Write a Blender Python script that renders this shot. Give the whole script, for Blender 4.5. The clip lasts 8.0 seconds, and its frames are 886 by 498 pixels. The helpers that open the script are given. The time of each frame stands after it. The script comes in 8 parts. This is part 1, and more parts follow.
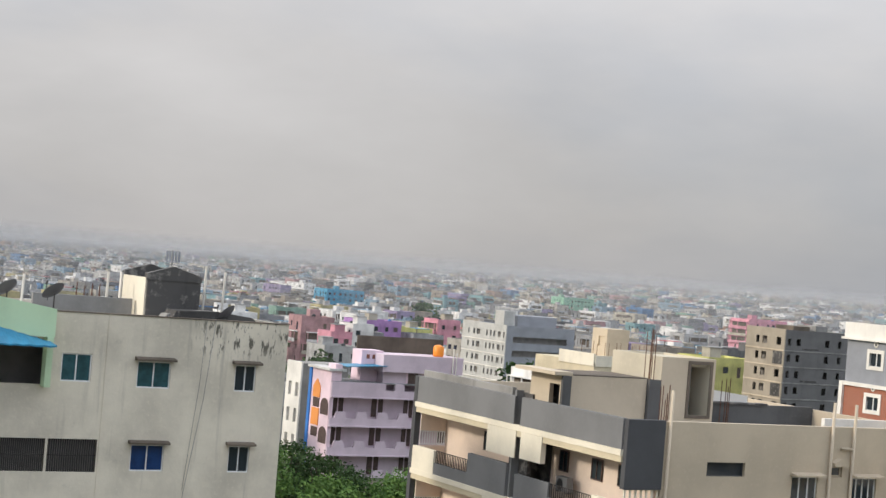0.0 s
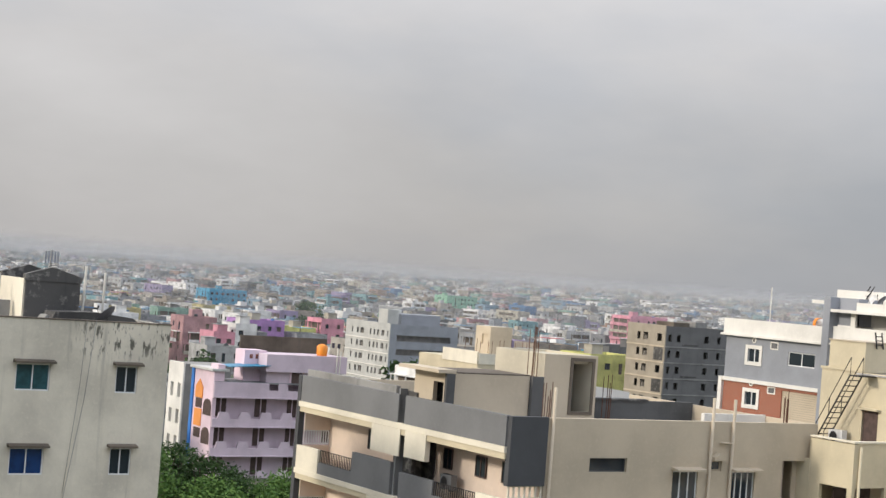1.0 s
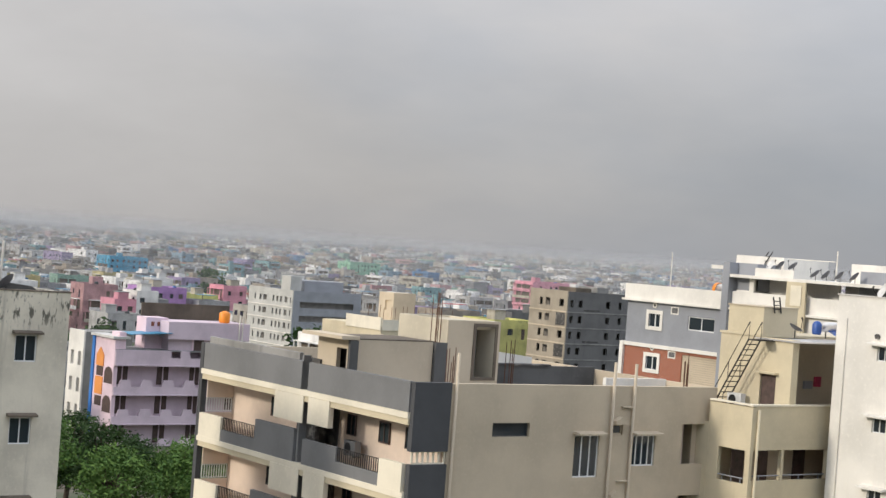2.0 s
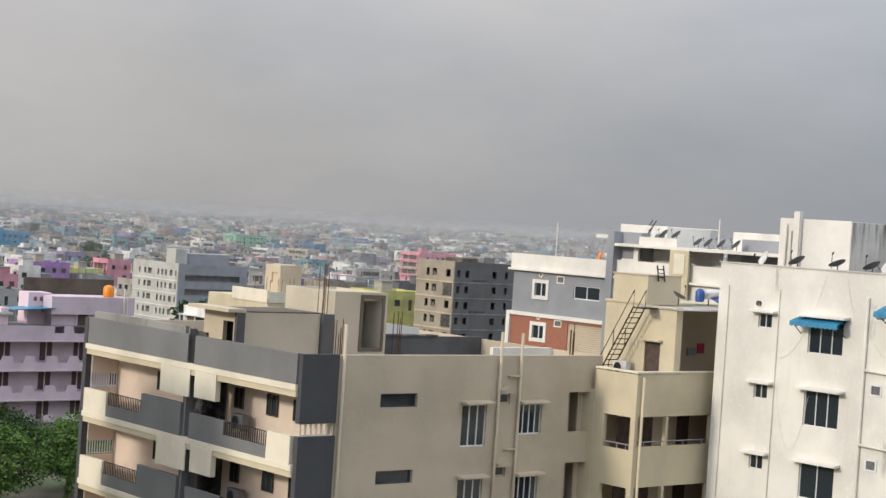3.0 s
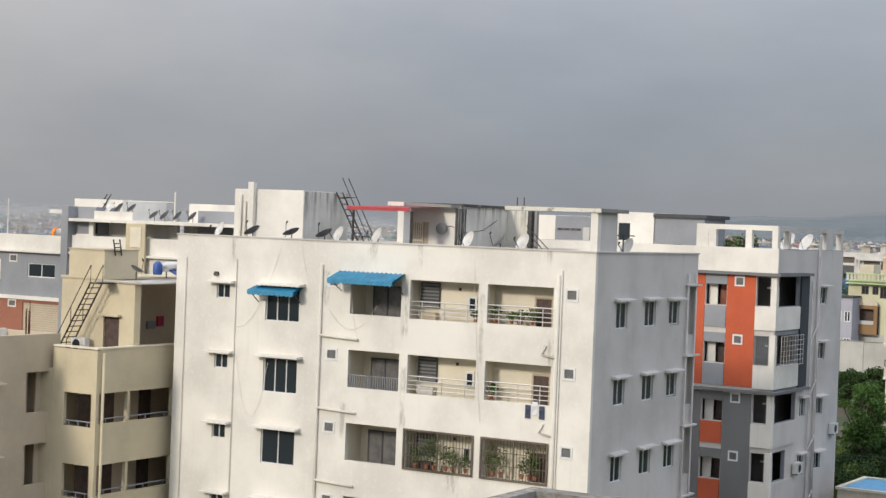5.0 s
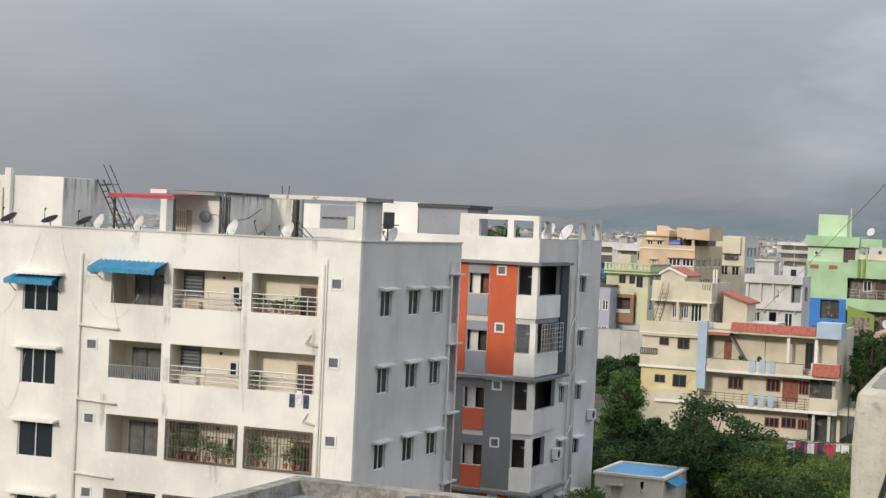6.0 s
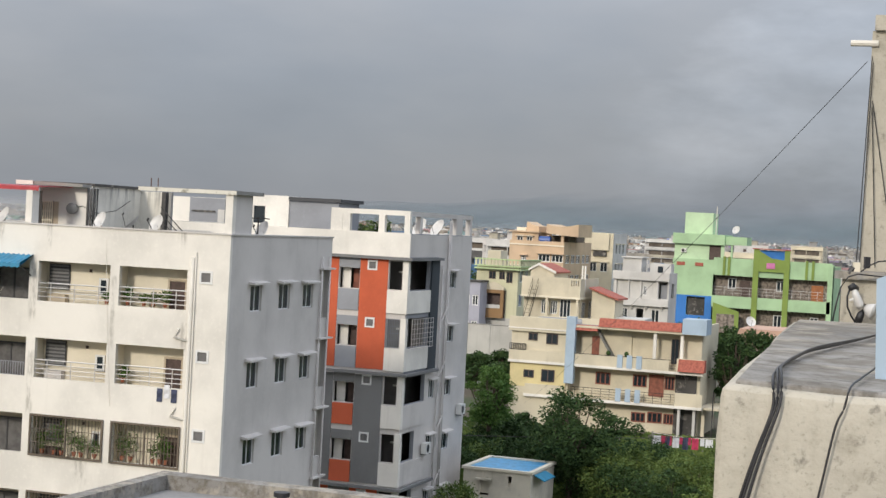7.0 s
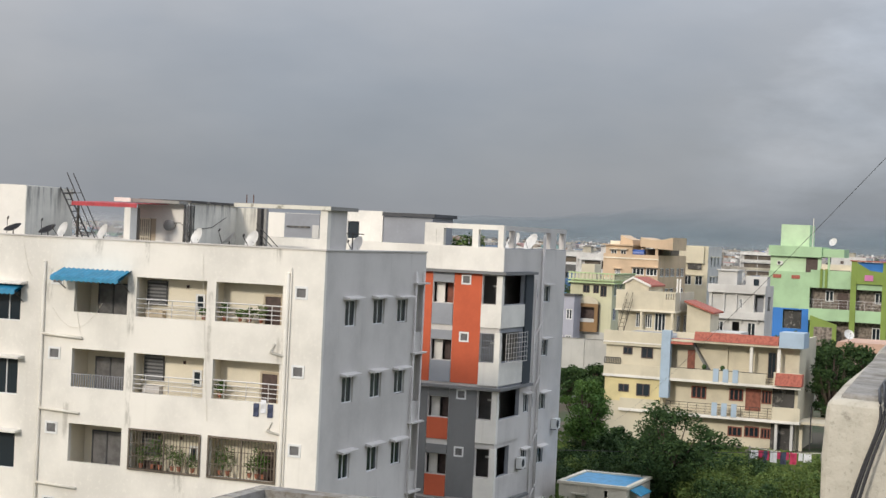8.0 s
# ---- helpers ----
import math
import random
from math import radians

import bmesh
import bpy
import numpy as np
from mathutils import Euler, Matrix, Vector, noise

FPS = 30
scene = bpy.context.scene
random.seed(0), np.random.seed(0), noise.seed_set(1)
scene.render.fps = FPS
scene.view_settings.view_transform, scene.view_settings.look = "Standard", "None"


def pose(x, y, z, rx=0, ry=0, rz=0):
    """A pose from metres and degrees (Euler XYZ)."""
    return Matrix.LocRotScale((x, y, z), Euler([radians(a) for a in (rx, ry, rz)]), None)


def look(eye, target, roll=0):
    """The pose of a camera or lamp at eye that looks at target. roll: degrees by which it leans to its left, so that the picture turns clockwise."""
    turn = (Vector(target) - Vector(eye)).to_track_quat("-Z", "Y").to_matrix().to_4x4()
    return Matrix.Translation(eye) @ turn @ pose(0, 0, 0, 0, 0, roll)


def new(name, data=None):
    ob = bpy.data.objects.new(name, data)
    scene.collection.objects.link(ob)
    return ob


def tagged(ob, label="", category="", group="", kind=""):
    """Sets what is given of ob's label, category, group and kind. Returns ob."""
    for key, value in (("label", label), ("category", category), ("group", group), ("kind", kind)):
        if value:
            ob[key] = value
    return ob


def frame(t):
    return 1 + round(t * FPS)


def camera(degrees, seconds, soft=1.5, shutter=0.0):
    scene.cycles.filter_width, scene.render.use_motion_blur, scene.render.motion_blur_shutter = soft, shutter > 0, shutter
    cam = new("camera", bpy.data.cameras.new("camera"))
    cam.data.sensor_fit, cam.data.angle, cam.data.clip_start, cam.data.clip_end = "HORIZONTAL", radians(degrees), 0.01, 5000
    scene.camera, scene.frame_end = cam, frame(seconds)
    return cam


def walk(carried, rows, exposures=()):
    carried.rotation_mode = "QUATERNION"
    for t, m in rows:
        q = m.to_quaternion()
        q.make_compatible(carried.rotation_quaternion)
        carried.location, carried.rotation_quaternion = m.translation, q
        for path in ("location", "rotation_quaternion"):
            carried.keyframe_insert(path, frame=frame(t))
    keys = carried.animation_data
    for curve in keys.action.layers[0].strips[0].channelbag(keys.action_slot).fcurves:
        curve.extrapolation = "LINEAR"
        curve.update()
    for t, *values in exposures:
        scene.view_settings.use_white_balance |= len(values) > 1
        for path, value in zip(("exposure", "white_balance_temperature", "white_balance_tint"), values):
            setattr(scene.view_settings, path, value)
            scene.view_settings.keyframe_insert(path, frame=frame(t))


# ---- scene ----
# ---------------------------------------------------------------- camera
EYE = 14.6
cam = camera(29.4, 8.0, soft=1.45)
# seconds, heading right of +Y in degrees, pitch up, lean to the left, small side step
ROWS = [
    (0.0, 29.50, 0.54, 4.75, 0.0), (0.5, 31.52, 0.82, 4.57, 0.0), (1.0, 33.45, 0.81, 4.43, 0.0), (1.5, 35.22, 0.39, 4.40, 0.0),
    (1.7, 35.92, 0.20, 4.38, 0.0), (2.8, 39.60, -0.73, 3.88, 0.0), (3.0, 40.72, -0.79, 3.80, 0.0), (3.5, 44.05, -0.63, 3.31, 0.0),
    (4.0, 48.90, -0.23, 2.84, 0.0), (4.5, 53.53, -0.40, 2.41, 0.0), (5.0, 59.02, -0.77, 2.17, 0.0), (5.2, 60.95, -0.79, 2.12, 0.0),
    (6.3, 68.67, -0.80, 2.58, 0.0), (6.5, 69.65, -0.78, 2.58, 0.0), (7.0, 71.38, -0.79, 3.03, 0.0), (7.5, 71.31, -0.61, 3.10, 0.0),
    (8.0, 68.20, -0.46, 2.63, -0.03),
]


def aim(az, pitch, lean, side):
    a, p = radians(az), radians(pitch)
    eye = Vector((side * math.cos(a), -side * math.sin(a), EYE))
    return look(eye, eye + Vector((math.sin(a) * math.cos(p), math.cos(a) * math.cos(p), math.sin(p))), lean)


walk(cam, [(t, aim(*row)) for t, *row in ROWS], [(0.0, 0.12), (1.5, 0.06), (3.0, -0.05), (3.5, -0.06), (4.5, -0.14), (5.2, -0.08), (8.0, -0.06)])

# ---------------------------------------------------------------- light: cloudy morning, thin sun from the side
SUN_DIR = Vector((-0.92, 0.15, 0.38)).normalized()
sun = new("sun", bpy.data.lights.new("sun", "SUN"))
sun.data.energy, sun.data.angle, sun.data.color = 2.05, radians(7), (1.0, 0.915, 0.79)
sun.matrix_world = look(SUN_DIR * 100, (0, 0, 0))

world = bpy.data.worlds.new("world")
scene.world = world
world.use_nodes = True
wn, wl = world.node_tree.nodes, world.node_tree.links
wn.clear()


def wnode(kind, **kw):
    n = wn.new(kind)
    for k, v in kw.items():
        n.inputs[k].default_value = v
    return n


def wmath(op, a, b=None):
    n = wn.new("ShaderNodeMath")
    n.operation = op
    for i, q in enumerate((a, b)):
        if q is None:
            continue
        if isinstance(q, (int, float)):
            n.inputs[i].default_value = q
        else:
            wl.new(q, n.inputs[i])
    return n.outputs[0]


coord = wn.new("ShaderNodeTexCoord")
sep = wn.new("ShaderNodeSeparateXYZ")
wl.new(coord.outputs["Generated"], sep.inputs[0])
sky = wn.new("ShaderNodeTexSky")
sky.sky_type, sky.sun_disc = "NISHITA", False
sky.sun_elevation, sky.sun_rotation = math.asin(SUN_DIR.z), math.atan2(SUN_DIR.x, SUN_DIR.y)
# cloud deck: grey, brighter overhead and towards the sun, soft lumps
lift = wn.new("ShaderNodeMapRange")
lift.interpolation_type = "SMOOTHSTEP"
for k, v in zip(("From Min", "From Max", "To Min", "To Max"), (-0.02, 0.62, 0.0, 1.0)):
    lift.inputs[k].default_value = v
wl.new(sep.outputs["Z"], lift.inputs["Value"])
toward = wmath("ADD", wmath("MULTIPLY", sep.outputs["X"], -0.35), wmath("MULTIPLY", sep.outputs["Y"], 0.94))
side = wn.new("ShaderNodeMapRange")
for k, v in zip(("From Min", "From Max", "To Min", "To Max"), (-0.25, 0.85, 0.258, 0.430)):
    side.inputs[k].default_value = v
wl.new(toward, side.inputs["Value"])
stretch = wn.new("ShaderNodeMapping")
stretch.inputs["Scale"].default_value = (1.0, 1.0, 2.6)
wl.new(coord.outputs["Generated"], stretch.inputs["Vector"])
lumps = wnode("ShaderNodeTexNoise", Scale=3.2, Detail=5.0, Roughness=0.52)
wl.new(stretch.outputs[0], lumps.inputs["Vector"])
wisps = wnode("ShaderNodeTexNoise", Scale=8.0, Detail=6.0, Roughness=0.55)
wl.new(stretch.outputs[0], wisps.inputs["Vector"])
relief = wmath("ADD", wmath("MULTIPLY", wmath("SUBTRACT", lumps.outputs["Fac"], 0.5), 0.55), wmath("MULTIPLY", wmath("SUBTRACT", wisps.outputs["Fac"], 0.5), 0.2))
# a thinner, brighter part of the cloud deck over the hills
GAP = Vector((math.sin(radians(82.5)), math.cos(radians(82.5)), 0.075)).normalized()
along = wmath("ADD", wmath("ADD", wmath("MULTIPLY", sep.outputs["X"], GAP.x), wmath("MULTIPLY", sep.outputs["Y"], GAP.y)), wmath("MULTIPLY", sep.outputs["Z"], GAP.z))
thin = wn.new("ShaderNodeMapRange")
thin.interpolation_type = "SMOOTHSTEP"
for k, v in zip(("From Min", "From Max", "To Min", "To Max"), (0.9930, 0.9992, 0.0, 0.62)):
    thin.inputs[k].default_value = v
wl.new(along, thin.inputs["Value"])
puff = wn.new("ShaderNodeMapRange")
for k, v in zip(("From Min", "From Max", "To Min", "To Max"), (0.38, 0.62, 0.0, 0.55)):
    puff.inputs[k].default_value = v
wl.new(wisps.outputs["Fac"], puff.inputs["Value"])
relief = wmath("ADD", relief, wmath("MULTIPLY", thin.outputs[0], puff.outputs[0]))
value = wmath("MULTIPLY", wmath("ADD", side.outputs[0], wmath("MULTIPLY", lift.outputs[0], 1.02)), wmath("ADD", relief, 1.0))
tone = wn.new("ShaderNodeMixRGB")
tone.inputs[1].default_value, tone.inputs[2].default_value = (0.90, 0.985, 1.135, 1), (1.03, 1.0, 0.997, 1)
warm = wn.new("ShaderNodeMapRange")
for k, v in zip(("From Min", "From Max", "To Min", "To Max"), (-0.2, 0.7, 0.0, 1.0)):
    warm.inputs[k].default_value = v
wl.new(toward, warm.inputs["Value"])
wl.new(wmath("ADD", warm.outputs[0], wmath("MULTIPLY", wmath("SUBTRACT", lumps.outputs["Fac"], 0.5), 1.6)), tone.inputs[0])
deck = wn.new("ShaderNodeMixRGB")
deck.blend_type = "MULTIPLY"
deck.inputs[0].default_value = 1.0
wl.new(tone.outputs[0], deck.inputs[1])
wl.new(value, deck.inputs[2])
bg_deck, bg_sky, both = wn.new("ShaderNodeBackground"), wn.new("ShaderNodeBackground"), wn.new("ShaderNodeAddShader")
wl.new(deck.outputs[0], bg_deck.inputs["Color"])
wl.new(sky.outputs[0], bg_sky.inputs["Color"])
bg_sky.inputs["Strength"].default_value = 0.006
out = wn.new("ShaderNodeOutputWorld")
wl.new(bg_deck.outputs[0], both.inputs[0])
wl.new(bg_sky.outputs[0], both.inputs[1])
wl.new(both.outputs[0], out.inputs["Surface"])

# ---------------------------------------------------------------- materials


def material(name, rough=0.85, metal=0.0):
    m = bpy.data.materials.new(name)
    m.use_nodes = True
    n = m.node_tree.nodes
    b = n["Principled BSDF"]
    b.inputs["Roughness"].default_value, b.inputs["Metallic"].default_value = rough, metal
    return m, n, m.node_tree.links, b


def mix(n, l, a, b, fac, blend="MIX"):
    x = n.new("ShaderNodeMixRGB")
    x.blend_type = blend
    for i, q in ((0, fac), (1, a), (2, b)):
        if isinstance(q, (int, float)):
            x.inputs[i].default_value = q
        elif isinstance(q, tuple):
            x.inputs[i].default_value = (*q, 1)
        else:
            l.new(q, x.inputs[i])
    return x.outputs[0]


def tex(n, l, vec, scale, detail=4.0, rough=0.55):
    t = n.new("ShaderNodeTexNoise")
    t.inputs["Scale"].default_value, t.inputs["Detail"].default_value, t.inputs["Roughness"].default_value = scale, detail, rough
    l.new(vec, t.inputs["Vector"])
    return t.outputs["Fac"]


def band(n, l, v, lo, hi, a=0.0, b=1.0):
    r = n.new("ShaderNodeMapRange")
    r.interpolation_type = "SMOOTHSTEP"
    for k, q in zip(("From Min", "From Max", "To Min", "To Max"), (lo, hi, a, b)):
        r.inputs[k].default_value = q
    l.new(v, r.inputs["Value"])
    return r.outputs[0]


def stretched(n, l, vec, s):
    m = n.new("ShaderNodeMapping")
    m.inputs["Scale"].default_value = s
    l.new(vec, m.inputs["Vector"])
    return m.outputs[0]


def plaster(name, colour, streaks=0.25, dirt=(0.22, 0.2, 0.17), rough=0.88, blotch=0.12, bump=0.25):
    """Painted render: broad blotches, fine grain, rain streaks that run down."""
    m, n, l, b = material(name, rough)
    v = n.new("ShaderNodeTexCoord").outputs["Object"]
    big = tex(n, l, v, 0.35, 5)
    fine = tex(n, l, v, 6.0, 5)
    run = tex(n, l, stretched(n, l, v, (2.2, 2.2, 0.16)), 1.0, 5, 0.6)
    c = mix(n, l, colour, tuple(q * (1 - blotch * 1.6) for q in colour), band(n, l, big, 0.35, 0.7))
    c = mix(n, l, c, tuple(min(1, q * 1.05) for q in colour), band(n, l, fine, 0.5, 0.8, 0, 0.5))
    if streaks:
        c = mix(n, l, c, dirt, band(n, l, run, 0.56, 0.8, 0, streaks))
        grime = tex(n, l, v, 1.3, 6, 0.65)
        c = mix(n, l, c, dirt, band(n, l, grime, 0.6, 0.78, 0, streaks * 0.6))
    l.new(c, b.inputs["Base Color"])
    bp = n.new("ShaderNodeBump")
    bp.inputs["Strength"].default_value, bp.inputs["Distance"].default_value = bump, 0.02
    l.new(tex(n, l, v, 9.0, 6), bp.inputs["Height"])
    l.new(bp.outputs[0], b.inputs["Normal"])
    return m


def flat(name, colour, rough=0.6, metal=0.0, vary=0.1, scale=3.0):
    m, n, l, b = material(name, rough, metal)
    v = n.new("ShaderNodeTexCoord").outputs["Object"]
    c = mix(n, l, colour, tuple(q * (1 - 2 * vary) for q in colour), band(n, l, tex(n, l, v, scale, 5), 0.35, 0.7))
    l.new(c, b.inputs["Base Color"])
    return m


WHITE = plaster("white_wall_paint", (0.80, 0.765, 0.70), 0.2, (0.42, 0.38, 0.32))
# White with the shade of side walls put in; also plain pale grey paint
SHADEWHITE = plaster("shaded_grey_white_paint", (0.61, 0.575, 0.545), 0.4, (0.33, 0.31, 0.29))
CREAM = plaster("cream_wall_paint", (0.63, 0.545, 0.38), 0.2, (0.42, 0.36, 0.25))
PALECREAM = plaster("pale_cream_wall_paint", (0.80, 0.73, 0.585), 0.1, (0.5, 0.44, 0.34))
TANCREAM = plaster("tan_cream_wall_paint", (0.58, 0.52, 0.40), 0.2, (0.34, 0.3, 0.22))
FADEDCREAM = plaster("faded_cream_wall_paint", (0.645, 0.58, 0.44), 0.25, (0.34, 0.3, 0.22))
FADEDWHITE = plaster("faded_white_wall_paint", (0.60, 0.585, 0.555), 0.25, (0.3, 0.29, 0.27))
PALEYELLOW = plaster("pale_yellow_green_wall_paint", (0.60, 0.58, 0.40), 0.25, (0.34, 0.33, 0.2))
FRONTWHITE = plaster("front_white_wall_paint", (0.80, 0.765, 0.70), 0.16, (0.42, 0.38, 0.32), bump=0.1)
BEIGE = plaster("beige_wall_paint", (0.555, 0.465, 0.345), 0.14, (0.32, 0.28, 0.22))
PEACH = plaster("peach_wall_paint", (0.80, 0.66, 0.545), 0.06, (0.4, 0.33, 0.27))
GREY = plaster("mid_grey_wall_paint", (0.19, 0.19, 0.19), 0.08, (0.12, 0.12, 0.12))
SLATE = plaster("slate_wall_paint", (0.045, 0.055, 0.065), 0.06, (0.03, 0.03, 0.035))
DARKGREY = plaster("dark_grey_wall_paint", (0.075, 0.076, 0.08), 0.06, (0.05, 0.05, 0.05))
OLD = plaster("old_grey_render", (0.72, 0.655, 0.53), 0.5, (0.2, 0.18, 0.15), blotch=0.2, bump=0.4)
RAW = plaster("bare_concrete", (0.30, 0.29, 0.27), 0.5, (0.12, 0.115, 0.11), blotch=0.22, bump=0.5)
# Brown dirty render; also the painted shade of town house balconies
DIRTSHADE = plaster("dirt_and_shade_render", (0.15, 0.12, 0.09), 0.6, (0.08, 0.07, 0.06), blotch=0.3)
# Blackened render; also stands in for shade in recesses and openings
SOOTSHADE = plaster("black_render_and_shade", (0.085, 0.08, 0.075), 0.6, (0.03, 0.03, 0.03), blotch=0.3)
HOUSEGREY = plaster("cool_grey_wall_paint", (0.30, 0.31, 0.335), 0.08, (0.2, 0.2, 0.21))
ORANGE = plaster("orange_red_wall_paint", (0.56, 0.115, 0.05), 0.08, (0.3, 0.08, 0.05))
LILAC = plaster("lilac_pink_wall_paint", (0.64, 0.52, 0.575), 0.14, (0.3, 0.24, 0.27))
GREEN = plaster("light_green_wall_paint", (0.40, 0.575, 0.345), 0.14, (0.28, 0.38, 0.22))
OLIVE = plaster("olive_green_wall_paint", (0.22, 0.30, 0.07), 0.1, (0.14, 0.18, 0.06))
MINT = plaster("mint_wall_paint", (0.55, 0.72, 0.47), 0.15, (0.3, 0.36, 0.25))
BLUE = plaster("blue_wall_paint", (0.05, 0.20, 0.55), 0.12, (0.05, 0.12, 0.3))
PALEBLUE = plaster("pale_blue_wall_paint", (0.40, 0.50, 0.60), 0.15, (0.28, 0.34, 0.4))
TANGERINE = plaster("orange_wall_paint", (0.78, 0.30, 0.08), 0.1, (0.5, 0.2, 0.08))
APRICOT = plaster("apricot_wall_paint", (0.62, 0.46, 0.31), 0.14, (0.45, 0.33, 0.22))
REDTILE = flat("red_roof_tile", (0.43, 0.125, 0.085), 0.8, 0, 0.2, 5)
ROOFGREY = plaster("cement_roof", (0.32, 0.315, 0.31), 0.35, (0.16, 0.16, 0.16), blotch=0.25)
DARKCEMENT = plaster("dark_grey_cement", (0.115, 0.113, 0.11), 0.4, (0.05, 0.05, 0.048), blotch=0.25)
NEARCEMENT = plaster("weathered_white_cement", (0.53, 0.49, 0.405), 0.75, (0.17, 0.15, 0.115), blotch=0.25, bump=0.9)


def speckle(m, scale, lo, hi, colour, amount):
    """Adds small dark specks and scuffs over the paint of a material."""
    n, l = m.node_tree.nodes, m.node_tree.links
    b = n["Principled BSDF"]
    src = b.inputs["Base Color"].links[0].from_socket
    v = n.new("ShaderNodeTexCoord").outputs["Object"]
    l.new(mix(n, l, src, colour, band(n, l, tex(n, l, v, scale, 6, 0.7), lo, hi, 0, amount)), b.inputs["Base Color"])


speckle(NEARCEMENT, 11.0, 0.56, 0.72, (0.12, 0.11, 0.09), 0.7)
speckle(NEARCEMENT, 2.5, 0.52, 0.7, (0.30, 0.27, 0.21), 0.35)
TOPCEMENT = plaster("weathered_cement_top", (0.34, 0.325, 0.3), 0.7, (0.12, 0.11, 0.1), blotch=0.3, bump=0.9)
speckle(TOPCEMENT, 3.0, 0.42, 0.62, (0.15, 0.13, 0.10), 0.85)
speckle(TOPCEMENT, 9.0, 0.5, 0.68, (0.09, 0.08, 0.065), 0.7)
speckle(TOPCEMENT, 1.4, 0.5, 0.6, (0.42, 0.38, 0.31), 0.6)
speckle(NEARCEMENT, 5.0, 0.5, 0.75, (0.2, 0.18, 0.14), 0.3)
speckle(NEARCEMENT, 40.0, 0.56, 0.7, (0.2, 0.18, 0.14), 0.45)


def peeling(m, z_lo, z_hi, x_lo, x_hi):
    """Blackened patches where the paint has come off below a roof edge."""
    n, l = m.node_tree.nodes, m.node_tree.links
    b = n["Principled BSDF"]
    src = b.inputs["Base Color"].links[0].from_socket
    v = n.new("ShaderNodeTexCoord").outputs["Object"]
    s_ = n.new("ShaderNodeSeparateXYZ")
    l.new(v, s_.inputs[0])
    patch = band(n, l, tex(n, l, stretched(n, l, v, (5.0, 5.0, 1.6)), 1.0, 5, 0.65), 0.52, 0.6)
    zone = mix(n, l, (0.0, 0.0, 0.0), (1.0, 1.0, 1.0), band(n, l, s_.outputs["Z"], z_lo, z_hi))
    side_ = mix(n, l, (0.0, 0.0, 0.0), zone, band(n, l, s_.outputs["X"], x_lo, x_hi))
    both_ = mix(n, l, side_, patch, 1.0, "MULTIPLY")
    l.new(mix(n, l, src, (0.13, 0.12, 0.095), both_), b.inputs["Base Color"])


def runs(m, spots):
    """Grey runs of damp down a front wall: place along it, half width, from height, to height."""
    n, l = m.node_tree.nodes, m.node_tree.links
    b = n["Principled BSDF"]
    v = n.new("ShaderNodeTexCoord").outputs["Object"]
    s_ = n.new("ShaderNodeSeparateXYZ")
    l.new(v, s_.inputs[0])
    patch = band(n, l, tex(n, l, stretched(n, l, v, (4.0, 4.0, 1.1)), 1.0, 6, 0.7), 0.4, 0.62)
    for y, half, z_hi, z_lo in spots:
        off = n.new("ShaderNodeMath")
        off.operation = "SUBTRACT"
        l.new(s_.outputs["Y"], off.inputs[0])
        off.inputs[1].default_value = y
        mag = n.new("ShaderNodeMath")
        mag.operation = "ABSOLUTE"
        l.new(off.outputs[0], mag.inputs[0])
        near = band(n, l, mag.outputs[0], half * 0.3, half, 1.0, 0.0)
        zone = mix(n, l, (0.0, 0.0, 0.0), near, band(n, l, s_.outputs["Z"], z_lo, z_lo + 0.5))
        zone = mix(n, l, zone, (0.0, 0.0, 0.0), band(n, l, s_.outputs["Z"], z_hi - 0.1, z_hi + 0.1))
        src = b.inputs["Base Color"].links[0].from_socket
        l.new(mix(n, l, src, (0.27, 0.25, 0.21), mix(n, l, (0.0, 0.0, 0.0), mix(n, l, zone, patch, 1.0, "MULTIPLY"), 0.55)), b.inputs["Base Color"])


runs(FRONTWHITE, [(8.3, 0.22, 12.6, 9.9), (8.25, 0.2, 8.9, 6.2), (9.9, 0.35, 13.9, 13.0), (7.7, 0.16, 13.9, 12.7), (1.75, 0.2, 10.4, 9.2), (4.8, 0.14, 12.0, 9.0), (2.0, 0.25, 13.9, 13.1), (5.9, 0.4, 4.85, 3.6), (12.1, 0.2, 12.6, 11.0), (11.1, 0.2, 7.2, 5.6), (16.9, 0.2, 13.9, 12.6)])
speckle(SOOTSHADE, 1.6, 0.52, 0.66, (0.3, 0.28, 0.25), 0.7)
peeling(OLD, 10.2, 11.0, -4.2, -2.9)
def drips(m, z_lo, z_hi, amount, colour=(0.05, 0.048, 0.045)):
    """Black mould that runs down from a roof edge."""
    n, l = m.node_tree.nodes, m.node_tree.links
    b = n["Principled BSDF"]
    src = b.inputs["Base Color"].links[0].from_socket
    v = n.new("ShaderNodeTexCoord").outputs["Object"]
    s_ = n.new("ShaderNodeSeparateXYZ")
    l.new(v, s_.inputs[0])
    streak = band(n, l, tex(n, l, stretched(n, l, v, (3.5, 3.5, 0.3)), 1.0, 6, 0.65), 0.46, 0.66)
    reach = mix(n, l, (0.0, 0.0, 0.0), streak, band(n, l, s_.outputs["Z"], z_lo, z_hi, 0.12, amount))
    l.new(mix(n, l, src, colour, reach), b.inputs["Base Color"])


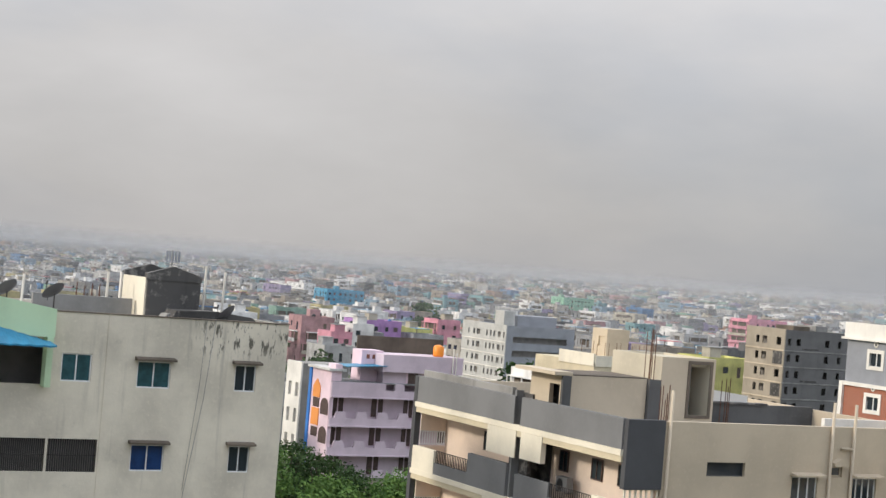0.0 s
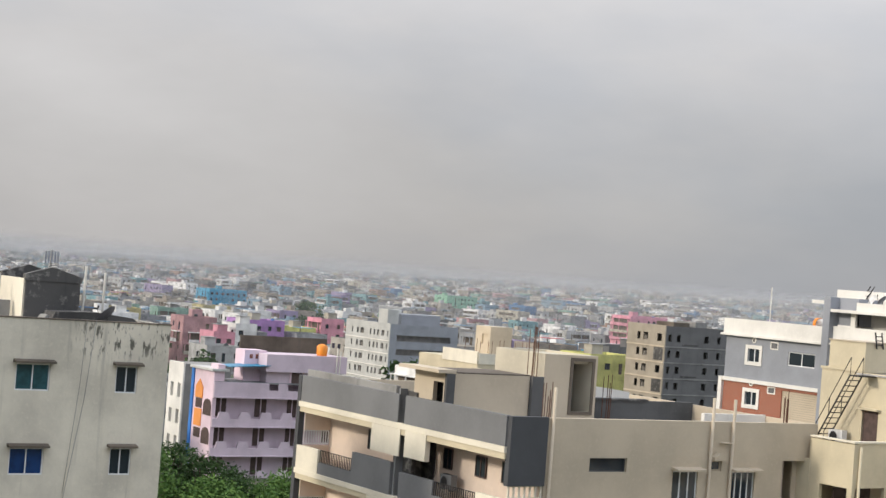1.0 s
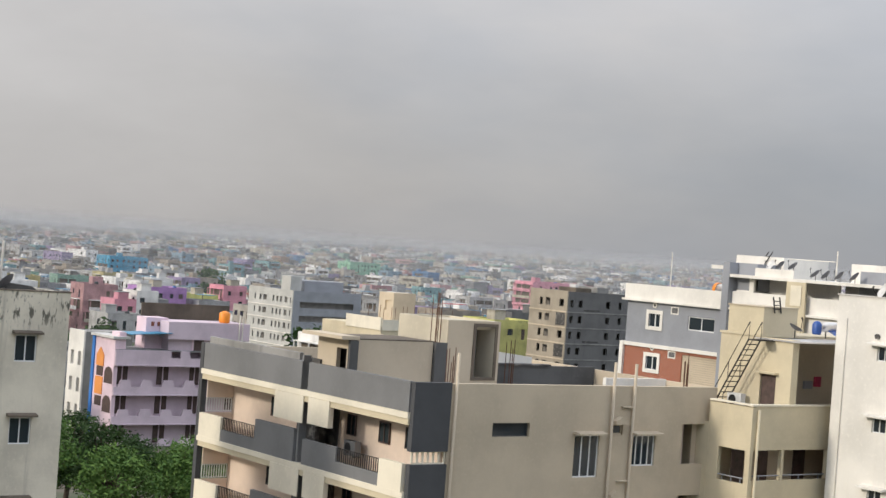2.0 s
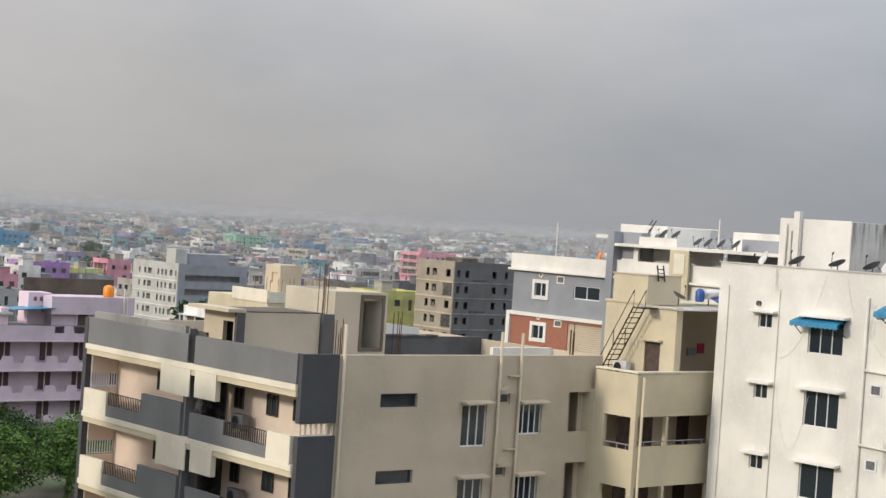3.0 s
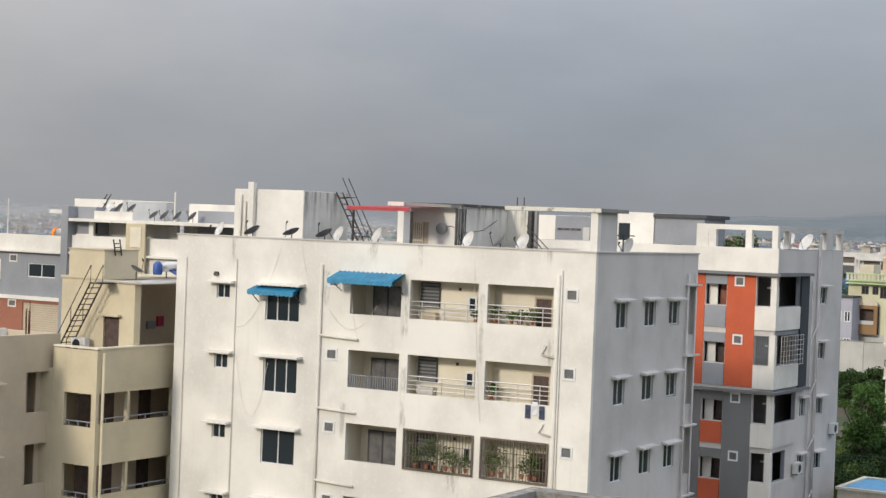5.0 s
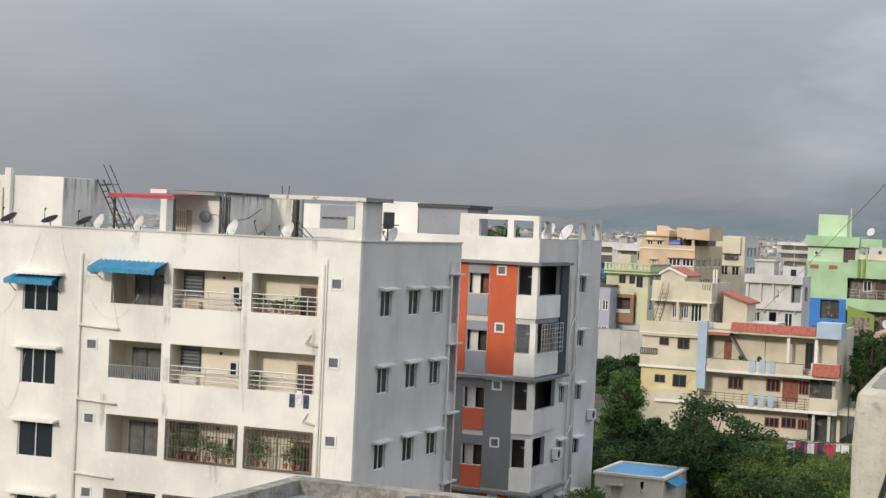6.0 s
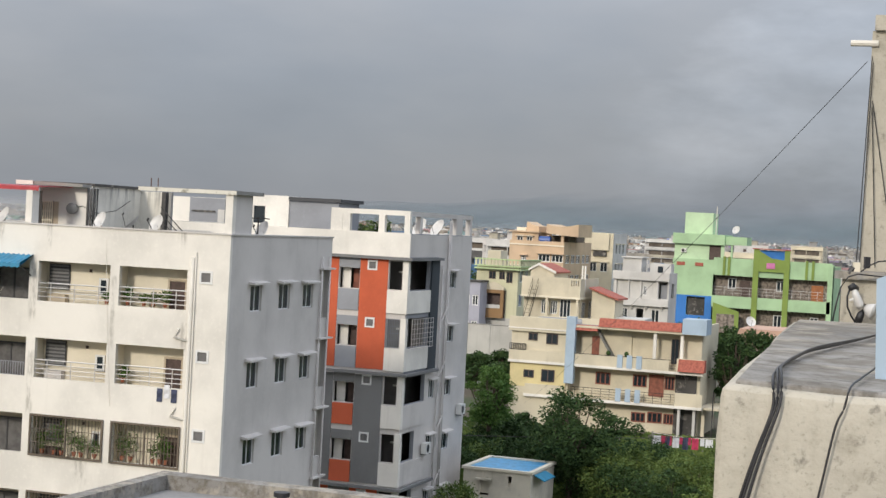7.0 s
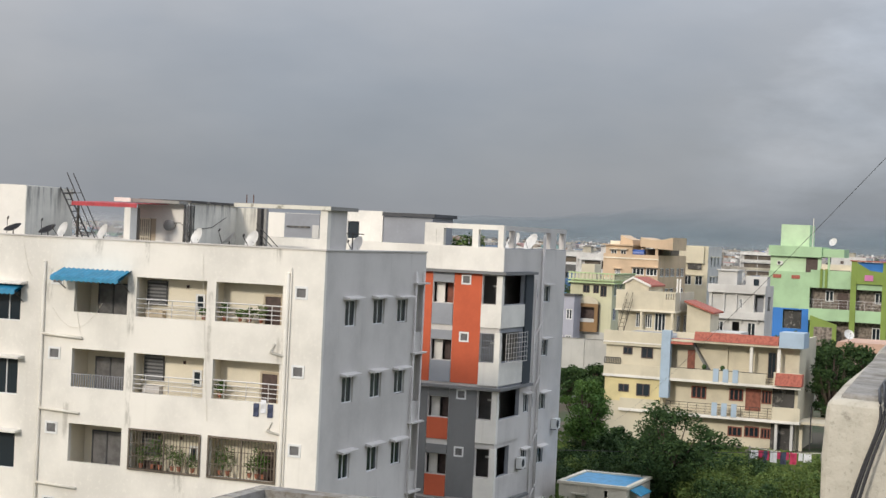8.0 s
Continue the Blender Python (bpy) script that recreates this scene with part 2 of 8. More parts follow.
DRIPPED = plaster("rain_streaked_grey_render", (0.74, 0.71, 0.63), 0.25, (0.34, 0.32, 0.28), blotch=0.2)
drips(DRIPPED, 14.3, 15.7, 0.7)
CHIPPED = plaster("chipped_white_paint", (0.72, 0.69, 0.61), 0.4, (0.2, 0.19, 0.15))
speckle(CHIPPED, 3.0, 0.55, 0.62, (0.22, 0.2, 0.15), 0.8)
BLUESHEET = flat("blue_metal_sheet", (0.03, 0.235, 0.40), 0.45, 0.0, 0.12)
REDSHEET = flat("red_metal_sheet", (0.45, 0.05, 0.06), 0.5, 0.0, 0.12)
IRON = flat("dark_painted_iron", (0.05, 0.045, 0.042), 0.6, 0.3, 0.2, 8)
RUST = flat("rusty_rebar", (0.16, 0.07, 0.04), 0.85, 0.2, 0.3, 20)
STEEL = flat("steel_rail", (0.72, 0.70, 0.68), 0.35, 0.7, 0.05)
PVC = plaster("painted_pipe", (0.74, 0.70, 0.62), 0.2, (0.4, 0.36, 0.3))
FRAME = flat("white_window_frame", (0.74, 0.74, 0.73), 0.5, 0, 0.06)
WOOD = flat("brown_wooden_door", (0.095, 0.06, 0.05), 0.6, 0, 0.2, 4)
REDWOOD = flat("reddish_wooden_shutter", (0.27, 0.085, 0.05), 0.6, 0, 0.2, 4)
BLACK = flat("black_rubber", (0.018, 0.018, 0.02), 0.5, 0, 0.1)
# Dark paint that stands in for the dimness inside rooms
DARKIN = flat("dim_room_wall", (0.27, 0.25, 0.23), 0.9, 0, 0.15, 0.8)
PLASTIC = flat("white_plastic", (0.70, 0.69, 0.66), 0.45, 0, 0.06)
ORANGEPLASTIC = flat("orange_plastic", (0.85, 0.27, 0.02), 0.45, 0, 0.06)
DISH = flat("light_grey_dish_paint", (0.66, 0.65, 0.63), 0.5, 0.1, 0.1)
DARKDISH = flat("dark_grey_dish_paint", (0.13, 0.13, 0.14), 0.5, 0.2, 0.1)
POTS = flat("terracotta", (0.38, 0.14, 0.08), 0.8, 0, 0.15)
NAVY = flat("blue_plastic_tank", (0.03, 0.09, 0.32), 0.4, 0, 0.1)
LINENRED = flat("red_cloth", (0.55, 0.05, 0.12), 0.9, 0, 0.2)
LINENWHITE = flat("white_cloth", (0.72, 0.72, 0.74), 0.9, 0, 0.1)
LINENDARK = flat("dark_blue_cloth", (0.06, 0.07, 0.12), 0.9, 0, 0.2)
STONE = flat("rubble_stone", (0.30, 0.25, 0.21), 0.9, 0, 0.35, 2.5)


def make_glass():
    m, n, l, b = material("dark_window_glass", 0.06)
    b.inputs["Base Color"].default_value = (0.022, 0.03, 0.037, 1)
    b.inputs["IOR"].default_value = 1.5
    b.inputs["Specular IOR Level"].default_value = 0.45
    return m


GLASS = make_glass()
FROSTED = flat("frosted_grey_glass", (0.17, 0.165, 0.165), 0.25, 0, 0.15)
BLUEGLASS = flat("blue_tinted_glass", (0.012, 0.045, 0.15), 0.08, 0, 0.2)
TEALGLASS = flat("green_tinted_glass", (0.03, 0.095, 0.11), 0.08, 0, 0.2)


def make_brick():
    m, n, l, b = material("red_brick_cladding", 0.85)
    v = n.new("ShaderNodeTexCoord").outputs["Object"]
    t = n.new("ShaderNodeTexBrick")
    sw = n.new("ShaderNodeSeparateXYZ")
    l.new(v, sw.inputs[0])
    cw = n.new("ShaderNodeCombineXYZ")
    l.new(sw.outputs["Y"], cw.inputs["X"])
    l.new(sw.outputs["Z"], cw.inputs["Y"])
    l.new(cw.outputs[0], t.inputs["Vector"])
    t.inputs["Scale"].default_value = 4.0
    t.inputs["Color1"].default_value, t.inputs["Color2"].default_value = (0.36, 0.12, 0.07, 1), (0.28, 0.10, 0.06, 1)
    t.inputs["Mortar"].default_value, t.inputs["Mortar Size"].default_value = (0.35, 0.26, 0.2, 1), 0.012
    l.new(t.outputs["Color"], b.inputs["Base Color"])
    return m


BRICK = make_brick()


def leaf_material(name, a, b_):
    m, n, l, b = material(name, 0.75)
    b.inputs["Specular IOR Level"].default_value = 0.15
    g = n.new("ShaderNodeNewGeometry")
    c = mix(n, l, a, b_, g.outputs["Random Per Island"])
    l.new(c, b.inputs["Base Color"])
    b.inputs["Subsurface Weight"].default_value = 0.0
    return m


LEAF = leaf_material("dark_tree_leaves", (0.022, 0.046, 0.018), (0.058, 0.1, 0.032))
LEAFLIGHT = leaf_material("yellow_green_leaves", (0.05, 0.09, 0.025), (0.14, 0.185, 0.05))
LEAFMID = leaf_material("mid_green_leaves", (0.05, 0.11, 0.028), (0.12, 0.20, 0.05))
LEAFPALE = leaf_material("house_plant_leaves", (0.06, 0.12, 0.03), (0.16, 0.22, 0.07))
BARK = flat("tree_bark", (0.10, 0.075, 0.055), 0.95, 0, 0.3, 4)


def make_ground():
    m, n, l, b = material("dusty_ground", 0.95)
    v = n.new("ShaderNodeTexCoord").outputs["Object"]
    big, mid = tex(n, l, v, 0.012, 6), tex(n, l, v, 0.12, 6)
    c = mix(n, l, (0.105, 0.09, 0.065), (0.04, 0.065, 0.022), band(n, l, mid, 0.42, 0.6))
    c = mix(n, l, c, (0.15, 0.14, 0.12), band(n, l, big, 0.5, 0.66, 0, 0.6))
    l.new(c, b.inputs["Base Color"])
    return m


GROUND = make_ground()

# ---------------------------------------------------------------- mesh helpers


class Geo:
    """Collects faces for one mesh."""

    def __init__(self):
        self.v, self.f, self.m, self.cuts = [], [], [], []

    def add(self, vs, fs, m=0):
        k = len(self.v)
        self.cuts.append((k, len(self.f)))
        self.v.extend(vs)
        self.f.extend([tuple(i + k for i in q) for q in fs])
        self.m.extend([m] * len(fs))
        return self

    def box(self, x0, x1, y0, y1, z0, z1, m=0):
        vs = [(x, y, z) for z in (z0, z1) for y in (y0, y1) for x in (x0, x1)]
        return self.add(vs, [(0, 2, 3, 1), (4, 5, 7, 6), (0, 1, 5, 4), (2, 6, 7, 3), (0, 4, 6, 2), (1, 3, 7, 5)], m)

    def fbox(self, fr, u0, u1, d0, d1, z0, z1, m=0):
        vs = [fr(u, d, z) for z in (z0, z1) for d in (d0, d1) for u in (u0, u1)]
        return self.add(vs, [(0, 2, 3, 1), (4, 5, 7, 6), (0, 1, 5, 4), (2, 6, 7, 3), (0, 4, 6, 2), (1, 3, 7, 5)], m)

    def prism(self, pts, lo, hi, axis="x", m=0):
        """Extrudes an outline of pairs along an axis."""
        def at(a, b, c):
            return (c, a, b) if axis == "x" else (a, c, b) if axis == "y" else (a, b, c)
        n = len(pts)
        vs = [at(a, b, lo) for a, b in pts] + [at(a, b, hi) for a, b in pts]
        fs = [tuple(range(n))[::-1], tuple(range(n, 2 * n))] + [(i, (i + 1) % n, n + (i + 1) % n, n + i) for i in range(n)]
        return self.add(vs, fs, m)

    def tube(self, pts, r, n=6, m=0):
        pts = [Vector(p) for p in pts]
        vs, fs = [], []
        for i, p in enumerate(pts):
            d = (pts[min(i + 1, len(pts) - 1)] - pts[max(i - 1, 0)]).normalized()
            a = d.cross(Vector((0, 0, 1)) if abs(d.z) < 0.9 else Vector((1, 0, 0))).normalized()
            b = d.cross(a)
            ri = r[i] if isinstance(r, (list, tuple)) else r
            vs += [tuple(p + ri * (math.cos(t) * a + math.sin(t) * b)) for t in (2 * math.pi * j / n for j in range(n))]
        for i in range(len(pts) - 1):
            fs += [(i * n + j, i * n + (j + 1) % n, (i + 1) * n + (j + 1) % n, (i + 1) * n + j) for j in range(n)]
        fs += [tuple(range(n))[::-1], tuple(range(len(vs) - n, len(vs)))]
        return self.add(vs, fs, m)

    def lathe(self, c, prof, n=16, m=0):
        """A turned shape: prof holds radius and height pairs."""
        vs, fs = [], []
        for r, z in prof:
            vs += [(c[0] + r * math.cos(2 * math.pi * j / n), c[1] + r * math.sin(2 * math.pi * j / n), c[2] + z) for j in range(n)]
        for i in range(len(prof) - 1):
            fs += [(i * n + j, i * n + (j + 1) % n, (i + 1) * n + (j + 1) % n, (i + 1) * n + j) for j in range(n)]
        fs += [tuple(range(n))[::-1], tuple(range(len(vs) - n, len(vs)))]
        return self.add(vs, fs, m)

    def wall(self, fr, u0, u1, z0, z1, thick, holes=(), m=0):
        """A slab of wall with openings that go through it."""
        us = sorted({u0, u1, *[min(max(q, u0), u1) for h in holes for q in h[:2]]})
        zs = sorted({z0, z1, *[min(max(q, z0), z1) for h in holes for q in h[2:4]]})
        nu, nz = len(us) - 1, len(zs) - 1
        solid = [[not any(h[0] < (us[i] + us[i + 1]) / 2 < h[1] and h[2] < (zs[j] + zs[j + 1]) / 2 < h[3] for h in holes) for j in range(nz)] for i in range(nu)]
        k = {}
        vs, fs = [], []

        def vert(i, j, d):
            if (i, j, d) not in k:
                k[i, j, d] = len(vs)
                vs.append(fr(us[i], thick * d, zs[j]))
            return k[i, j, d]
        for i in range(nu):
            for j in range(nz):
                if not solid[i][j]:
                    continue
                for d in (0, 1):
                    fs.append((vert(i, j, d), vert(i + 1, j, d), vert(i + 1, j + 1, d), vert(i, j + 1, d)))
                for di, dj, a, b in ((-1, 0, (i, j), (i, j + 1)), (1, 0, (i + 1, j), (i + 1, j + 1)), (0, -1, (i, j), (i + 1, j)), (0, 1, (i, j + 1), (i + 1, j + 1))):
                    p, q = i + di, j + dj
                    if not (0 <= p < nu and 0 <= q < nz and solid[p][q]):
                        fs.append((vert(*a, 0), vert(*b, 0), vert(*b, 1), vert(*a, 1)))
        return self.add(vs, fs, m)

    def mesh(self, name, mats):
        me = bpy.data.meshes.new(name)
        me.from_pydata(self.v, [], self.f)
        for q in mats if isinstance(mats, (list, tuple)) else [mats]:
            me.materials.append(q)
        if any(self.m):
            me.polygons.foreach_set("material_index", self.m)
        me.update()
        return me


def XF(x):
    """A wall plane that faces -X: along is y, depth goes to +X."""
    return lambda u, d, z: (x + d, u, z)


def YF(y):
    """A wall plane that faces -Y: along is x, depth goes to +Y."""
    return lambda u, d, z: (u, y + d, z)


def thing(name, x, y, z, rz, label, category, group="", kind=""):
    ob = new(name)
    ob.empty_display_size = 0.5
    ob.matrix_world = pose(x, y, z, 0, 0, rz)
    return tagged(ob, label, category, group, kind)


def pieces(geo):
    """The separate pieces that were put into one collection of faces."""
    ends = geo.cuts[1:] + [(len(geo.v), len(geo.f))]
    for (v0, f0), (v1, f1) in zip(geo.cuts, ends):
        g_ = Geo()
        g_.v, g_.f, g_.m = geo.v[v0:v1], [tuple(i - v0 for i in q_) for q_ in geo.f[f0:f1]], geo.m[f0:f1]
        yield g_


APART = {"wall", "balcony_wall", "slab", "post", "white_front", "low_wall", "inner_wall", "front_parapet", "roof_room", "tower", "roof_slab", "slab_edge", "coping", "stair_room", "tank_room", "rim", "roof_frame", "canopy_slab", "garage_post", "pole", "wire", "long_wall", "penthouse", "parapet", "bay_panel", "baluster", "grille", "railing", "window_bar", "handrail", "clothes_line", "window_cage", "side_porch", "top_box", "olive_frame", "cream_bay", "aerial", "stand", "mast", "balcony", "roof_house", "ladder"}


def part(name, geo, mats, parent, label="", smooth=False):
    if name in APART and 1 < len(geo.cuts) <= 40:
        made = [part(name, g_, mats, parent, label, smooth) for g_ in pieces(geo)]
        return made[0]
    ob = new(name, geo.mesh(name, mats))
    ob.parent = parent
    if smooth:
        ob.data.polygons.foreach_set("use_smooth", [True] * len(ob.data.polygons))
    if label:
        ob["label"] = label
    return ob


def single(name, geo, mats, m, label, category, group="", kind="", smooth=False):
    """A thing that is one mesh."""
    ob = new(name, geo.mesh(name, mats))
    ob.matrix_world = m
    if smooth:
        ob.data.polygons.foreach_set("use_smooth", [True] * len(ob.data.polygons))
    return tagged(ob, label, category, group, kind)


def window(b, fr, u0, u1, z0, z1, bays=2, frame=FRAME, glass=None, fw=0.045, deep=0.07, hood=0.0, hoodmat=None, hoodside=0.2, open_bay=None, bars=0):
    """Window in an opening: frame with posts, one pane a bay, and a concrete sunshade above where it has one."""
    w = (u1 - u0) / bays
    cut = [(u0 + i * w + (fw if i == 0 else fw / 2), u0 + (i + 1) * w - (fw if i == bays - 1 else fw / 2), z0 + fw, z1 - fw) for i in range(bays)]
    g = Geo().wall(lambda u, d, z: fr(u, d + deep, z), u0, u1, z0, z1, 0.06, cut)
    wo = part("window", g, frame, b)
    for i in range(bays):
        a, c = u0 + i * w + fw * 0.5, u0 + (i + 1) * w - fw * 0.5
        part("pane", Geo().fbox(fr, a, c, deep + 0.025, deep + 0.035, z0 + fw * 0.8, z1 - fw * 0.8), glass or GLASS, wo)
    if bars:
        gb = Geo()
        for i in range(1, bars):
            u = u0 + (u1 - u0) * i / bars
            gb.fbox(fr, u - 0.012, u + 0.012, deep - 0.03, deep - 0.01, z0 + 0.01, z1 - 0.01)
        part("window_bar", gb, IRON, wo)
    if hood:
        gh = Geo()
        a, c = u0 - hoodside, u1 + hoodside
        vs = [fr(u, d, z) for u in (a, c) for d, z in ((-0.002, z1 + 0.16), (-0.002, z1 + 0.04), (-hood, z1 + 0.03), (-hood, z1 + 0.10))]
        gh.add(vs, [(0, 1, 2, 3), (4, 7, 6, 5), (0, 3, 7, 4), (1, 5, 6, 2), (3, 2, 6, 7), (0, 4, 5, 1)])
        part("sunshade", gh, hoodmat or WHITE, b)
    return wo


def vent(b, fr, u0, u1, z0, z1, rim=FRAME):
    """A small square louvre opening with a raised rim."""
    g = Geo()
    w = 0.08
    u0, u1, z0, z1 = u0 + w, u1 - w, z0 + w, z1 - w
    g.wall(lambda u, d, z: fr(u, d - 0.03, z), u0 - w, u1 + w, z0 - w, z1 + w, 0.12, [(u0, u1, z0, z1)])
    o = part("ventilator", g, rim, b)
    part("pane", Geo().fbox(fr, u0, u1, 0.01, 0.022, z0, z1), FROSTED, o)


def rail(b, fr, u0, u1, z0, z1, d=0.1, rows=4, posts=4, mat=STEEL, name="railing"):
    g = Geo()
    for i in range(rows):
        z = z1 - (z1 - z0) * i / rows
        g.tube([fr(u0, d, z), fr(u1, d, z)], 0.028 if i == 0 else 0.018, 6)
    for i in range(posts):
        u = u0 + (u1 - u0) * (i + 0.5) / posts
        g.tube([fr(u, d, z0), fr(u, d, z1)], 0.022, 6)
    return part(name, g, mat, b)


def bars(b, fr, u0, u1, z0, z1, n, d=0.05, mat=IRON, r=0.012, name="grille", cross=2):
    g = Geo()
    for i in range(n + 1):
        u = u0 + (u1 - u0) * i / n
        g.fbox(fr, u - r, u + r, d - r, d + r, z0, z1)
    for i in range(cross + 1):
        z = z0 + (z1 - z0) * i / cross
        g.fbox(fr, u0, u1, d - r * 1.2, d + r * 1.2, z - r, z + r)
    return part(name, g, mat, b)


def pipe(b, pts, r=0.06, mat=PVC, name="drainpipe"):
    return part(name, Geo().tube(pts, r, 8), mat, b, smooth=True)


def shell(b, x0, x1, y0, y1, z0, z1, mats, holes_x=(), holes_y=(), roof=None, floors=(), parapet=0.9, thick=0.2, roofmat=ROOFGREY, inner=True, glaze=False):
    """Four walls, the two seen ones with openings, slabs, roof and parapet. mats: for the faces to -X, to -Y and the rest."""
    part("wall", Geo().wall(XF(x0), y0, y1, z0, z1, thick, holes_x), mats[0], b)
    part("wall", Geo().wall(YF(y0), x0 + thick, x1, z0, z1, thick, holes_y), mats[1], b)
    part("wall", Geo().box(x1 - thick, x1, y0 + thick, y1, z0, z1), mats[2], b)
    part("wall", Geo().box(x0 + thick, x1 - thick, y1 - thick, y1, z0, z1), mats[2], b)
    part("roof", Geo().box(x0 + thick, x1 - thick, y0 + thick, y1 - thick, z1 - parapet - 0.15, z1 - parapet), roofmat, b)
    for z in floors:
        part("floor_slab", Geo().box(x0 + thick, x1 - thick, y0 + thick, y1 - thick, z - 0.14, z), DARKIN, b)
    if glaze:
        for fr, hs in ((XF(x0), holes_x), (YF(y0), holes_y)):
            for h in hs:
                window(b, fr, *h, 2, deep=0.06, fw=0.09, hood=0.4, hoodmat=mats[0])
    if inner:
        part("inner_wall", Geo().box(x0 + 2.2, x1 - 0.5, y0 + 2.2, y1 - 0.5, z0, z1 - parapet - 0.2), DARKIN, b)


def dish(x, y, z, rz, tilt=35, r=0.42, mat=None, rod=0.5):
    """A satellite dish on a short mast."""
    o = thing("satellite_dish", x, y, z, rz, "round satellite dish on a short mast on a flat roof", "satellite dish", "rooftop dishes")
    part("mast", Geo().tube([(0, 0, 0), (0, 0, rod)], 0.025, 6), IRON, o)
    vs, fs, n, k = [], [], 18, 5
    for i in range(k + 1):
        q = r * i / k
        for j in range(n):
            a = 2 * math.pi * j / n
            vs.append((q * math.cos(a), -0.35 * (q * q) / r * -1 - 0.12, q * 1.08 * math.sin(a)))
    for i in range(k):
        fs += [(i * n + j, i * n + (j + 1) % n, (i + 1) * n + (j + 1) % n, (i + 1) * n + j) for j in range(n)]
    rot = Matrix.Rotation(radians(-tilt), 4, "X")
    vs = [tuple(rot @ Vector((a, -b - 0.1, c)) + Vector((0, 0, rod + 0.05))) for a, b, c in vs]
    bowl = part("dish", Geo().add(vs, fs), mat or DISH, o, smooth=True)
    arm = [rot @ Vector((0, -0.0, -r)) + Vector((0, 0, rod + 0.05)), rot @ Vector((0, -0.52, -0.25 * r)) + Vector((0, 0, rod + 0.05))]
    part("feed_arm", Geo().tube(arm, 0.015, 5).tube([arm[1], arm[1] + Vector((0, 0.05, 0.1))], 0.035, 6), IRON, o)
    return o


def aircon(x, y, z, rz, label="white outdoor air conditioner unit with a round fan grille", mat=None):
    o = thing("air_conditioner", x, y, z, rz, label, "air conditioner")
    part("casing", Geo().box(-0.4, 0.4, 0, 0.3, 0, 0.58), mat or PLASTIC, o)
    part("fan_grille", Geo().add([(-0.1 + 0.22 * math.cos(a), -0.012, 0.29 + 0.22 * math.sin(a)) for a in [i * math.pi / 9 for i in range(18)]], [tuple(range(18))]), BLACK, o)
    part("bracket", Geo().box(-0.35, -0.31, 0.0, 0.32, -0.05, 0).box(0.31, 0.35, 0.0, 0.32, -0.05, 0), IRON, o)
    return o


def ladder(b, p0, p1, width, axis, mat=IRON, rungs=14, hoop=True, name="ladder"):
    """A steep iron stair between two points; axis is the direction across it."""
    p0, p1, ax = Vector(p0), Vector(p1), Vector(axis).normalized() * width / 2
    g = Geo()
    for s in (-1, 1):
        g.tube([p0 + s * ax, p1 + s * ax], 0.035, 6)
    part(name, g, mat, b)
    for i in range(1, rungs):
        p = p0.lerp(p1, i / rungs)
        part("rung", Geo().tube([p - ax, p + ax], 0.022, 5), mat, b)
    if hoop:
        g = Geo()
        up = Vector((0, 0, 0.75))
        for s in (-1, 1):
            g.tube([p0.lerp(p1, 0.08) + s * ax, p0.lerp(p1, 0.08) + s * ax + up, p1 + s * ax + up, p1 + s * ax], 0.022, 5)
            g.tube([p0.lerp(p1, 0.5) + s * ax, p0.lerp(p1, 0.5) + s * ax + up], 0.02, 5)
        part("handrail", g, mat, b)

# ---------------------------------------------------------------- terrain


def smooth(a, b, v):
    t = min(1.0, max(0.0, (v - a) / (b - a)))
    return t * t * (3 - 2 * t)


LEFT_Z = [(0, 0), (75, -2), (110, -4), (177, -9), (320, -11), (400, -13.5), (650, -19), (1000, -21), (1600, -18), (2500, -12), (3500, -7), (4800, -4)]
RIGHT_Z = [(0, 0), (110, -1.5), (155, -3.6), (250, -3), (600, -5), (1200, -7), (2500, -4), (4800, 2)]


def ramp(table, r):
    for (a, p), (b, q) in zip(table, table[1:]):
        if r <= b:
            return p + (q - p) * (r - a) / (b - a)
    return table[-1][1]


def ground_z(x, y):
    r, az = math.hypot(x, y), math.degrees(math.atan2(x, y)) - 29.5
    k = smooth(20, 40, az) * (1 - smooth(120, 200, az))
    z = ramp(LEFT_Z, r) * (1 - k) + ramp(RIGHT_Z, r) * k
    z -= 0.0044 * r * smooth(700, 2000, r) * (1 - smooth(-22, 14, az))
    return z + 1.2 * smooth(200, 900, r) * noise.noise((x * 0.004, y * 0.004, 0))


g = Geo()
NA, rings = 144, [0, 30, 60, 90, 120, 160, 200, 260, 330, 420, 540, 700, 900, 1200, 1600, 2100, 2700, 3400, 4200, 4900]
for r in rings:
    for j in range(NA):
        a = 2 * math.pi * j / NA
        g.v.append((r * math.sin(a), r * math.cos(a), ground_z(r * math.sin(a), r * math.cos(a))))
for i in range(len(rings) - 1):
    g.f += [(i * NA + j, i * NA + (j + 1) % NA, (i + 1) * NA + (j + 1) % NA, (i + 1) * NA + j) for j in range(NA)]
g.m = [0] * len(g.f)
single("ground", g, GROUND, Matrix(), "dusty ground with patches of weeds between the houses", "ground", kind="structure", smooth=True)

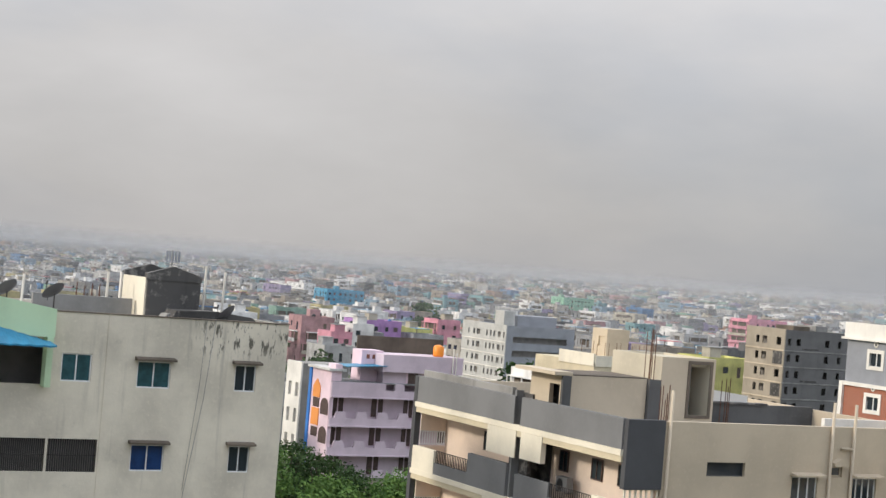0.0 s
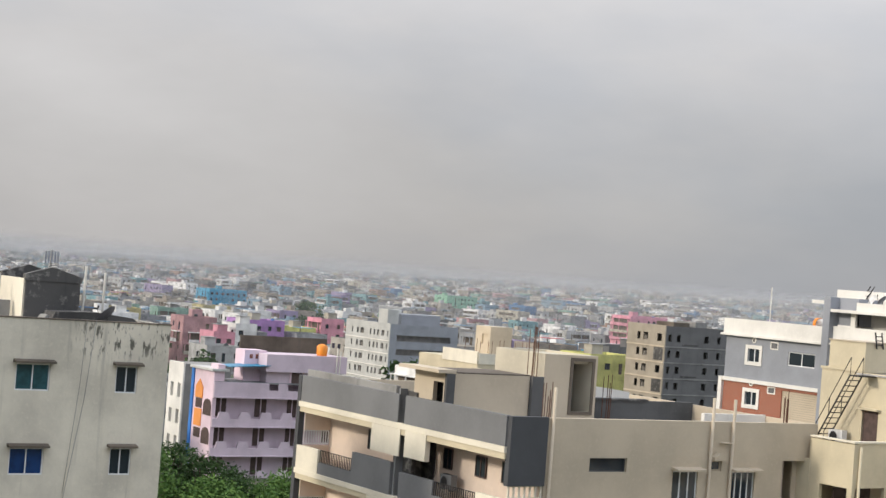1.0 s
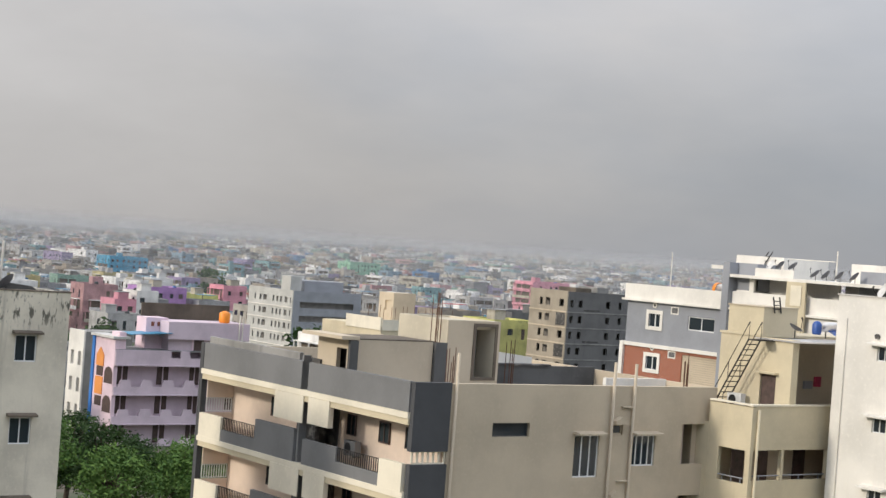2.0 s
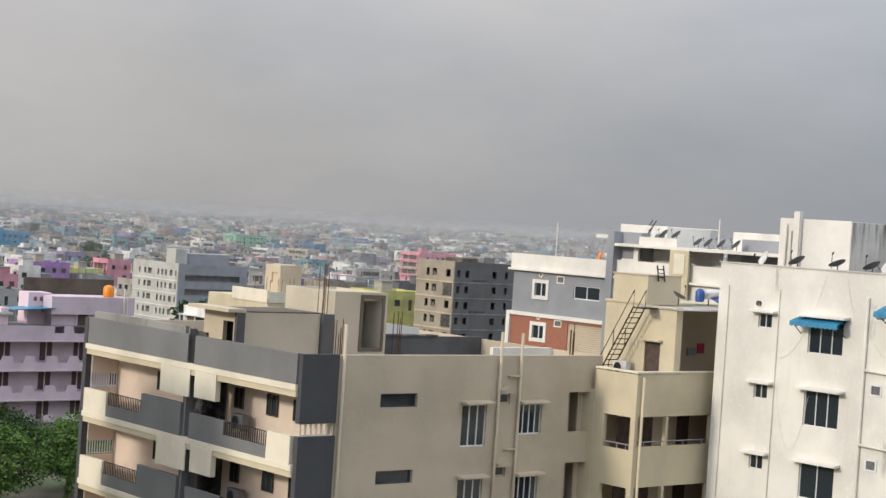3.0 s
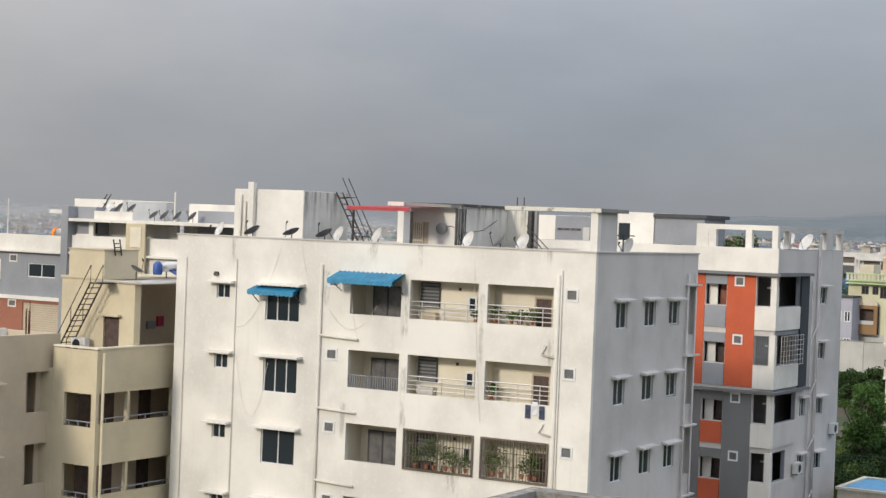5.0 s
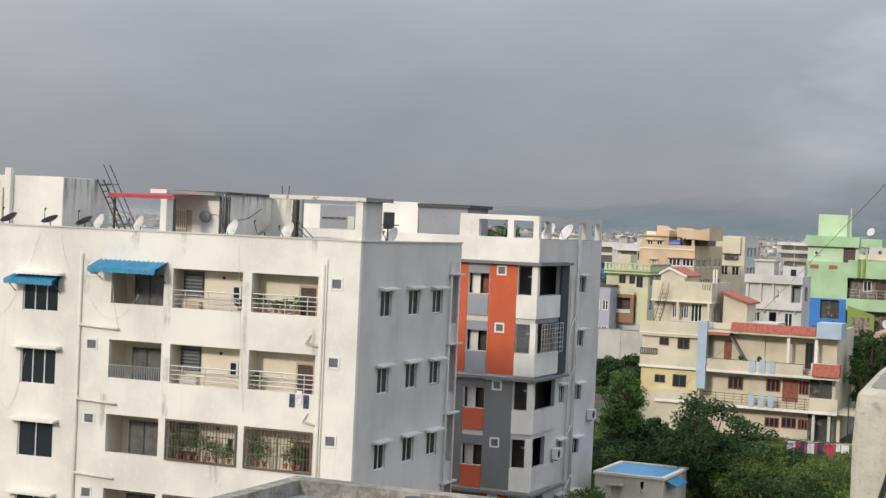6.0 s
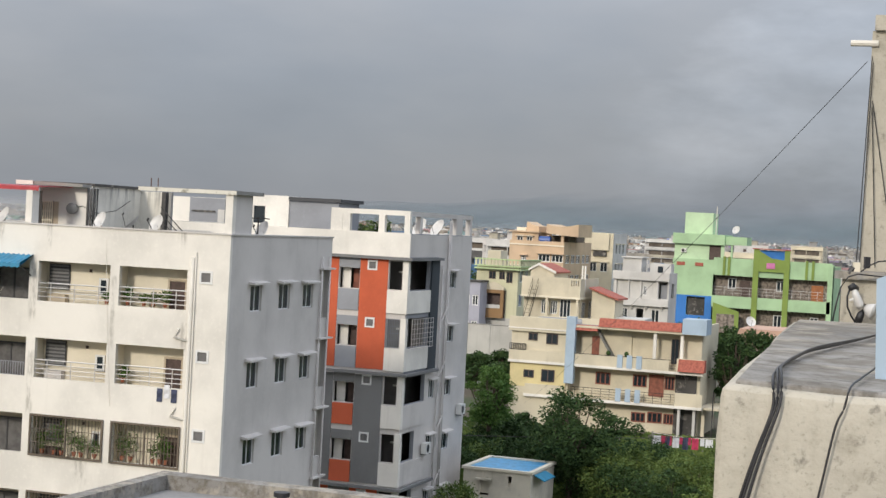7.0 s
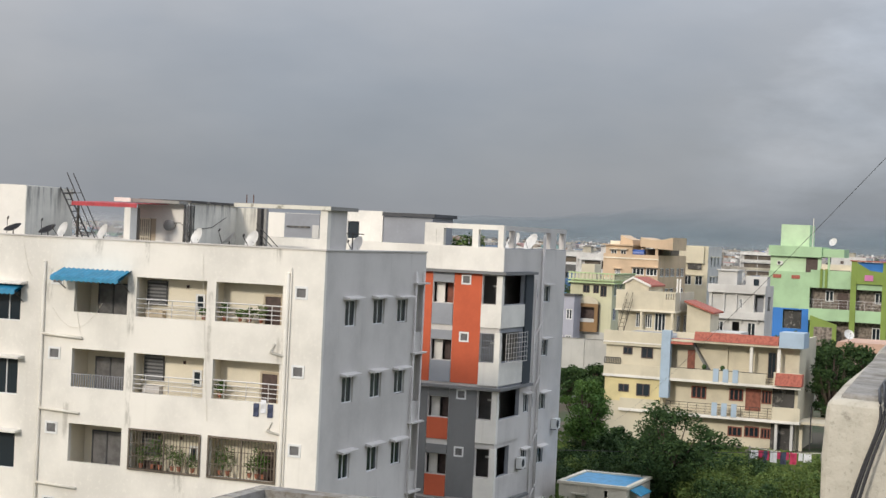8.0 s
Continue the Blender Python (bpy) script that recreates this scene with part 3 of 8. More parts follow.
# ---------------------------------------------------------------- white apartment block with balconies
FM = pose(57.53, 27.79, 0, 0, 0, 1.31)
F = thing("apartment_building", 57.53, 27.79, 0, 1.31, "white painted apartment block with recessed balconies and blue awnings", "apartment building")
fx, fy = XF(0), YF(0)
hx, hy = [], []
for k in range(5):
    o = -3.0 * k
    hx += [(17.05, 17.75, 11.18 + o, 11.8 + o), (13.45, 15.16, 10.35 + o, 11.82 + o), (11.46, 12.03, 11.92 + o, 12.42 + o), (0.67, 1.21, 11.92 + o, 12.42 + o),
           (8.5, 10.93, 10.88 + o, 12.41 + o), (4.98, 8.1, 10.85 + o, 12.41 + o), (1.72, 4.58, 10.88 + o, 12.41 + o)]
    hy += [(2.07, 3.15, 10.86 + o, 11.9 + o), (4.9, 6.05, 10.86 + o, 11.9 + o), (7.48, 8.6, 10.84 + o, 11.85 + o), (9.62, 10.4, 10.35 + o, 12.42 + o)]
# the side to -Y has its shade in the paint, the front stays white
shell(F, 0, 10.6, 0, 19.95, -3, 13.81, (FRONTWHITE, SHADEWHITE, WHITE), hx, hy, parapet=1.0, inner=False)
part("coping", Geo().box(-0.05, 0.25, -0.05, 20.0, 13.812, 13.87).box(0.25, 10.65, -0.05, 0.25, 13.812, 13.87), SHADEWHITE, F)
part("inner_wall", Geo().box(0.92, 10.2, 1.0, 8.38, -3, 12.5).box(1.42, 10.2, 8.38, 19.5, -3, 12.5), PALECREAM, F, "cream painted back wall of the balconies")
for z in (9.85, 6.85, 3.85, 0.85, -2.15):
    part("floor_slab", Geo().box(0.2, 0.918, 0.2, 8.38, z - 0.15, z).box(0.2, 1.418, 8.38, 19.7, z - 0.15, z), WHITE, F)
for y in (1.6, 4.78, 8.3, 11.15):
    part("partition", Geo().box(0.2, 0.918 if y < 8.5 else 1.418, y - 0.08, y + 0.08, -3, 12.6), PALECREAM, F)
for k in range(5):
    o = -3.0 * k
    window(F, fx, 17.05, 17.75, 11.18 + o, 11.8 + o, 2, hood=0.4, hoodmat=WHITE, hoodside=0.32)
    window(F, fx, 13.45, 15.16, 10.35 + o, 11.82 + o, 3 if k < 2 else 2, hood=0.45, hoodmat=WHITE, hoodside=0.28)
    vent(F, fx, 11.46, 12.03, 11.92 + o, 12.42 + o)
    vent(F, fx, 0.67, 1.21, 11.92 + o, 12.42 + o)
    for a, b in ((2.07, 3.15), (4.9, 6.05), (7.48, 8.6)):
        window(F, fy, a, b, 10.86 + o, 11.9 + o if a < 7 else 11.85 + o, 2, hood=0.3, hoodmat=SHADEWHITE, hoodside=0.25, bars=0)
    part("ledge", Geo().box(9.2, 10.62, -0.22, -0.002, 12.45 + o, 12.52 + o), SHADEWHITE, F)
    part("sliding_door", Geo().fbox(XF(1.34), 9.3, 10.6, 0, 0.06, 9.86 + o, 12.0 + o), FROSTED, F)
    part("door_frame", Geo().wall(XF(1.31), 9.25, 10.65, 9.86 + o, 12.05 + o, 0.05, [(9.3, 9.92, 9.9 + o, 12.0 + o), (9.98, 10.6, 9.9 + o, 12.0 + o)]), DARKGREY, F)
    # doors and windows on the balcony back wall
    part("door", Geo().fbox(XF(0.86), 2.22, 2.84, 0, 0.06, 9.86 + o, 11.9 + o), WOOD, F)
    part("door_frame", Geo().wall(XF(0.84), 2.12, 2.94, 9.86 + o, 12.0 + o, 0.07, [(2.2, 2.86, 9.86 + o, 11.92 + o)]), BEIGE, F)
    part("wall_box", Geo().fbox(XF(0.87), 6.26, 6.36, 0, 0.05, 12.05 + o, 12.17 + o), WOOD, F)
    part("low_cupboard", Geo().fbox(XF(0.62), 7.25, 8.0, 0, 0.29, 9.86 + o, 11.1 + o), (BEIGE, SHADEWHITE, WOOD)[k % 3], F)
    part("window_grille", Geo().fbox(XF(0.83), 7.2, 8.1, 0, 0.05, 11.3 + o, 12.3 + o), DARKGREY, F)
    for i in range(7):
        part("louvre", Geo().fbox(XF(0.8), 7.23, 8.07, 0, 0.02, 11.36 + o + i * 0.14, 11.43 + o + i * 0.14), GREY, F)
    window(F, XF(0.88), 5.5, 5.92, 11.2 + o, 11.85 + o, 1, deep=-0.02, fw=0.08)
    if k < 2:
        rail(F, fx, 4.98, 8.1, 10.85 + o, 11.55 + o, 0.1, 4, 3)
        rail(F, fx, 1.72, 4.58, 10.88 + o, 11.6 + o, 0.1, 4, 3)
    else:
        bars(F, fx, 4.98, 8.1, 10.85 + o, 12.41 + o, 22, -0.06, DIRTSHADE, 0.01, cross=3)
        bars(F, fx, 1.72, 4.58, 10.88 + o, 12.41 + o, 20, -0.06, DIRTSHADE, 0.01, cross=3)
        for u0, u1 in ((4.98, 8.1), (1.72, 4.58)):
            part("cage_frame", Geo().wall(XF(-0.09), u0 - 0.04, u1 + 0.04, 10.82 + o, 12.45 + o, 0.05, [(u0 + 0.03, (u0 + u1) / 2 - 0.03, 10.9 + o, 12.38 + o), ((u0 + u1) / 2 + 0.03, u1 - 0.03, 10.9 + o, 12.38 + o)]), DIRTSHADE, F)
    if k == 1:
        bars(F, fx, 8.5, 10.93, 10.88 + o, 11.4 + o, 22, mat=HOUSEGREY, cross=1, name="balustrade")
for y, z0, z1, r in ((19.4, -3, 12.85, 0.022), (16.7, -3, 12.88, 0.022), (12.34, -3, 12.83, 0.075), (1.5, -3, 12.9, 0.09), (1.36, -3, 13.1, 0.03)):
    pipe(F, [(-0.06, y, z0), (-0.06, y, z1)], r)
for k in range(4):
    z = 9.93 - 3 * k
    pipe(F, [(-0.1, 12.3, z), (-0.1, 10.45, z - 0.08)], 0.06)
    pipe(F, [(-0.1, 1.5, z - 0.2), (-0.1, 2.1, z - 0.1), (-0.06, 1.95, z + 0.25)], 0.05)
for x in (9.3, 10.2):
    pipe(F, [(x, -0.1, -3), (x, -0.1, 13.0)], 0.05, SHADEWHITE)
# loose wires hanging across the front
for y0, y1, z0, z1, sag in ((14.4, 16.6, 13.6, 10.0, 0.9), (16.6, 14.9, 8.9, 8.6, 2.5), (13.4, 12.9, 13.6, 12.2, 0.3), (11.9, 9.6, 11.0, 11.3, 0.9), (5.2, 4.7, 13.4, 7.0, 0.4), (10.9, 10.5, 12.0, 9.9, 0.3)):
    pts = [(-0.05, y0 + (y1 - y0) * t, z0 + (z1 - z0) * t - sag * 4 * t * (1 - t)) for t in [i / 12 for i in range(13)]]
    pipe(F, pts, 0.007, PVC, "loose_wire")


part("wall_spout", Geo().tube([(-0.12, 17.75, 12.2), (0.0, 17.75, 12.2)], 0.11, 10), SOOTSHADE, F)


def awning(b, fr, u0, u1, z_hi, z_lo, out, mat, n, name="awning"):
    """A corrugated sheet that slopes out from the wall, with a scalloped front flap."""
    g = Geo()
    vs, fs = [], []
    k = n * 4
    for i in range(k + 1):
        u, w = u0 + (u1 - u0) * i / k, 0.027 * math.cos(2 * math.pi * i / 4)
        vs += [fr(u, -0.02, z_hi + w), fr(u, -out, z_lo + w), fr(u, -out - 0.01, z_lo - 0.16 + w), fr(u, -out + 0.02, z_lo - 0.16 + w), fr(u, -0.02, z_hi - 0.03 + w)]
    for i in range(k):
        a, c = 5 * i, 5 * i + 5
        fs += [(a + j, c + j, c + (j + 1) % 5, a + (j + 1) % 5) for j in range(5)]
    o = part(name, g.add(vs, fs), mat, b, "corrugated metal awning")
    for u in (u0 + 0.08, u1 - 0.08):
        part("brace", Geo().tube([fr(u, 0, z_lo - 0.5), fr(u, -out + 0.06, z_lo - 0.02)], 0.02, 5), IRON, o)


awning(F, fx, 13.25, 15.6, 11.82, 11.62, 0.75, BLUESHEET, 10)
awning(F, fx, 8.35, 11.45, 12.62, 12.3, 1.0, BLUESHEET, 14)
# rooftop rooms
g = Geo().box(3.0, 5.7, 15.5, 19.2, 12.8, 15.94)
part("tank_room", g, WHITE, F, "white water tank room on the roof")
part("tank_room_side", Geo().box(3.0, 6.6, 15.46, 15.498, 12.8, 15.9), DRIPPED, F, "stained grey side of the tank room")
part("tank_room_pipe", Geo().box(2.75, 2.98, 18.0, 18.3, 12.8, 16.25), WHITE, F)
pipe(F, [(2.93, 18.8, 12.8), (2.93, 18.8, 15.7)], 0.06)
pipe(F, [(2.93, 18.55, 12.8), (2.93, 18.55, 15.4)], 0.05)
ladder(F, (5.75, 13.65, 12.85), (5.75, 15.42, 15.95), 0.5, (1, 0, 0), rungs=12, hoop=False)
for x in (5.5, 6.0):
    part("handrail", Geo().tube([(x, 13.05, 12.85), (x, 15.12, 16.6)], 0.022).tube([(x, 14.3, 14.0), (x, 13.7, 14.05)], 0.018).tube([(x, 15.28, 15.7), (x, 14.64, 15.75)], 0.018), IRON, F)
# stair room: painted front, long stained side, a set back end wall
part("stair_room", Geo().wall(XF(3.0), 7.7, 10.0, 12.8, 15.38, 0.2, [(9.1, 9.93, 13.2, 14.75)]), WHITE, F, "white painted stair room front")
part("stair_room_side", Geo().box(3.2, 7.4, 7.7, 7.9, 12.8, 15.46), DRIPPED, F, "grey stair room side with black rain streaks")
part("stair_room_end", Geo().box(7.4, 7.6, 6.55, 9.9, 12.8, 15.4), DRIPPED, F)
part("stair_room_end", Geo().box(3.2, 7.4, 9.8, 10.0, 12.8, 15.38), RAW, F)
part("end_pillar", Geo().box(7.2, 7.5, 6.42, 6.6, 12.8, 15.4), SOOTSHADE, F)
part("end_pillar", Geo().box(7.3, 7.5, 6.2, 6.32, 12.8, 15.4), RAW, F)
part("stair_room_roof", Geo().prism([(7.75, 15.382), (10.75, 15.40), (10.75, 15.55), (9.0, 15.53), (7.75, 15.5)], 2.45, 3.6, "x"), RAW, F, "worn concrete roof edge")
part("stair_room_roof", Geo().box(3.2, 7.6, 7.6, 10.1, 15.462, 15.56), SOOTSHADE, F)
part("roof_lip", Geo().box(2.4, 2.448, 10.0, 10.78, 15.39, 15.56), WHITE, F)
part("grille_door", Geo().fbox(XF(3.12), 9.1, 9.93, 0, 0.03, 13.2, 14.75), WOOD, F)
part("door_leaf", Geo().fbox(XF(3.09), 9.1, 9.38, 0, 0.028, 13.2, 14.75), BEIGE, F)
bars(F, XF(3.0), 9.42, 9.92, 13.22, 14.73, 5, mat=PALECREAM, r=0.025, cross=4)
part("exhaust_cowl", Geo().tube([(2.98, 8.37, 14.5), (2.72, 8.37, 14.5), (2.66, 8.37, 14.5)], [0.2, 0.23, 0.14], 14), RAW, F, "round grey exhaust cowl", smooth=True)
for x, y, r in ((2.93, 7.74, 0.05), (2.98, 7.62, 0.045), (3.3, 7.64, 0.05), (3.55, 7.65, 0.03)):
    pipe(F, [(x, y, 12.8), (x, y, 15.36)], r, SOOTSHADE)
pipe(F, [(2.95, 8.2, 14.6), (2.95, 7.95, 14.62), (2.95, 7.75, 14.5), (3.6, 7.66, 14.35), (5.2, 7.66, 14.5), (6.4, 7.66, 14.95)], 0.012, SOOTSHADE, "loose_wire")
part("post", Geo().box(0.4, 0.92, 8.77, 9.05, 12.8, 15.15), WHITE, F)
part("pier_back", Geo().box(0.922, 1.1, 8.75, 9.05, 12.8, 15.15), DIRTSHADE, F)
part("post", Geo().box(0.38, 0.45, 11.16, 11.24, 12.8, 15.15), IRON, F)
g = Geo()
k = 80
vs, fs = [], []
for i in range(k + 1):
    y, w = 8.5 + 3.02 * i / k, 0.018 * math.cos(i * math.pi / 2)
    vs += [(0.4, y, 15.29 + w), (0.4, y, 15.14 + w), (3.0, y, 15.36 + w)]
for i in range(k):
    a, c = 3 * i, 3 * i + 3
    fs += [(a, c, c + 1, a + 1), (a, a + 2, c + 2, c)]
part("red_canopy", g.add(vs, fs), REDSHEET, F, "red corrugated sheet canopy")
part("canopy_slab", Geo().box(0.2, 2.8, -0.05, 4.06, 15.36, 15.5), RAW, F, "concrete slab canopy on a post")
part("canopy_edge", Geo().box(0.17, 0.198, -0.05, 4.06, 15.34, 15.49), CHIPPED, F)
part("post", Geo().box(0.25, 0.55, 0.1, 0.4, 12.8, 15.36), WHITE, F)
part("low_wall", Geo().box(0.58, 2.2, 0.15, 0.35, 12.8, 15.36), SHADEWHITE, F)
for i in range(4):
    pipe(F, [(3.0, 4.5, 14.75 - 0.24 * i), (3.0, 3.35 + 0.27 * i, 13.7)], 0.02, IRON, "sloping_rod")
for y in (4.35, 4.05):
    part("rebar", Geo().tube([(1.2, y - 0.3, 15.5), (1.2, y - 0.3, 15.85)], 0.02, 5), RUST, F)
for y, m_, rz_, tl in ((18.2, DISH, -120, 25), (16.5, DARKDISH, -178, 58), (14.48, DARKDISH, -182, 64), (12.8, DARKDISH, -180, 60), (12.05, DISH, -118, 24), (10.17, DISH, -122, 26), (5.88, DISH, -118, 24), (4.5, DISH, -152, 46), (3.45, DISH, -114, 26)):
    p = FM @ Vector((0.75, y, 12.8))
    dish(p.x, p.y, p.z, rz_, tl, 0.36, m_, 1.2)
for x in (2.9, 4.4):
    p = FM @ Vector((x, 0.6, 12.8))
    dish(p.x, p.y, p.z, -120, 26, 0.38, DISH, 1.15)
p = FM @ Vector((3.6, 0.5, 12.8))
o = thing("tv_aerial", p.x, p.y, p.z, 0, "thin dark television aerial on a flat roof", "aerial")
part("mast", Geo().tube([(0, 0, 0), (0, 0, 1.75)], 0.03), IRON, o)
part("crossbar", Geo().tube([(-0.6, 0.2, 1.7), (0.6, -0.2, 1.7)], 0.025), IRON, o)

# ---------------------------------------------------------------- red, grey and white apartment block behind it
G = thing("apartment_building", 82.24, 29.58, 0, 0, "grey apartment block with orange red panels and white corner balconies", "apartment building")
gx, gy = XF(0), YF(0)
hx, hy = [], []
for k in range(5):
    o = -3.0 * k
    hx += [(0.27, 1.02, 11.15 + o, 12.62 + o), (2.63, 3.79, 11.1 + o, 12.16 + o)]
    hy += [(0.3, 3.6 if k < 3 else 2.3, 11.13 + o, 12.66 + o), (6.85, 8.05, 11.13 + o, 12.05 + o), (5.6, 5.95, 11.4 + o, 11.95 + o)]
    if k > 1:
        hy += [(4.3, 5.15, 11.19 + o, 12.18 + o)]
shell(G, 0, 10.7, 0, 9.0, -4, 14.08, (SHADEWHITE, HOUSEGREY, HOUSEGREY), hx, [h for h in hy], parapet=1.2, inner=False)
# side wall and parapet in the shaded white, darker than the front
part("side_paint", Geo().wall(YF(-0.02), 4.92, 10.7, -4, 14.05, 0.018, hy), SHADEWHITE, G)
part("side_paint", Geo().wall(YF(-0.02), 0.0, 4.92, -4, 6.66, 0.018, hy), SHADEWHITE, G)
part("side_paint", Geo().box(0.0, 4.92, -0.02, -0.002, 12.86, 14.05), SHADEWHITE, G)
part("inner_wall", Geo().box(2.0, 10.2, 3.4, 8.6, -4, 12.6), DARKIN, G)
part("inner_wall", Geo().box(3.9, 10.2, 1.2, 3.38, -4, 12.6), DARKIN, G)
for k in range(5):
    part("floor_slab", Geo().box(0.2, 10.4, 0.2, 8.7, 9.7 - 3 * k, 9.85 - 3 * k), SHADEWHITE, G)
for z0, z1, m_ in ((6.95, 12.68, ORANGE), (0.98, 6.62, GREY), (-4, 0.7, ORANGE)):
    part("painted_panel", Geo().wall(XF(-0.04), 1.06, 2.6, z0, z1, 0.038, [(1.66, 2.2, a - 3 * k, a + 0.54 - 3 * k) for k in range(6) for a in (12.1,)]), m_, G)
    part("painted_panel", Geo().box(-0.04, -0.002, 3.82, 6.5, z0, z1), m_, G)
for k in range(5):
    o = -3.0 * k
    part("balcony_front", Geo().box(-0.06, -0.002, 2.63, 3.79, 9.95 + o, 11.06 + o), HOUSEGREY if k < 2 else ORANGE, G)
    part("lintel", Geo().box(-0.03, -0.002, 2.62, 3.8, 12.18 + o, 12.66 + o), HOUSEGREY if k < 2 else GREY, G)
    vent(G, XF(-0.04), 1.66, 2.2, 12.1 + o, 12.62 + o)
    part("corner_front", Geo().box(-0.09, -0.002, 0.2, 1.04, 9.92 + o, 11.1 + o), WHITE, G)
    part("corner_side", Geo().box(0.2, 3.65, -0.09, -0.022, 9.92 + o, 11.1 + o), WHITE if k < 2 else SHADEWHITE, G)
    part("corner_post", Geo().box(-0.09, 0.2, -0.09, 0.2, 9.92 + o, 12.68 + o), WHITE, G)
    part("door", Geo().fbox(XF(0.75), 2.66, 3.28, 0, 0.05, 9.86 + o, 12.1 + o), REDWOOD if k == 0 else WOOD, G)
    part("door_frame", Geo().fbox(XF(1.3), 0.3, 0.42, 0, 0.06, 9.86 + o, 12.0 + o), WHITE, G)
    part("door_frame", Geo().fbox(XF(1.3), 0.3, 0.95, 0, 0.06, 12.002 + o, 12.1 + o), WHITE, G)
    part("white_panel", Geo().fbox(XF(0.45), 3.3, 3.78, 0, 0.05, 9.86 + o, 12.3 + o), WHITE, G)
    window(G, gy, 6.85, 8.05, 11.13 + o, 12.05 + o, 2, deep=0.04, hood=0.35, hoodmat=SHADEWHITE)
    window(G, gy, 5.6, 5.95, 11.4 + o, 11.95 + o, 1, deep=0.04)
    if k > 1:
        window(G, gy, 4.3, 5.15, 11.19 + o, 12.18 + o, 2, deep=0.04, hood=0.3, hoodmat=SHADEWHITE)
bars(G, gx, 0.27, 1.02, 8.15, 9.62, 8, -0.05, HOUSEGREY, 0.012, cross=4)
g = Geo()
for i in range(9):
    g.box(0.2 + i * 0.42, 0.23 + i * 0.42, -0.35, -0.33, 8.1, 9.65)
for i in range(7):
    g.box(0.2, 3.6, -0.36, -0.34, 8.1 + i * 0.255, 8.13 + i * 0.255)
part("window_cage", g, SHADEWHITE, G, "white iron window cage")
part("dark_fin", Geo().box(3.66, 4.9, -0.12, -0.022, 6.83, 12.69), SLATE, G)
for z in (12.7, 6.68, 0.72):
    part("slab_edge", Geo().box(-0.35, -0.095, -0.35, 8.9, z, z + 0.14).box(-0.095, 4.9, -0.35, -0.125, z, z + 0.14), GREY, G)
part("parapet_face", Geo().box(-0.12, -0.002, -0.12, 9.0, 12.85, 14.1), WHITE, G)
g = Geo()
for a, b in ((0, 0.3), (1.39, 1.73), (3.34, 3.75), (3.76, 4.42)):
    g.box(0.0, 0.3, a, b, 14.1, 15.0)
g.box(0.0, 0.3, 0, 4.42, 15.0, 15.26)
part("roof_frame", g, WHITE, G, "white open beam frame on the roof edge")
g = Geo()
for a, b in ((1.7, 2.0), (7.74, 8.85), (10.3, 10.6)):
    g.box(a, b, 0.0, 0.3, 14.1, 15.0)
g.box(0.3, 10.7, 0.0, 0.3, 15.0, 15.25)
# side of the same white frame, its shade put into a greyer paint
part("roof_frame", g, SHADEWHITE, G)
for x in (5.4, 6.3, 6.55):
    pipe(G, [(x, -0.12, -4), (x, -0.12, 14.9 if x > 6 else 12.4)], 0.05, SHADEWHITE)
for k in range(4):
    pipe(G, [(6.7, -0.12, 10.2 - 3 * k), (5.4, -0.12, 9.2 - 3 * k)], 0.05, SHADEWHITE)
aircon(82.24 + 9.6, 29.58 - 0.36, 3.9, 0)
aircon(82.24 + 3.7, 29.58 - 0.4, 2.3, 0)
for x, y in ((4.6, 1.0), (7.6, 1.0)):
    dish(82.24 + x, 29.58 + y, 12.9, -125, 32, 0.5, DISH, 1.45)

# ---------------------------------------------------------------- beige and grey apartment block
CM = pose(37.46, 51.10, 0, 0, 0, -0.67)
C = thing("apartment_building", 37.46, 51.10, 0, -0.67, "beige apartment block with dark grey balcony fronts and white panels", "apartment building")
cx, cy = XF(0), YF(0)
hy = []
for k in range(4):
    o = -3.03 * k
    hy += [(3.8, 5.66, 7.36 + o, 7.91 + o), (8.05, 9.38, 5.68 + o, 7.42 + o), (10.06, 10.62, 7.4 + o, 7.86 + o), (11.15, 12.5, 6.1 + o, 7.4 + o), (14.03, 15.55, 6.13 + o, 7.84 + o)]
part("wall", Geo().wall(cy, 1.67, 15.95, -5, 9.42, 0.22, hy), BEIGE, C, "beige side wall")
part("wall", Geo().box(15.75, 15.95, 0.22, 16.4, -5, 9.4), BEIGE, C)
part("wall", Geo().box(1.67, 15.75, 16.2, 16.4, -5, 9.4), BEIGE, C)
part("inner_wall", Geo().box(1.47, 1.67, 0.22, 16.4, -5, 8.3), PEACH, C, "peach painted back wall of the balconies")
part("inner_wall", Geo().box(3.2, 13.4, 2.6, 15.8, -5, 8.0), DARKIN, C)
part("roof", Geo().box(0.2, 15.75, 0.22, 16.2, 8.25, 8.4), ROOFGREY, C)
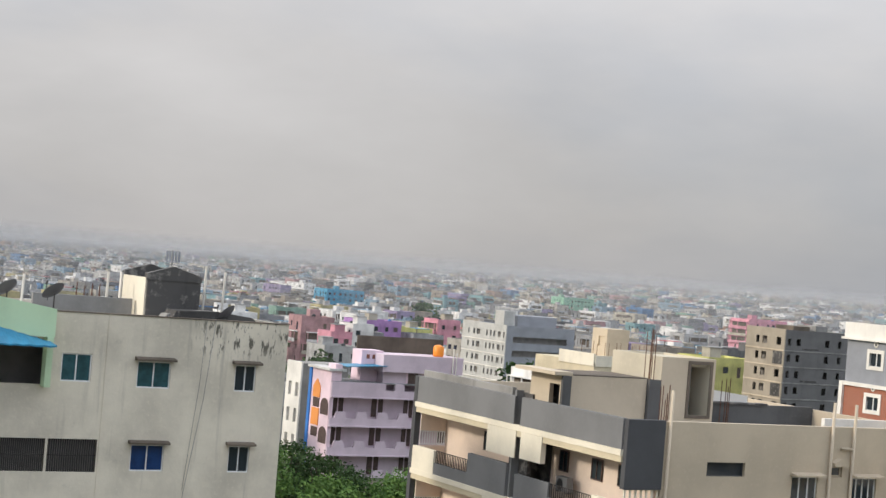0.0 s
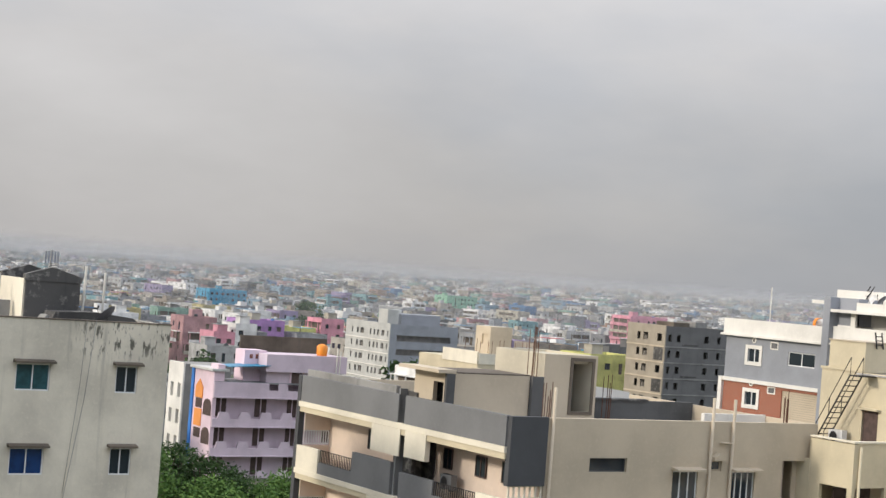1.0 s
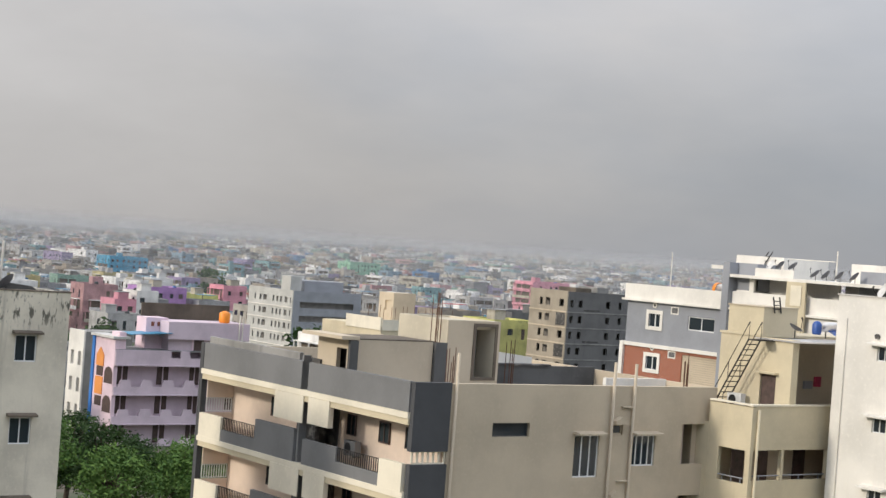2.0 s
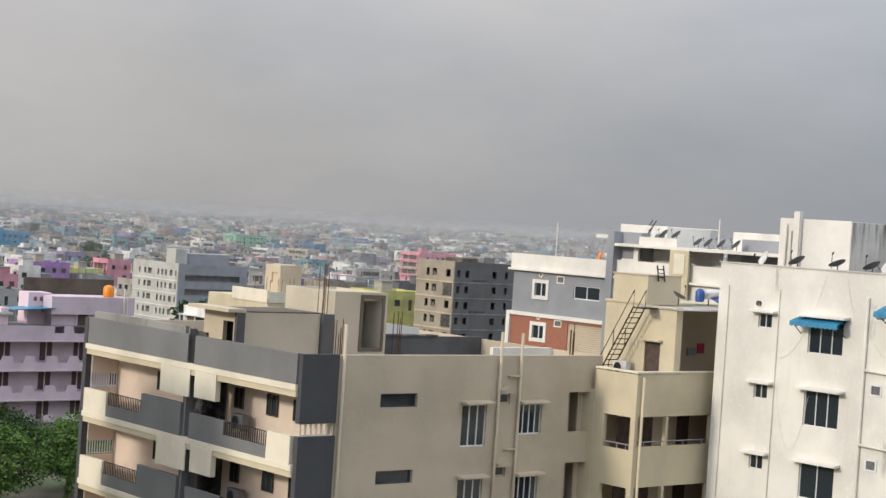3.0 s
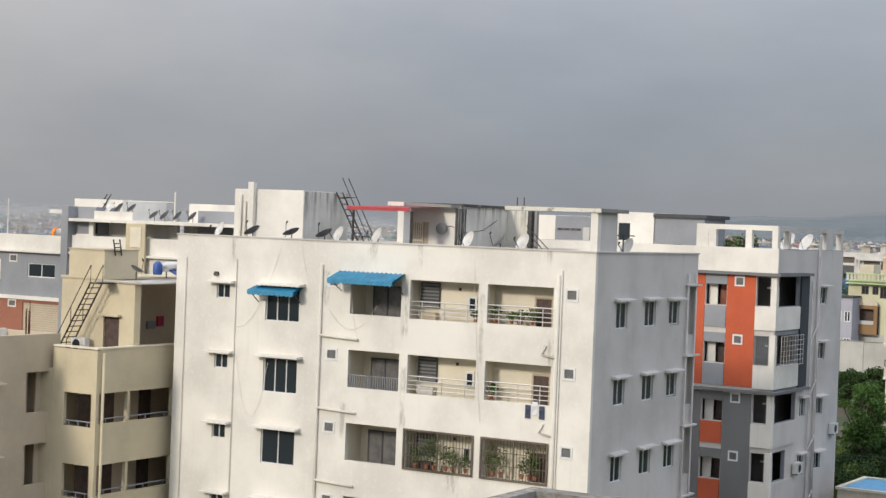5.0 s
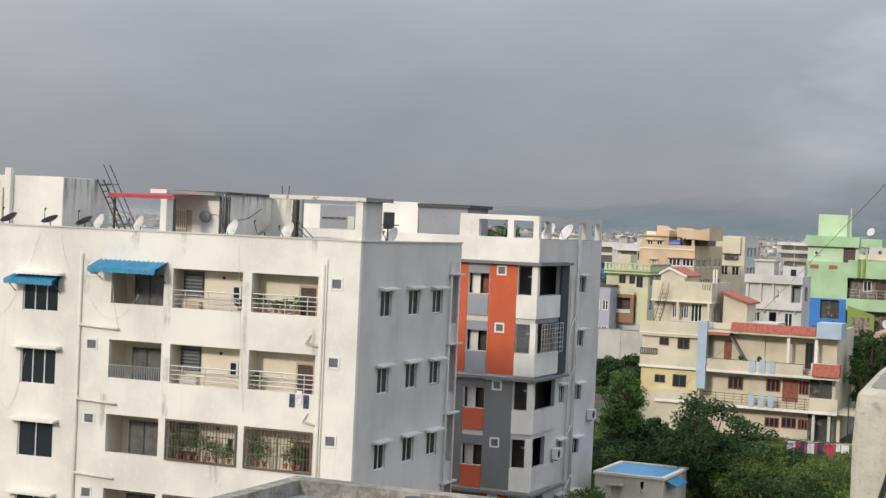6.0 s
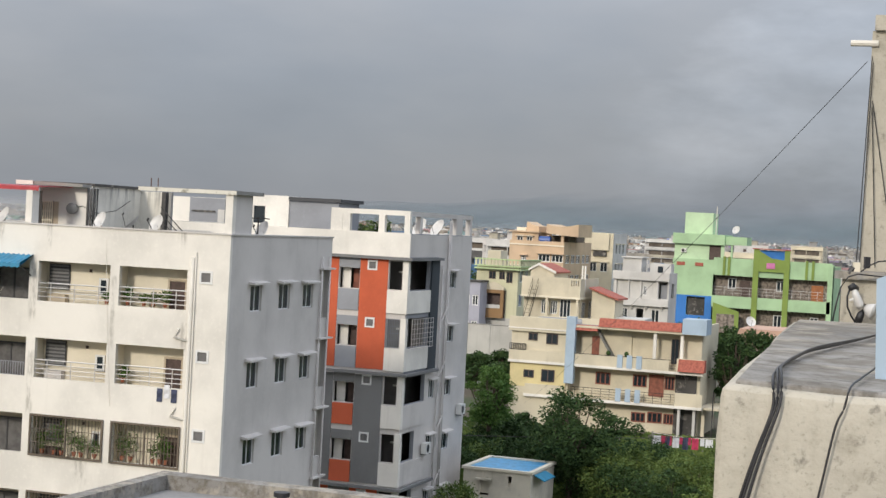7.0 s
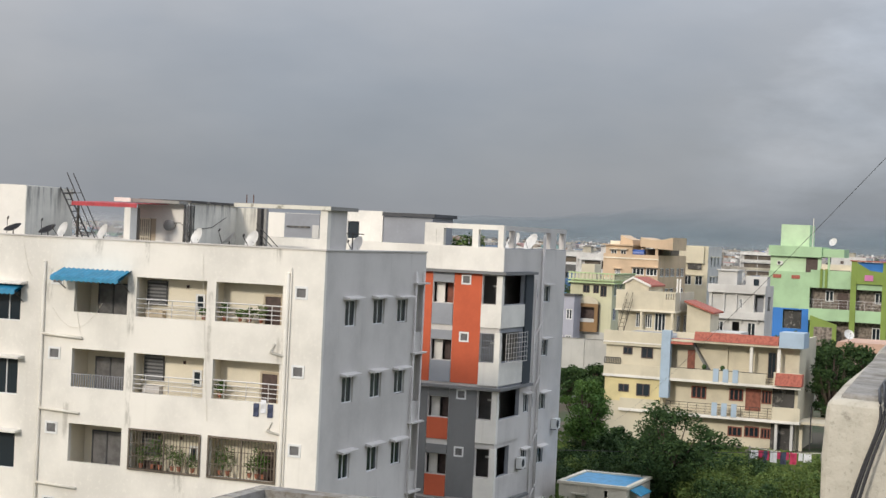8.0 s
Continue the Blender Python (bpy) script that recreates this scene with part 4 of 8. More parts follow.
for k in range(4):
    o = -3.03 * k
    part("floor_slab", Geo().box(0.1, 15.7, 0.24, 16.2, 5.05 + o, 5.2 + o), PEACH, C)
    window(C, cy, 3.8, 5.66, 7.36 + o, 7.91 + o, 1, frame=DARKGREY, deep=0.14)
    window(C, cy, 8.05, 9.38, 5.68 + o, 7.42 + o, 3, hood=0.45, hoodmat=BEIGE, hoodside=0.1, fw=0.06)
    window(C, cy, 11.15, 12.5, 6.1 + o, 7.4 + o, 4, hood=0.45, hoodmat=BEIGE, hoodside=0.1, fw=0.06)
    window(C, cy, 10.06, 10.62, 7.4 + o, 7.86 + o, 1, frame=BEIGE, fw=0.08)
    part("arched_hood", Geo().prism([(9.98, 7.86 + o), (10.7, 7.86 + o), (10.7, 8.0 + o), (10.34, 8.18 + o), (9.98, 8.0 + o)], -0.3, -0.002, "y"), BEIGE, C)
    part("opening_screen", Geo().fbox(cy, 15.05, 15.7, 0.45, 0.51, 5.3 + o, 8.2 + o), BEIGE, C)
    part("opening_back", Geo().fbox(cy, 13.6, 15.0, 0.9, 1.0, 5.3 + o, 8.2 + o), PEACH, C)
    # balcony side panel, with a gap and balusters under it
    part("side_panel", Geo().box(-0.05, 1.668, -0.06, 0.2, 6.83 + o, 9.45 + o if k == 0 else 9.37 + o), DARKGREY, C)
    bars(C, cy, 0.1, 1.6, 6.36 + o, 6.83 + o, 6, 0.08, PALECREAM, 0.035, "baluster", cross=1)
    # front: parapet or balcony wall, white band, white panels
    if k == 0:
        part("front_parapet", Geo().box(-0.12, 0.08, 0.2, 7.44, 8.3, 9.46).box(-0.12, 0.08, 7.98, 16.5, 8.3, 9.46), GREY, C)
        part("parapet_back", Geo().box(0.1, 0.3, 8.6, 16.4, 8.4, 9.75), RAW, C)
    part("white_band", Geo().box(-0.17, 0.1, 0.15, 16.55, 8.06 + o, 8.29 + o), PALECREAM, C)
    part("cream_soffit", Geo().box(-0.135, 0.3, 0.15, 16.5, 7.82 + o, 8.058 + o), CREAM, C)
    part("white_panel", Geo().box(-0.19, -0.14, 5.6, 7.2, 6.98 + o, 8.05 + o), PALECREAM, C)
    part("panel_side", Geo().box(-0.138, 0.05, 5.6, 5.68, 6.98 + o, 7.818 + o), PALECREAM, C)
    part("white_panel", Geo().box(-0.19, -0.14, 7.6, 9.9, 6.93 + o, 8.05 + o), PALECREAM, C)
    part("balcony_wall", Geo().box(-0.14, 0.04, 4.95, 7.52, 5.2 + o, 6.3 + o).box(-0.14, 0.04, 1.88, 4.95, 5.2 + o, 5.74 + o), GREY, C)
    part("balcony_wall", Geo().box(-0.14, 0.04, 8.22, 11.44, 5.2 + o, 6.62 + o).box(-0.14, 0.04, 11.44, 14.4, 5.2 + o, 5.76 + o), GREY, C)
    part("white_front", Geo().box(-0.16, 0.04, 0.3, 1.86, 5.24 + o, 6.34 + o), PALECREAM, C)
    part("white_front", Geo().box(-0.16, 0.04, 14.42, 16.45, 5.24 + o, 6.3 + o), PALECREAM, C)
    bars(C, cx, 1.9, 4.93, 5.74 + o, 6.28 + o, 20, -0.05, IRON, 0.015, "railing", cross=1)
    bars(C, cx, 11.46, 14.38, 5.76 + o, 6.3 + o, 20, -0.05, IRON, 0.015, "railing", cross=1)
    bars(C, YF(16.36), 0.15, 1.42, 6.36 + o, 6.95 + o, 10, 0.04, FRAME, 0.02, "railing", cross=1)
    part("end_wall", Geo().box(0.13, 1.466, 16.36, 16.44, 6.98 + o, 7.815 + o), PEACH, C)
    part("end_wall", Geo().box(0.13, 1.466, 16.36, 16.44, 5.21 + o, 6.3 + o), PEACH, C)
    # partition painted black for the shade of the deep recess
    part("partition", Geo().box(0.1, 1.46, 8.24, 8.44, 5.2 + o, 7.9 + o), SOOTSHADE, C)
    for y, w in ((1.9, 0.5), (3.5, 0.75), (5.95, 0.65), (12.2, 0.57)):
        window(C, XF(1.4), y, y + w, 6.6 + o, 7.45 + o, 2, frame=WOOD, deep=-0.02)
    # no door leaf: a dark sheet for the shade in the recess
    part("door", Geo().fbox(XF(1.42), 7.3, 8.2, 0, 0.045, 5.21 + o, 7.7 + o), SOOTSHADE, C)
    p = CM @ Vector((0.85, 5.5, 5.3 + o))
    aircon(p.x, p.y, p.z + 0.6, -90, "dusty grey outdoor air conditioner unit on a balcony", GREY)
# dark sheet paints the shade of the tall slot between the fronts
part("shade_strip", Geo().box(0.3, 0.5, 7.3, 8.2, -5, 9.6), SOOTSHADE, C)
part("strip_panel", Geo().box(-0.06, 0.298, 7.98, 8.1, -5, 9.7), GREY, C)
part("edge_fin", Geo().box(-0.15, 0.12, 16.46, 16.75, -5, 9.46), DARKGREY, C)
for x, z1 in ((9.9, 10.4), (11.05, 10.35), (1.85, 10.6)):
    pipe(C, [(x, -0.1, -5), (x, -0.1, z1)], 0.065, BEIGE)
for z in (8.55, 5.5, 2.5):
    pipe(C, [(11.0, -0.1, z), (10.4, -0.1, z + 0.02)], 0.05, BEIGE)
# rooftop: stair rooms, tank, low walls, rods
part("stair_room", Geo().wall(XF(0.4), 5.0, 7.7, 8.4, 10.62, 0.2, [(5.5, 6.25, 8.4, 10.2)]).wall(YF(5.0), 0.6, 4.3, 8.4, 10.62, 0.2).box(4.1, 4.3, 5.2, 9.0, 8.4, 10.62).box(0.6, 4.1, 7.5, 7.7, 8.4, 10.62), BEIGE, C)
# black block gives the darkness seen through the doorway
part("stair_room_inside", Geo().box(0.9, 3.9, 5.4, 7.4, 8.4, 10.5), SOOTSHADE, C)
part("stair_room_roof", Geo().box(-0.3, 0.55, 4.85, 7.9, 10.622, 10.76), BEIGE, C)
part("roof_rim", Geo().box(0.6, 4.3, 5.0, 7.7, 10.622, 10.67), DIRTSHADE, C)
for x0, x1, z1 in ((0.1, 0.5, 10.6), (4.32, 4.9, 10.62)):
    part("dark_pillar", Geo().box(x0, x1, 4.82, 4.97, 8.4, z1), DARKCEMENT, C)
part("tank_room", Geo().wall(YF(5.0), 5.0, 7.75, 8.4, 11.58, 0.25, [(6.45, 7.5, 9.2, 11.35)]).wall(XF(5.0), 5.25, 8.6, 8.4, 11.58, 0.25).box(7.5, 7.75, 5.25, 8.6, 8.4, 11.58).box(5.25, 7.5, 8.35, 8.6, 8.4, 11.58).box(5.25, 7.5, 5.25, 8.35, 11.2, 11.5), TANCREAM, C)
part("tank_room_face", Geo().wall(YF(4.98), 4.98, 7.77, 8.4, 11.58, 0.018, [(6.45, 7.5, 9.2, 11.35)]), BEIGE, C)
part("tank_room_inside", Geo().box(5.3, 7.45, 6.2, 8.3, 8.4, 11.15), HOUSEGREY, C)
# dark block stands in for the shade between the two roof rooms
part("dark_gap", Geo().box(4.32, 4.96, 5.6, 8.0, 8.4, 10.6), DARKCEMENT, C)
# dark brown rim round the tank room opening
part("dark_jamb", Geo().wall(YF(4.94), 6.33, 7.62, 9.08, 11.47, 0.038, [(6.47, 7.48, 9.22, 11.33)]), DIRTSHADE, C)
part("low_block", Geo().box(8.6, 10.0, 8.5, 10.2, 8.4, 11.4), TANCREAM, C)
part("low_wall", Geo().box(9.6, 15.75, 7.8, 8.0, 8.4, 9.5), DARKCEMENT, C)
part("wall_cap", Geo().box(9.5, 13.0, 7.7, 8.1, 9.502, 9.58), SOOTSHADE, C)
part("low_wall", Geo().prism([(9.6, 8.4), (13.4, 8.4), (13.4, 9.75), (9.6, 10.15)], 9.6, 9.8, "y"), WHITE, C)
part("low_wall", Geo().box(12.2, 15.75, 3.0, 3.2, 8.4, 9.46), WHITE, C)
for i in range(26):
    cxy = ((1.9, 0.35), (8.4, 6.2), (9.3, 6.0), (14.6, 0.4), (4.6, 5.3))[i % 5]
    x, y = cxy[0] + random.uniform(-0.25, 0.25), cxy[1] + random.uniform(-0.15, 0.25)
    h = random.uniform(0.7, 1.5)
    zb = 8.4 if i % 5 < 4 else 10.4
    part("rebar", Geo().tube([(x, y, zb), (x + random.uniform(-0.04, 0.04), y, zb + 0.9 + h)], 0.018, 5), RUST, C)

# ---------------------------------------------------------------- old grey block with a blue awning
AM = pose(26.59, 58.27, 0, 0, 0, -0.83)
A = thing("apartment_building", 26.59, 58.27, 0, -0.83, "old unpainted grey rendered block with stains and small windows", "apartment building")
hy = [(-8.6, -7.5, 9.4, 10.4), (-10.55, -8.94, 6.19, 7.36), (-8.85, -7.06, 6.19, 7.36), (-12.5, -9.12, 9.25, 10.85), (-13.2, -10.7, 6.19, 7.36)]
for k in range(4):
    o = -3.02 * k
    hy += [(-5.8, -4.53, 9.27 + o, 10.24 + o), (-2.02, -1.18, 9.27 + o, 10.26 + o)]
    if k > 1:
        hy += [(-10.55, -8.94, 6.19 + o + 3.02, 7.36 + o + 3.02), (-8.85, -7.06, 6.19 + o + 3.02, 7.36 + o + 3.02)]
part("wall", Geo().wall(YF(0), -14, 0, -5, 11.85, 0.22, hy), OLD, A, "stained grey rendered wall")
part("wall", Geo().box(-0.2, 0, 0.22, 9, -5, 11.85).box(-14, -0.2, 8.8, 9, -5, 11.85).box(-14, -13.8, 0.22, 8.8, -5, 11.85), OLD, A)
part("roof", Geo().box(-13.8, -0.2, 0.22, 8.8, 11.2, 11.35), ROOFGREY, A)
part("coping", Geo().box(-9.0, 0.03, -0.03, 0.26, 11.852, 11.89), DIRTSHADE, A)
part("inner_wall", Geo().box(-13.7, -0.4, 1.8, 8.6, -5, 11.1), DARKIN, A)
window(A, YF(0), -8.6, -7.5, 9.4, 10.4, 2, glass=TEALGLASS, deep=0.05)
for k in range(4):
    o = -3.02 * k
    window(A, YF(0), -5.8, -4.53, 9.27 + o, 10.24 + o, 2, glass=TEALGLASS if k == 0 else BLUEGLASS, deep=0.05, hood=0.3, hoodmat=DIRTSHADE, hoodside=0.12)
    window(A, YF(0), -2.02, -1.18, 9.27 + o, 10.26 + o, 2, deep=0.05, hood=0.3, hoodmat=DIRTSHADE, hoodside=0.14)
for a, b in ((-10.55, -8.94), (-8.85, -7.06), (-13.2, -10.7)):
    bars(A, YF(0), a, b, 6.19, 7.36, 22, 0.06, IRON, 0.018)
    # dim sheet behind the bars, in place of the dark room
    part("grille_backing", Geo().fbox(YF(0), a, b, 0.3, 0.33, 6.19, 7.36), DARKIN, A)
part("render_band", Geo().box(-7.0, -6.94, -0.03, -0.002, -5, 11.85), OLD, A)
pipe(A, [(-2.95, -0.06, 11.9), (-3.2, -0.06, 9.0), (-3.7, -0.06, 5.5), (-4.0, -0.06, 2.0)], 0.011, RAW, "loose_wire")
pipe(A, [(-3.3, -0.06, 11.9), (-3.4, -0.06, 9.5), (-3.75, -0.06, 5.6)], 0.009, RAW, "loose_wire")
part("green_parapet", Geo().prism([(-14, 12.75), (-9.05, 11.95), (-9.05, 10.95), (-14, 11.1)], -0.5, -0.3, "y"), MINT, A, "light green parapet wall")
part("green_post", Geo().box(-9.3, -9.08, -0.5, -0.002, 9.2, 10.95), MINT, A)
g = Geo()
vs = []
for i in range(41):
    x, w = -13.9 + 4.7 * i / 40, 0.012 * math.cos(i * math.pi / 2)
    vs += [(x, -0.52, 10.80 - 0.24 * (x + 9.2) + w), (x, -1.35, 10.72 + w), (x, -1.35, 10.66 + w)]
part("blue_awning", g.add(vs, [(3 * i + j, 3 * i + 3 + j, 3 * i + 4 + j, 3 * i + 1 + j) for i in range(40) for j in (0, 1)]), BLUESHEET, A, "blue corrugated sheet awning")
part("tank_room", Geo().box(-5.0, -2.9, 2.0, 5.0, 11.3, 13.15), SOOTSHADE, A, "blackened water tank room")
part("tank_room_side", Geo().box(-5.06, -5.002, 2.1, 4.75, 11.3, 13.22), PALECREAM, A)
part("corner_pipe", Geo().box(-5.12, -5.002, 4.8, 5.0, 11.3, 13.3), WHITE, A)
for y in (2.0, 4.7):
    part("gable", Geo().prism([(-5.05, 13.15), (-2.86, 13.15), (-2.86, 13.36), (-4.0, 13.7), (-5.05, 13.38)], y - 0.03, y + 0.28, "y"), SOOTSHADE, A)
# black plate before the wall stands in for an unlit hole
part("dark_hole", Geo().box(-4.25, -3.46, 1.93, 1.998, 11.6, 11.95), BLACK, A)
part("rag", Geo().prism([(-4.9, 11.35), (-3.0, 11.35), (-3.3, 12.0), (-4.4, 11.95)], 1.2, 1.9, "y"), RAW, A)
part("roof_rubble", Geo().prism([(-4.6, 11.35), (-0.3, 11.35), (-1.2, 12.0), (-2.6, 12.15), (-4.2, 12.1)], 0.8, 2.0, "y"), SOOTSHADE, A)
part("low_wall", Geo().box(-9.0, -5.2, 3.0, 3.2, 11.3, 12.35), RAW, A)
for x, y in ((-10.5, 0.9), (-8.8, 0.9)):
    p = AM @ Vector((x, y, 11.4))
    dish(p.x, p.y, p.z, -150, 48, 0.42, DARKDISH, 1.0)
p = AM @ Vector((-2.2, 0.8, 11.35))
dish(p.x, p.y, p.z, -140, 42, 0.42, DARKDISH, 0.62)
for x, h in ((-11.0, 2.6), (-6.1, 1.9), (-9.3, 1.6), (-2.2, 2.4), (-1.4, 2.2)):
    part("pipe_stub", Geo().tube([(x, 3.5, 11.3), (x + 0.05, 3.5, 11.4 + h)], 0.05, 8), PVC, A)
for i in range(10):
    x = -6.9 + 0.3 * (i % 5)
    part("rebar", Geo().tube([(x, 4.6 + 0.2 * (i // 5), 11.3), (x, 4.6, 12.6 + 0.1 * (i % 3))], 0.02, 5), RUST, A)
# roof rooms of the red and grey block
part("roof_room", Geo().wall(XF(8.2), 10.5, 13.2, 12.9, 15.85, 0.2, [(12.0, 12.75, 14.2, 15.2)]).box(8.4, 11.0, 10.5, 13.2, 12.9, 15.85), WHITE, G, "white roof room with a dark window")
part("pane", Geo().fbox(XF(8.3), 12.0, 12.75, 0, 0.02, 14.2, 15.2), GLASS, G)
part("roof_room", Geo().box(8.3, 11.5, 7.4, 10.48, 12.9, 15.6), HOUSEGREY, G)
part("roof_trim", Geo().box(8.1, 11.7, 7.2, 10.5, 15.602, 15.8), DARKGREY, G)
part("long_wall", Geo().box(0.0, 0.25, 9.0, 16.0, -4, 14.08).box(0.25, 10.7, 15.75, 16.0, -4, 14.08).box(0.25, 10.7, 9.0, 15.75, 12.75, 12.88), WHITE, G)
q = thing("house", 104, 49, 0, 0, "white flat roofed house with a grey recessed terrace", "house")
# side to -Y in the darker, shaded white
shell(q, 0, 12, 0, 12, -4, 13.6, (WHITE, SHADEWHITE, WHITE), inner=False)
part("penthouse", Geo().box(1.5, 9, 1, 10, 13.0, 15.68), WHITE, q, "white roof room with a grey panel")
part("grey_panel", Geo().box(1.42, 1.498, 2.5, 5.2, 13.98, 15.66), HOUSEGREY, q)
# raised dark bar drawn for the shaded slit
part("panel_slit", Geo().box(1.36, 1.418, 3.2, 5.0, 14.68, 14.8), SOOTSHADE, q)
part("panel_step", Geo().box(1.36, 1.418, 2.5, 3.0, 13.98, 14.9), FADEDWHITE, q)

# ---------------------------------------------------------------- cream building with an iron stair
D = thing("apartment_building", 52.78, 48.22, -0.12, 0, "cream painted building with open corridors and a rooftop stair room", "apartment building")
hx, hy = [], []
for k in range(4):
    o = -3.0 * k
    hx += [(0.26, 1.8, 5.76 + o, 7.16 + o)]
    hy += [(0.1, 1.95, 5.92 + o, 7.2 + o), (2.1, 4.85, 5.92 + o, 7.2 + o), (5.0, 7.6, 5.92 + o, 7.2 + o)]
part("wall", Geo().wall(XF(0), 0, 2.4, -4, 9.0, 0.18, hx), CREAM, D)
part("wall", Geo().wall(YF(0), 0.18, 10, -4, 9.05, 0.18, hy), CREAM, D)
part("wall", Geo().box(0.0, 10, 2.4, 2.6, -4, 8.1).box(9.8, 10, 0.18, 2.4, -4, 9.0).box(0, 0.18, 2.6, 9.0, -4, 8.1), CREAM, D)
part("terrace", Geo().box(0.18, 9.8, 0.18, 9.0, 7.95, 8.1), ROOFGREY, D)
part("coping", Geo().box(-0.05, 0.23, -0.05, 2.45, 9.052, 9.12).box(0.23, 10, -0.05, 0.23, 9.052, 9.12), PALECREAM, D)
part("corridor_wall", Geo().box(1.6, 9.6, 1.7, 2.38, -4, 7.9), BEIGE, D)
for k in range(4):
    o = -3.0 * k
    part("floor_slab", Geo().box(0.18, 9.8, 0.18, 2.38, 4.8 + o, 4.95 + o), CREAM, D)
    for x in (0.7, 2.2, 4.6, 6.8):
        part("door", Geo().fbox(YF(1.64), x, x + 0.75, 0, 0.05, 4.96 + o, 7.0 + o), WOOD, D)
    rail(D, YF(0), 0.1, 7.6, 5.92 + o, 6.12 + o, 0.09, 1, 6, HOUSEGREY)
    rail(D, XF(0), 0.26, 1.8, 5.76 + o, 5.98 + o, 0.09, 1, 3, HOUSEGREY)
part("corner_block", Geo().box(-0.02, 0.6, 2.4, 2.44, -4, 9.0), CREAM, D)
pipe(D, [(0.3, -0.1, -4), (0.3, -0.1, 8.9)], 0.06, CREAM)
part("stair_room", Geo().wall(XF(2.4), 0.185, 4.4, 8.1, 11.85, 0.2, [(1.02, 1.92, 8.1, 10.25)]).wall(YF(0.0 + 0.19), 2.6, 2.62, 8.1, 11.85, 0.1).box(2.6, 2.8, 0.185, 0.385, 8.1, 11.85).box(2.6, 8, 4.2, 4.4, 8.1, 11.85), CREAM, D, "cream stair room wall")
part("door", Geo().fbox(XF(2.5), 1.02, 1.92, 0, 0.05, 8.1, 10.25), WOOD, D)
part("sunshade", Geo().box(2.15, 2.398, 0.9, 2.05, 10.3, 10.38), CREAM, D)
part("stair_room_roof", Geo().box(2.35, 8.2, 2.0, 4.45, 11.852, 11.95), CREAM, D)
part("tank_room", Geo().box(2.42, 4.6, 2.0, 4.05, 11.952, 13.12), CREAM, D, "cream water tank room")
part("tank_lid", Geo().box(2.38, 4.64, 1.96, 4.1, 13.122, 13.17), BEIGE, D)
part("terrace_wall", Geo().box(2.8, 10, 2.2, 2.4, 8.1, 11.7), BEIGE, D)
part("sheet_roof", Geo().prism([(2.3, 11.75), (9.8, 11.75), (9.8, 11.82), (2.3, 11.82)], -0.15, 2.3, "y"), STEEL, D)
part("post", Geo().tube([(2.72, 0.3, 8.1), (2.72, 0.3, 11.75)], 0.05).tube([(9.6, 0.1, 8.1), (9.6, 0.1, 11.75)], 0.05), IRON, D)
part("electric_meter", Geo().box(6.2, 6.6, 2.1, 2.2, 9.7, 10.15), LINENRED, D)
part("electric_meter", Geo().box(5.5, 6.05, 2.1, 2.2, 9.6, 9.95), HOUSEGREY, D)
ladder(D, (1.7, 3.9, 8.1), (1.7, 1.75, 11.75), 0.75, (1, 0, 0), rungs=15)
part("landing", Geo().box(1.3, 2.4, 1.25, 1.8, 11.7, 11.76), IRON, D)
ladder(D, (3.2, 1.9, 12.9), (3.2, 2.05, 13.6), 0.4, (1, 0, 0), rungs=4, hoop=False)
q = thing("solar_water_heater", 52.78 + 5.4, 48.22 + 1.2, 11.82, 0, "steel solar water heater with a blue end tank", "water heater")
part("drum", Geo().tube([(0, 0, 0.5), (1.9, 0, 0.5)], 0.22, 16), STEEL, q, smooth=True)
part("end_tank", Geo().lathe((-0.4, 0, 0.05), [(0.18, 0.1), (0.21, 0.2), (0.21, 0.55), (0.13, 0.66), (0.05, 0.7)], 14), NAVY, q, smooth=True)
part("collector", Geo().prism([(-0.9, 0), (0.3, 0.5), (0.3, 0.55), (-0.9, 0.05)], 0.2, 1.7, "x"), NAVY, q)
part("stand", Geo().tube([(0.2, 0, 0), (0.2, 0, 0.4)], 0.03).tube([(1.7, 0, 0), (1.7, 0, 0.4)], 0.03), IRON, q)
dish(52.78 + 2.9, 48.22 + 0.6, 11.8, 70, 60, 0.3, DARKDISH, 0.35)
aircon(52.78 + 1.9, 48.22 + 2.9, 8.6, -90)

# ---------------------------------------------------------------- grey house with brick cladding and white penthouse
H2 = thing("house", 83.2, 86.45, 0, 0, "grey house with red brick cladding, white parapet and penthouse", "house")
hx = [(-1.27, 0.0, 10.03, 11.08), (-2.95, -2.2, 11.1, 11.63), (-6.4, -3.9, 10.14, 11.09), (-1.3, 0.0, 7.04, 8.09), (-2.95, -2.2, 8.05, 8.55), (-6.9, -3.55, 6.0, 8.4)]
part("wall", Geo().wall(XF(0), -7.3, 2.2, 8.86, 11.9, 0.2, hx), HOUSEGREY, H2)
part("brick_wall", Geo().wall(XF(0), -7.3, 2.2, -4, 8.6, 0.2, hx), BRICK, H2, "red brick cladding")
part("white_band", Geo().box(-0.15, 0.2, -7.3, 2.35, 8.602, 8.858), WHITE, H2)
part("white_edge", Geo().box(-0.2, 0.2, 2.202, 2.55, -4, 8.86), WHITE, H2)
part("white_parapet", Geo().box(-0.2, 0.15, -7.3, 2.35, 11.95, 13.0), WHITE, H2)
part("cornice", Geo().box(-0.35, 0.2, -7.3, 2.5, 11.8, 11.948), WHITE, H2)
part("wall", Geo().box(0.2, 12, 2.0, 2.2, -4, 12.9).box(11.8, 12, -24, 2.0, -4, 12.9).box(0.2, 11.8, -24.2, -24, -4, 12.9), HOUSEGREY, H2)
part("roof", Geo().box(0.2, 11.8, -24, 2.0, 11.9, 12.05), ROOFGREY, H2)
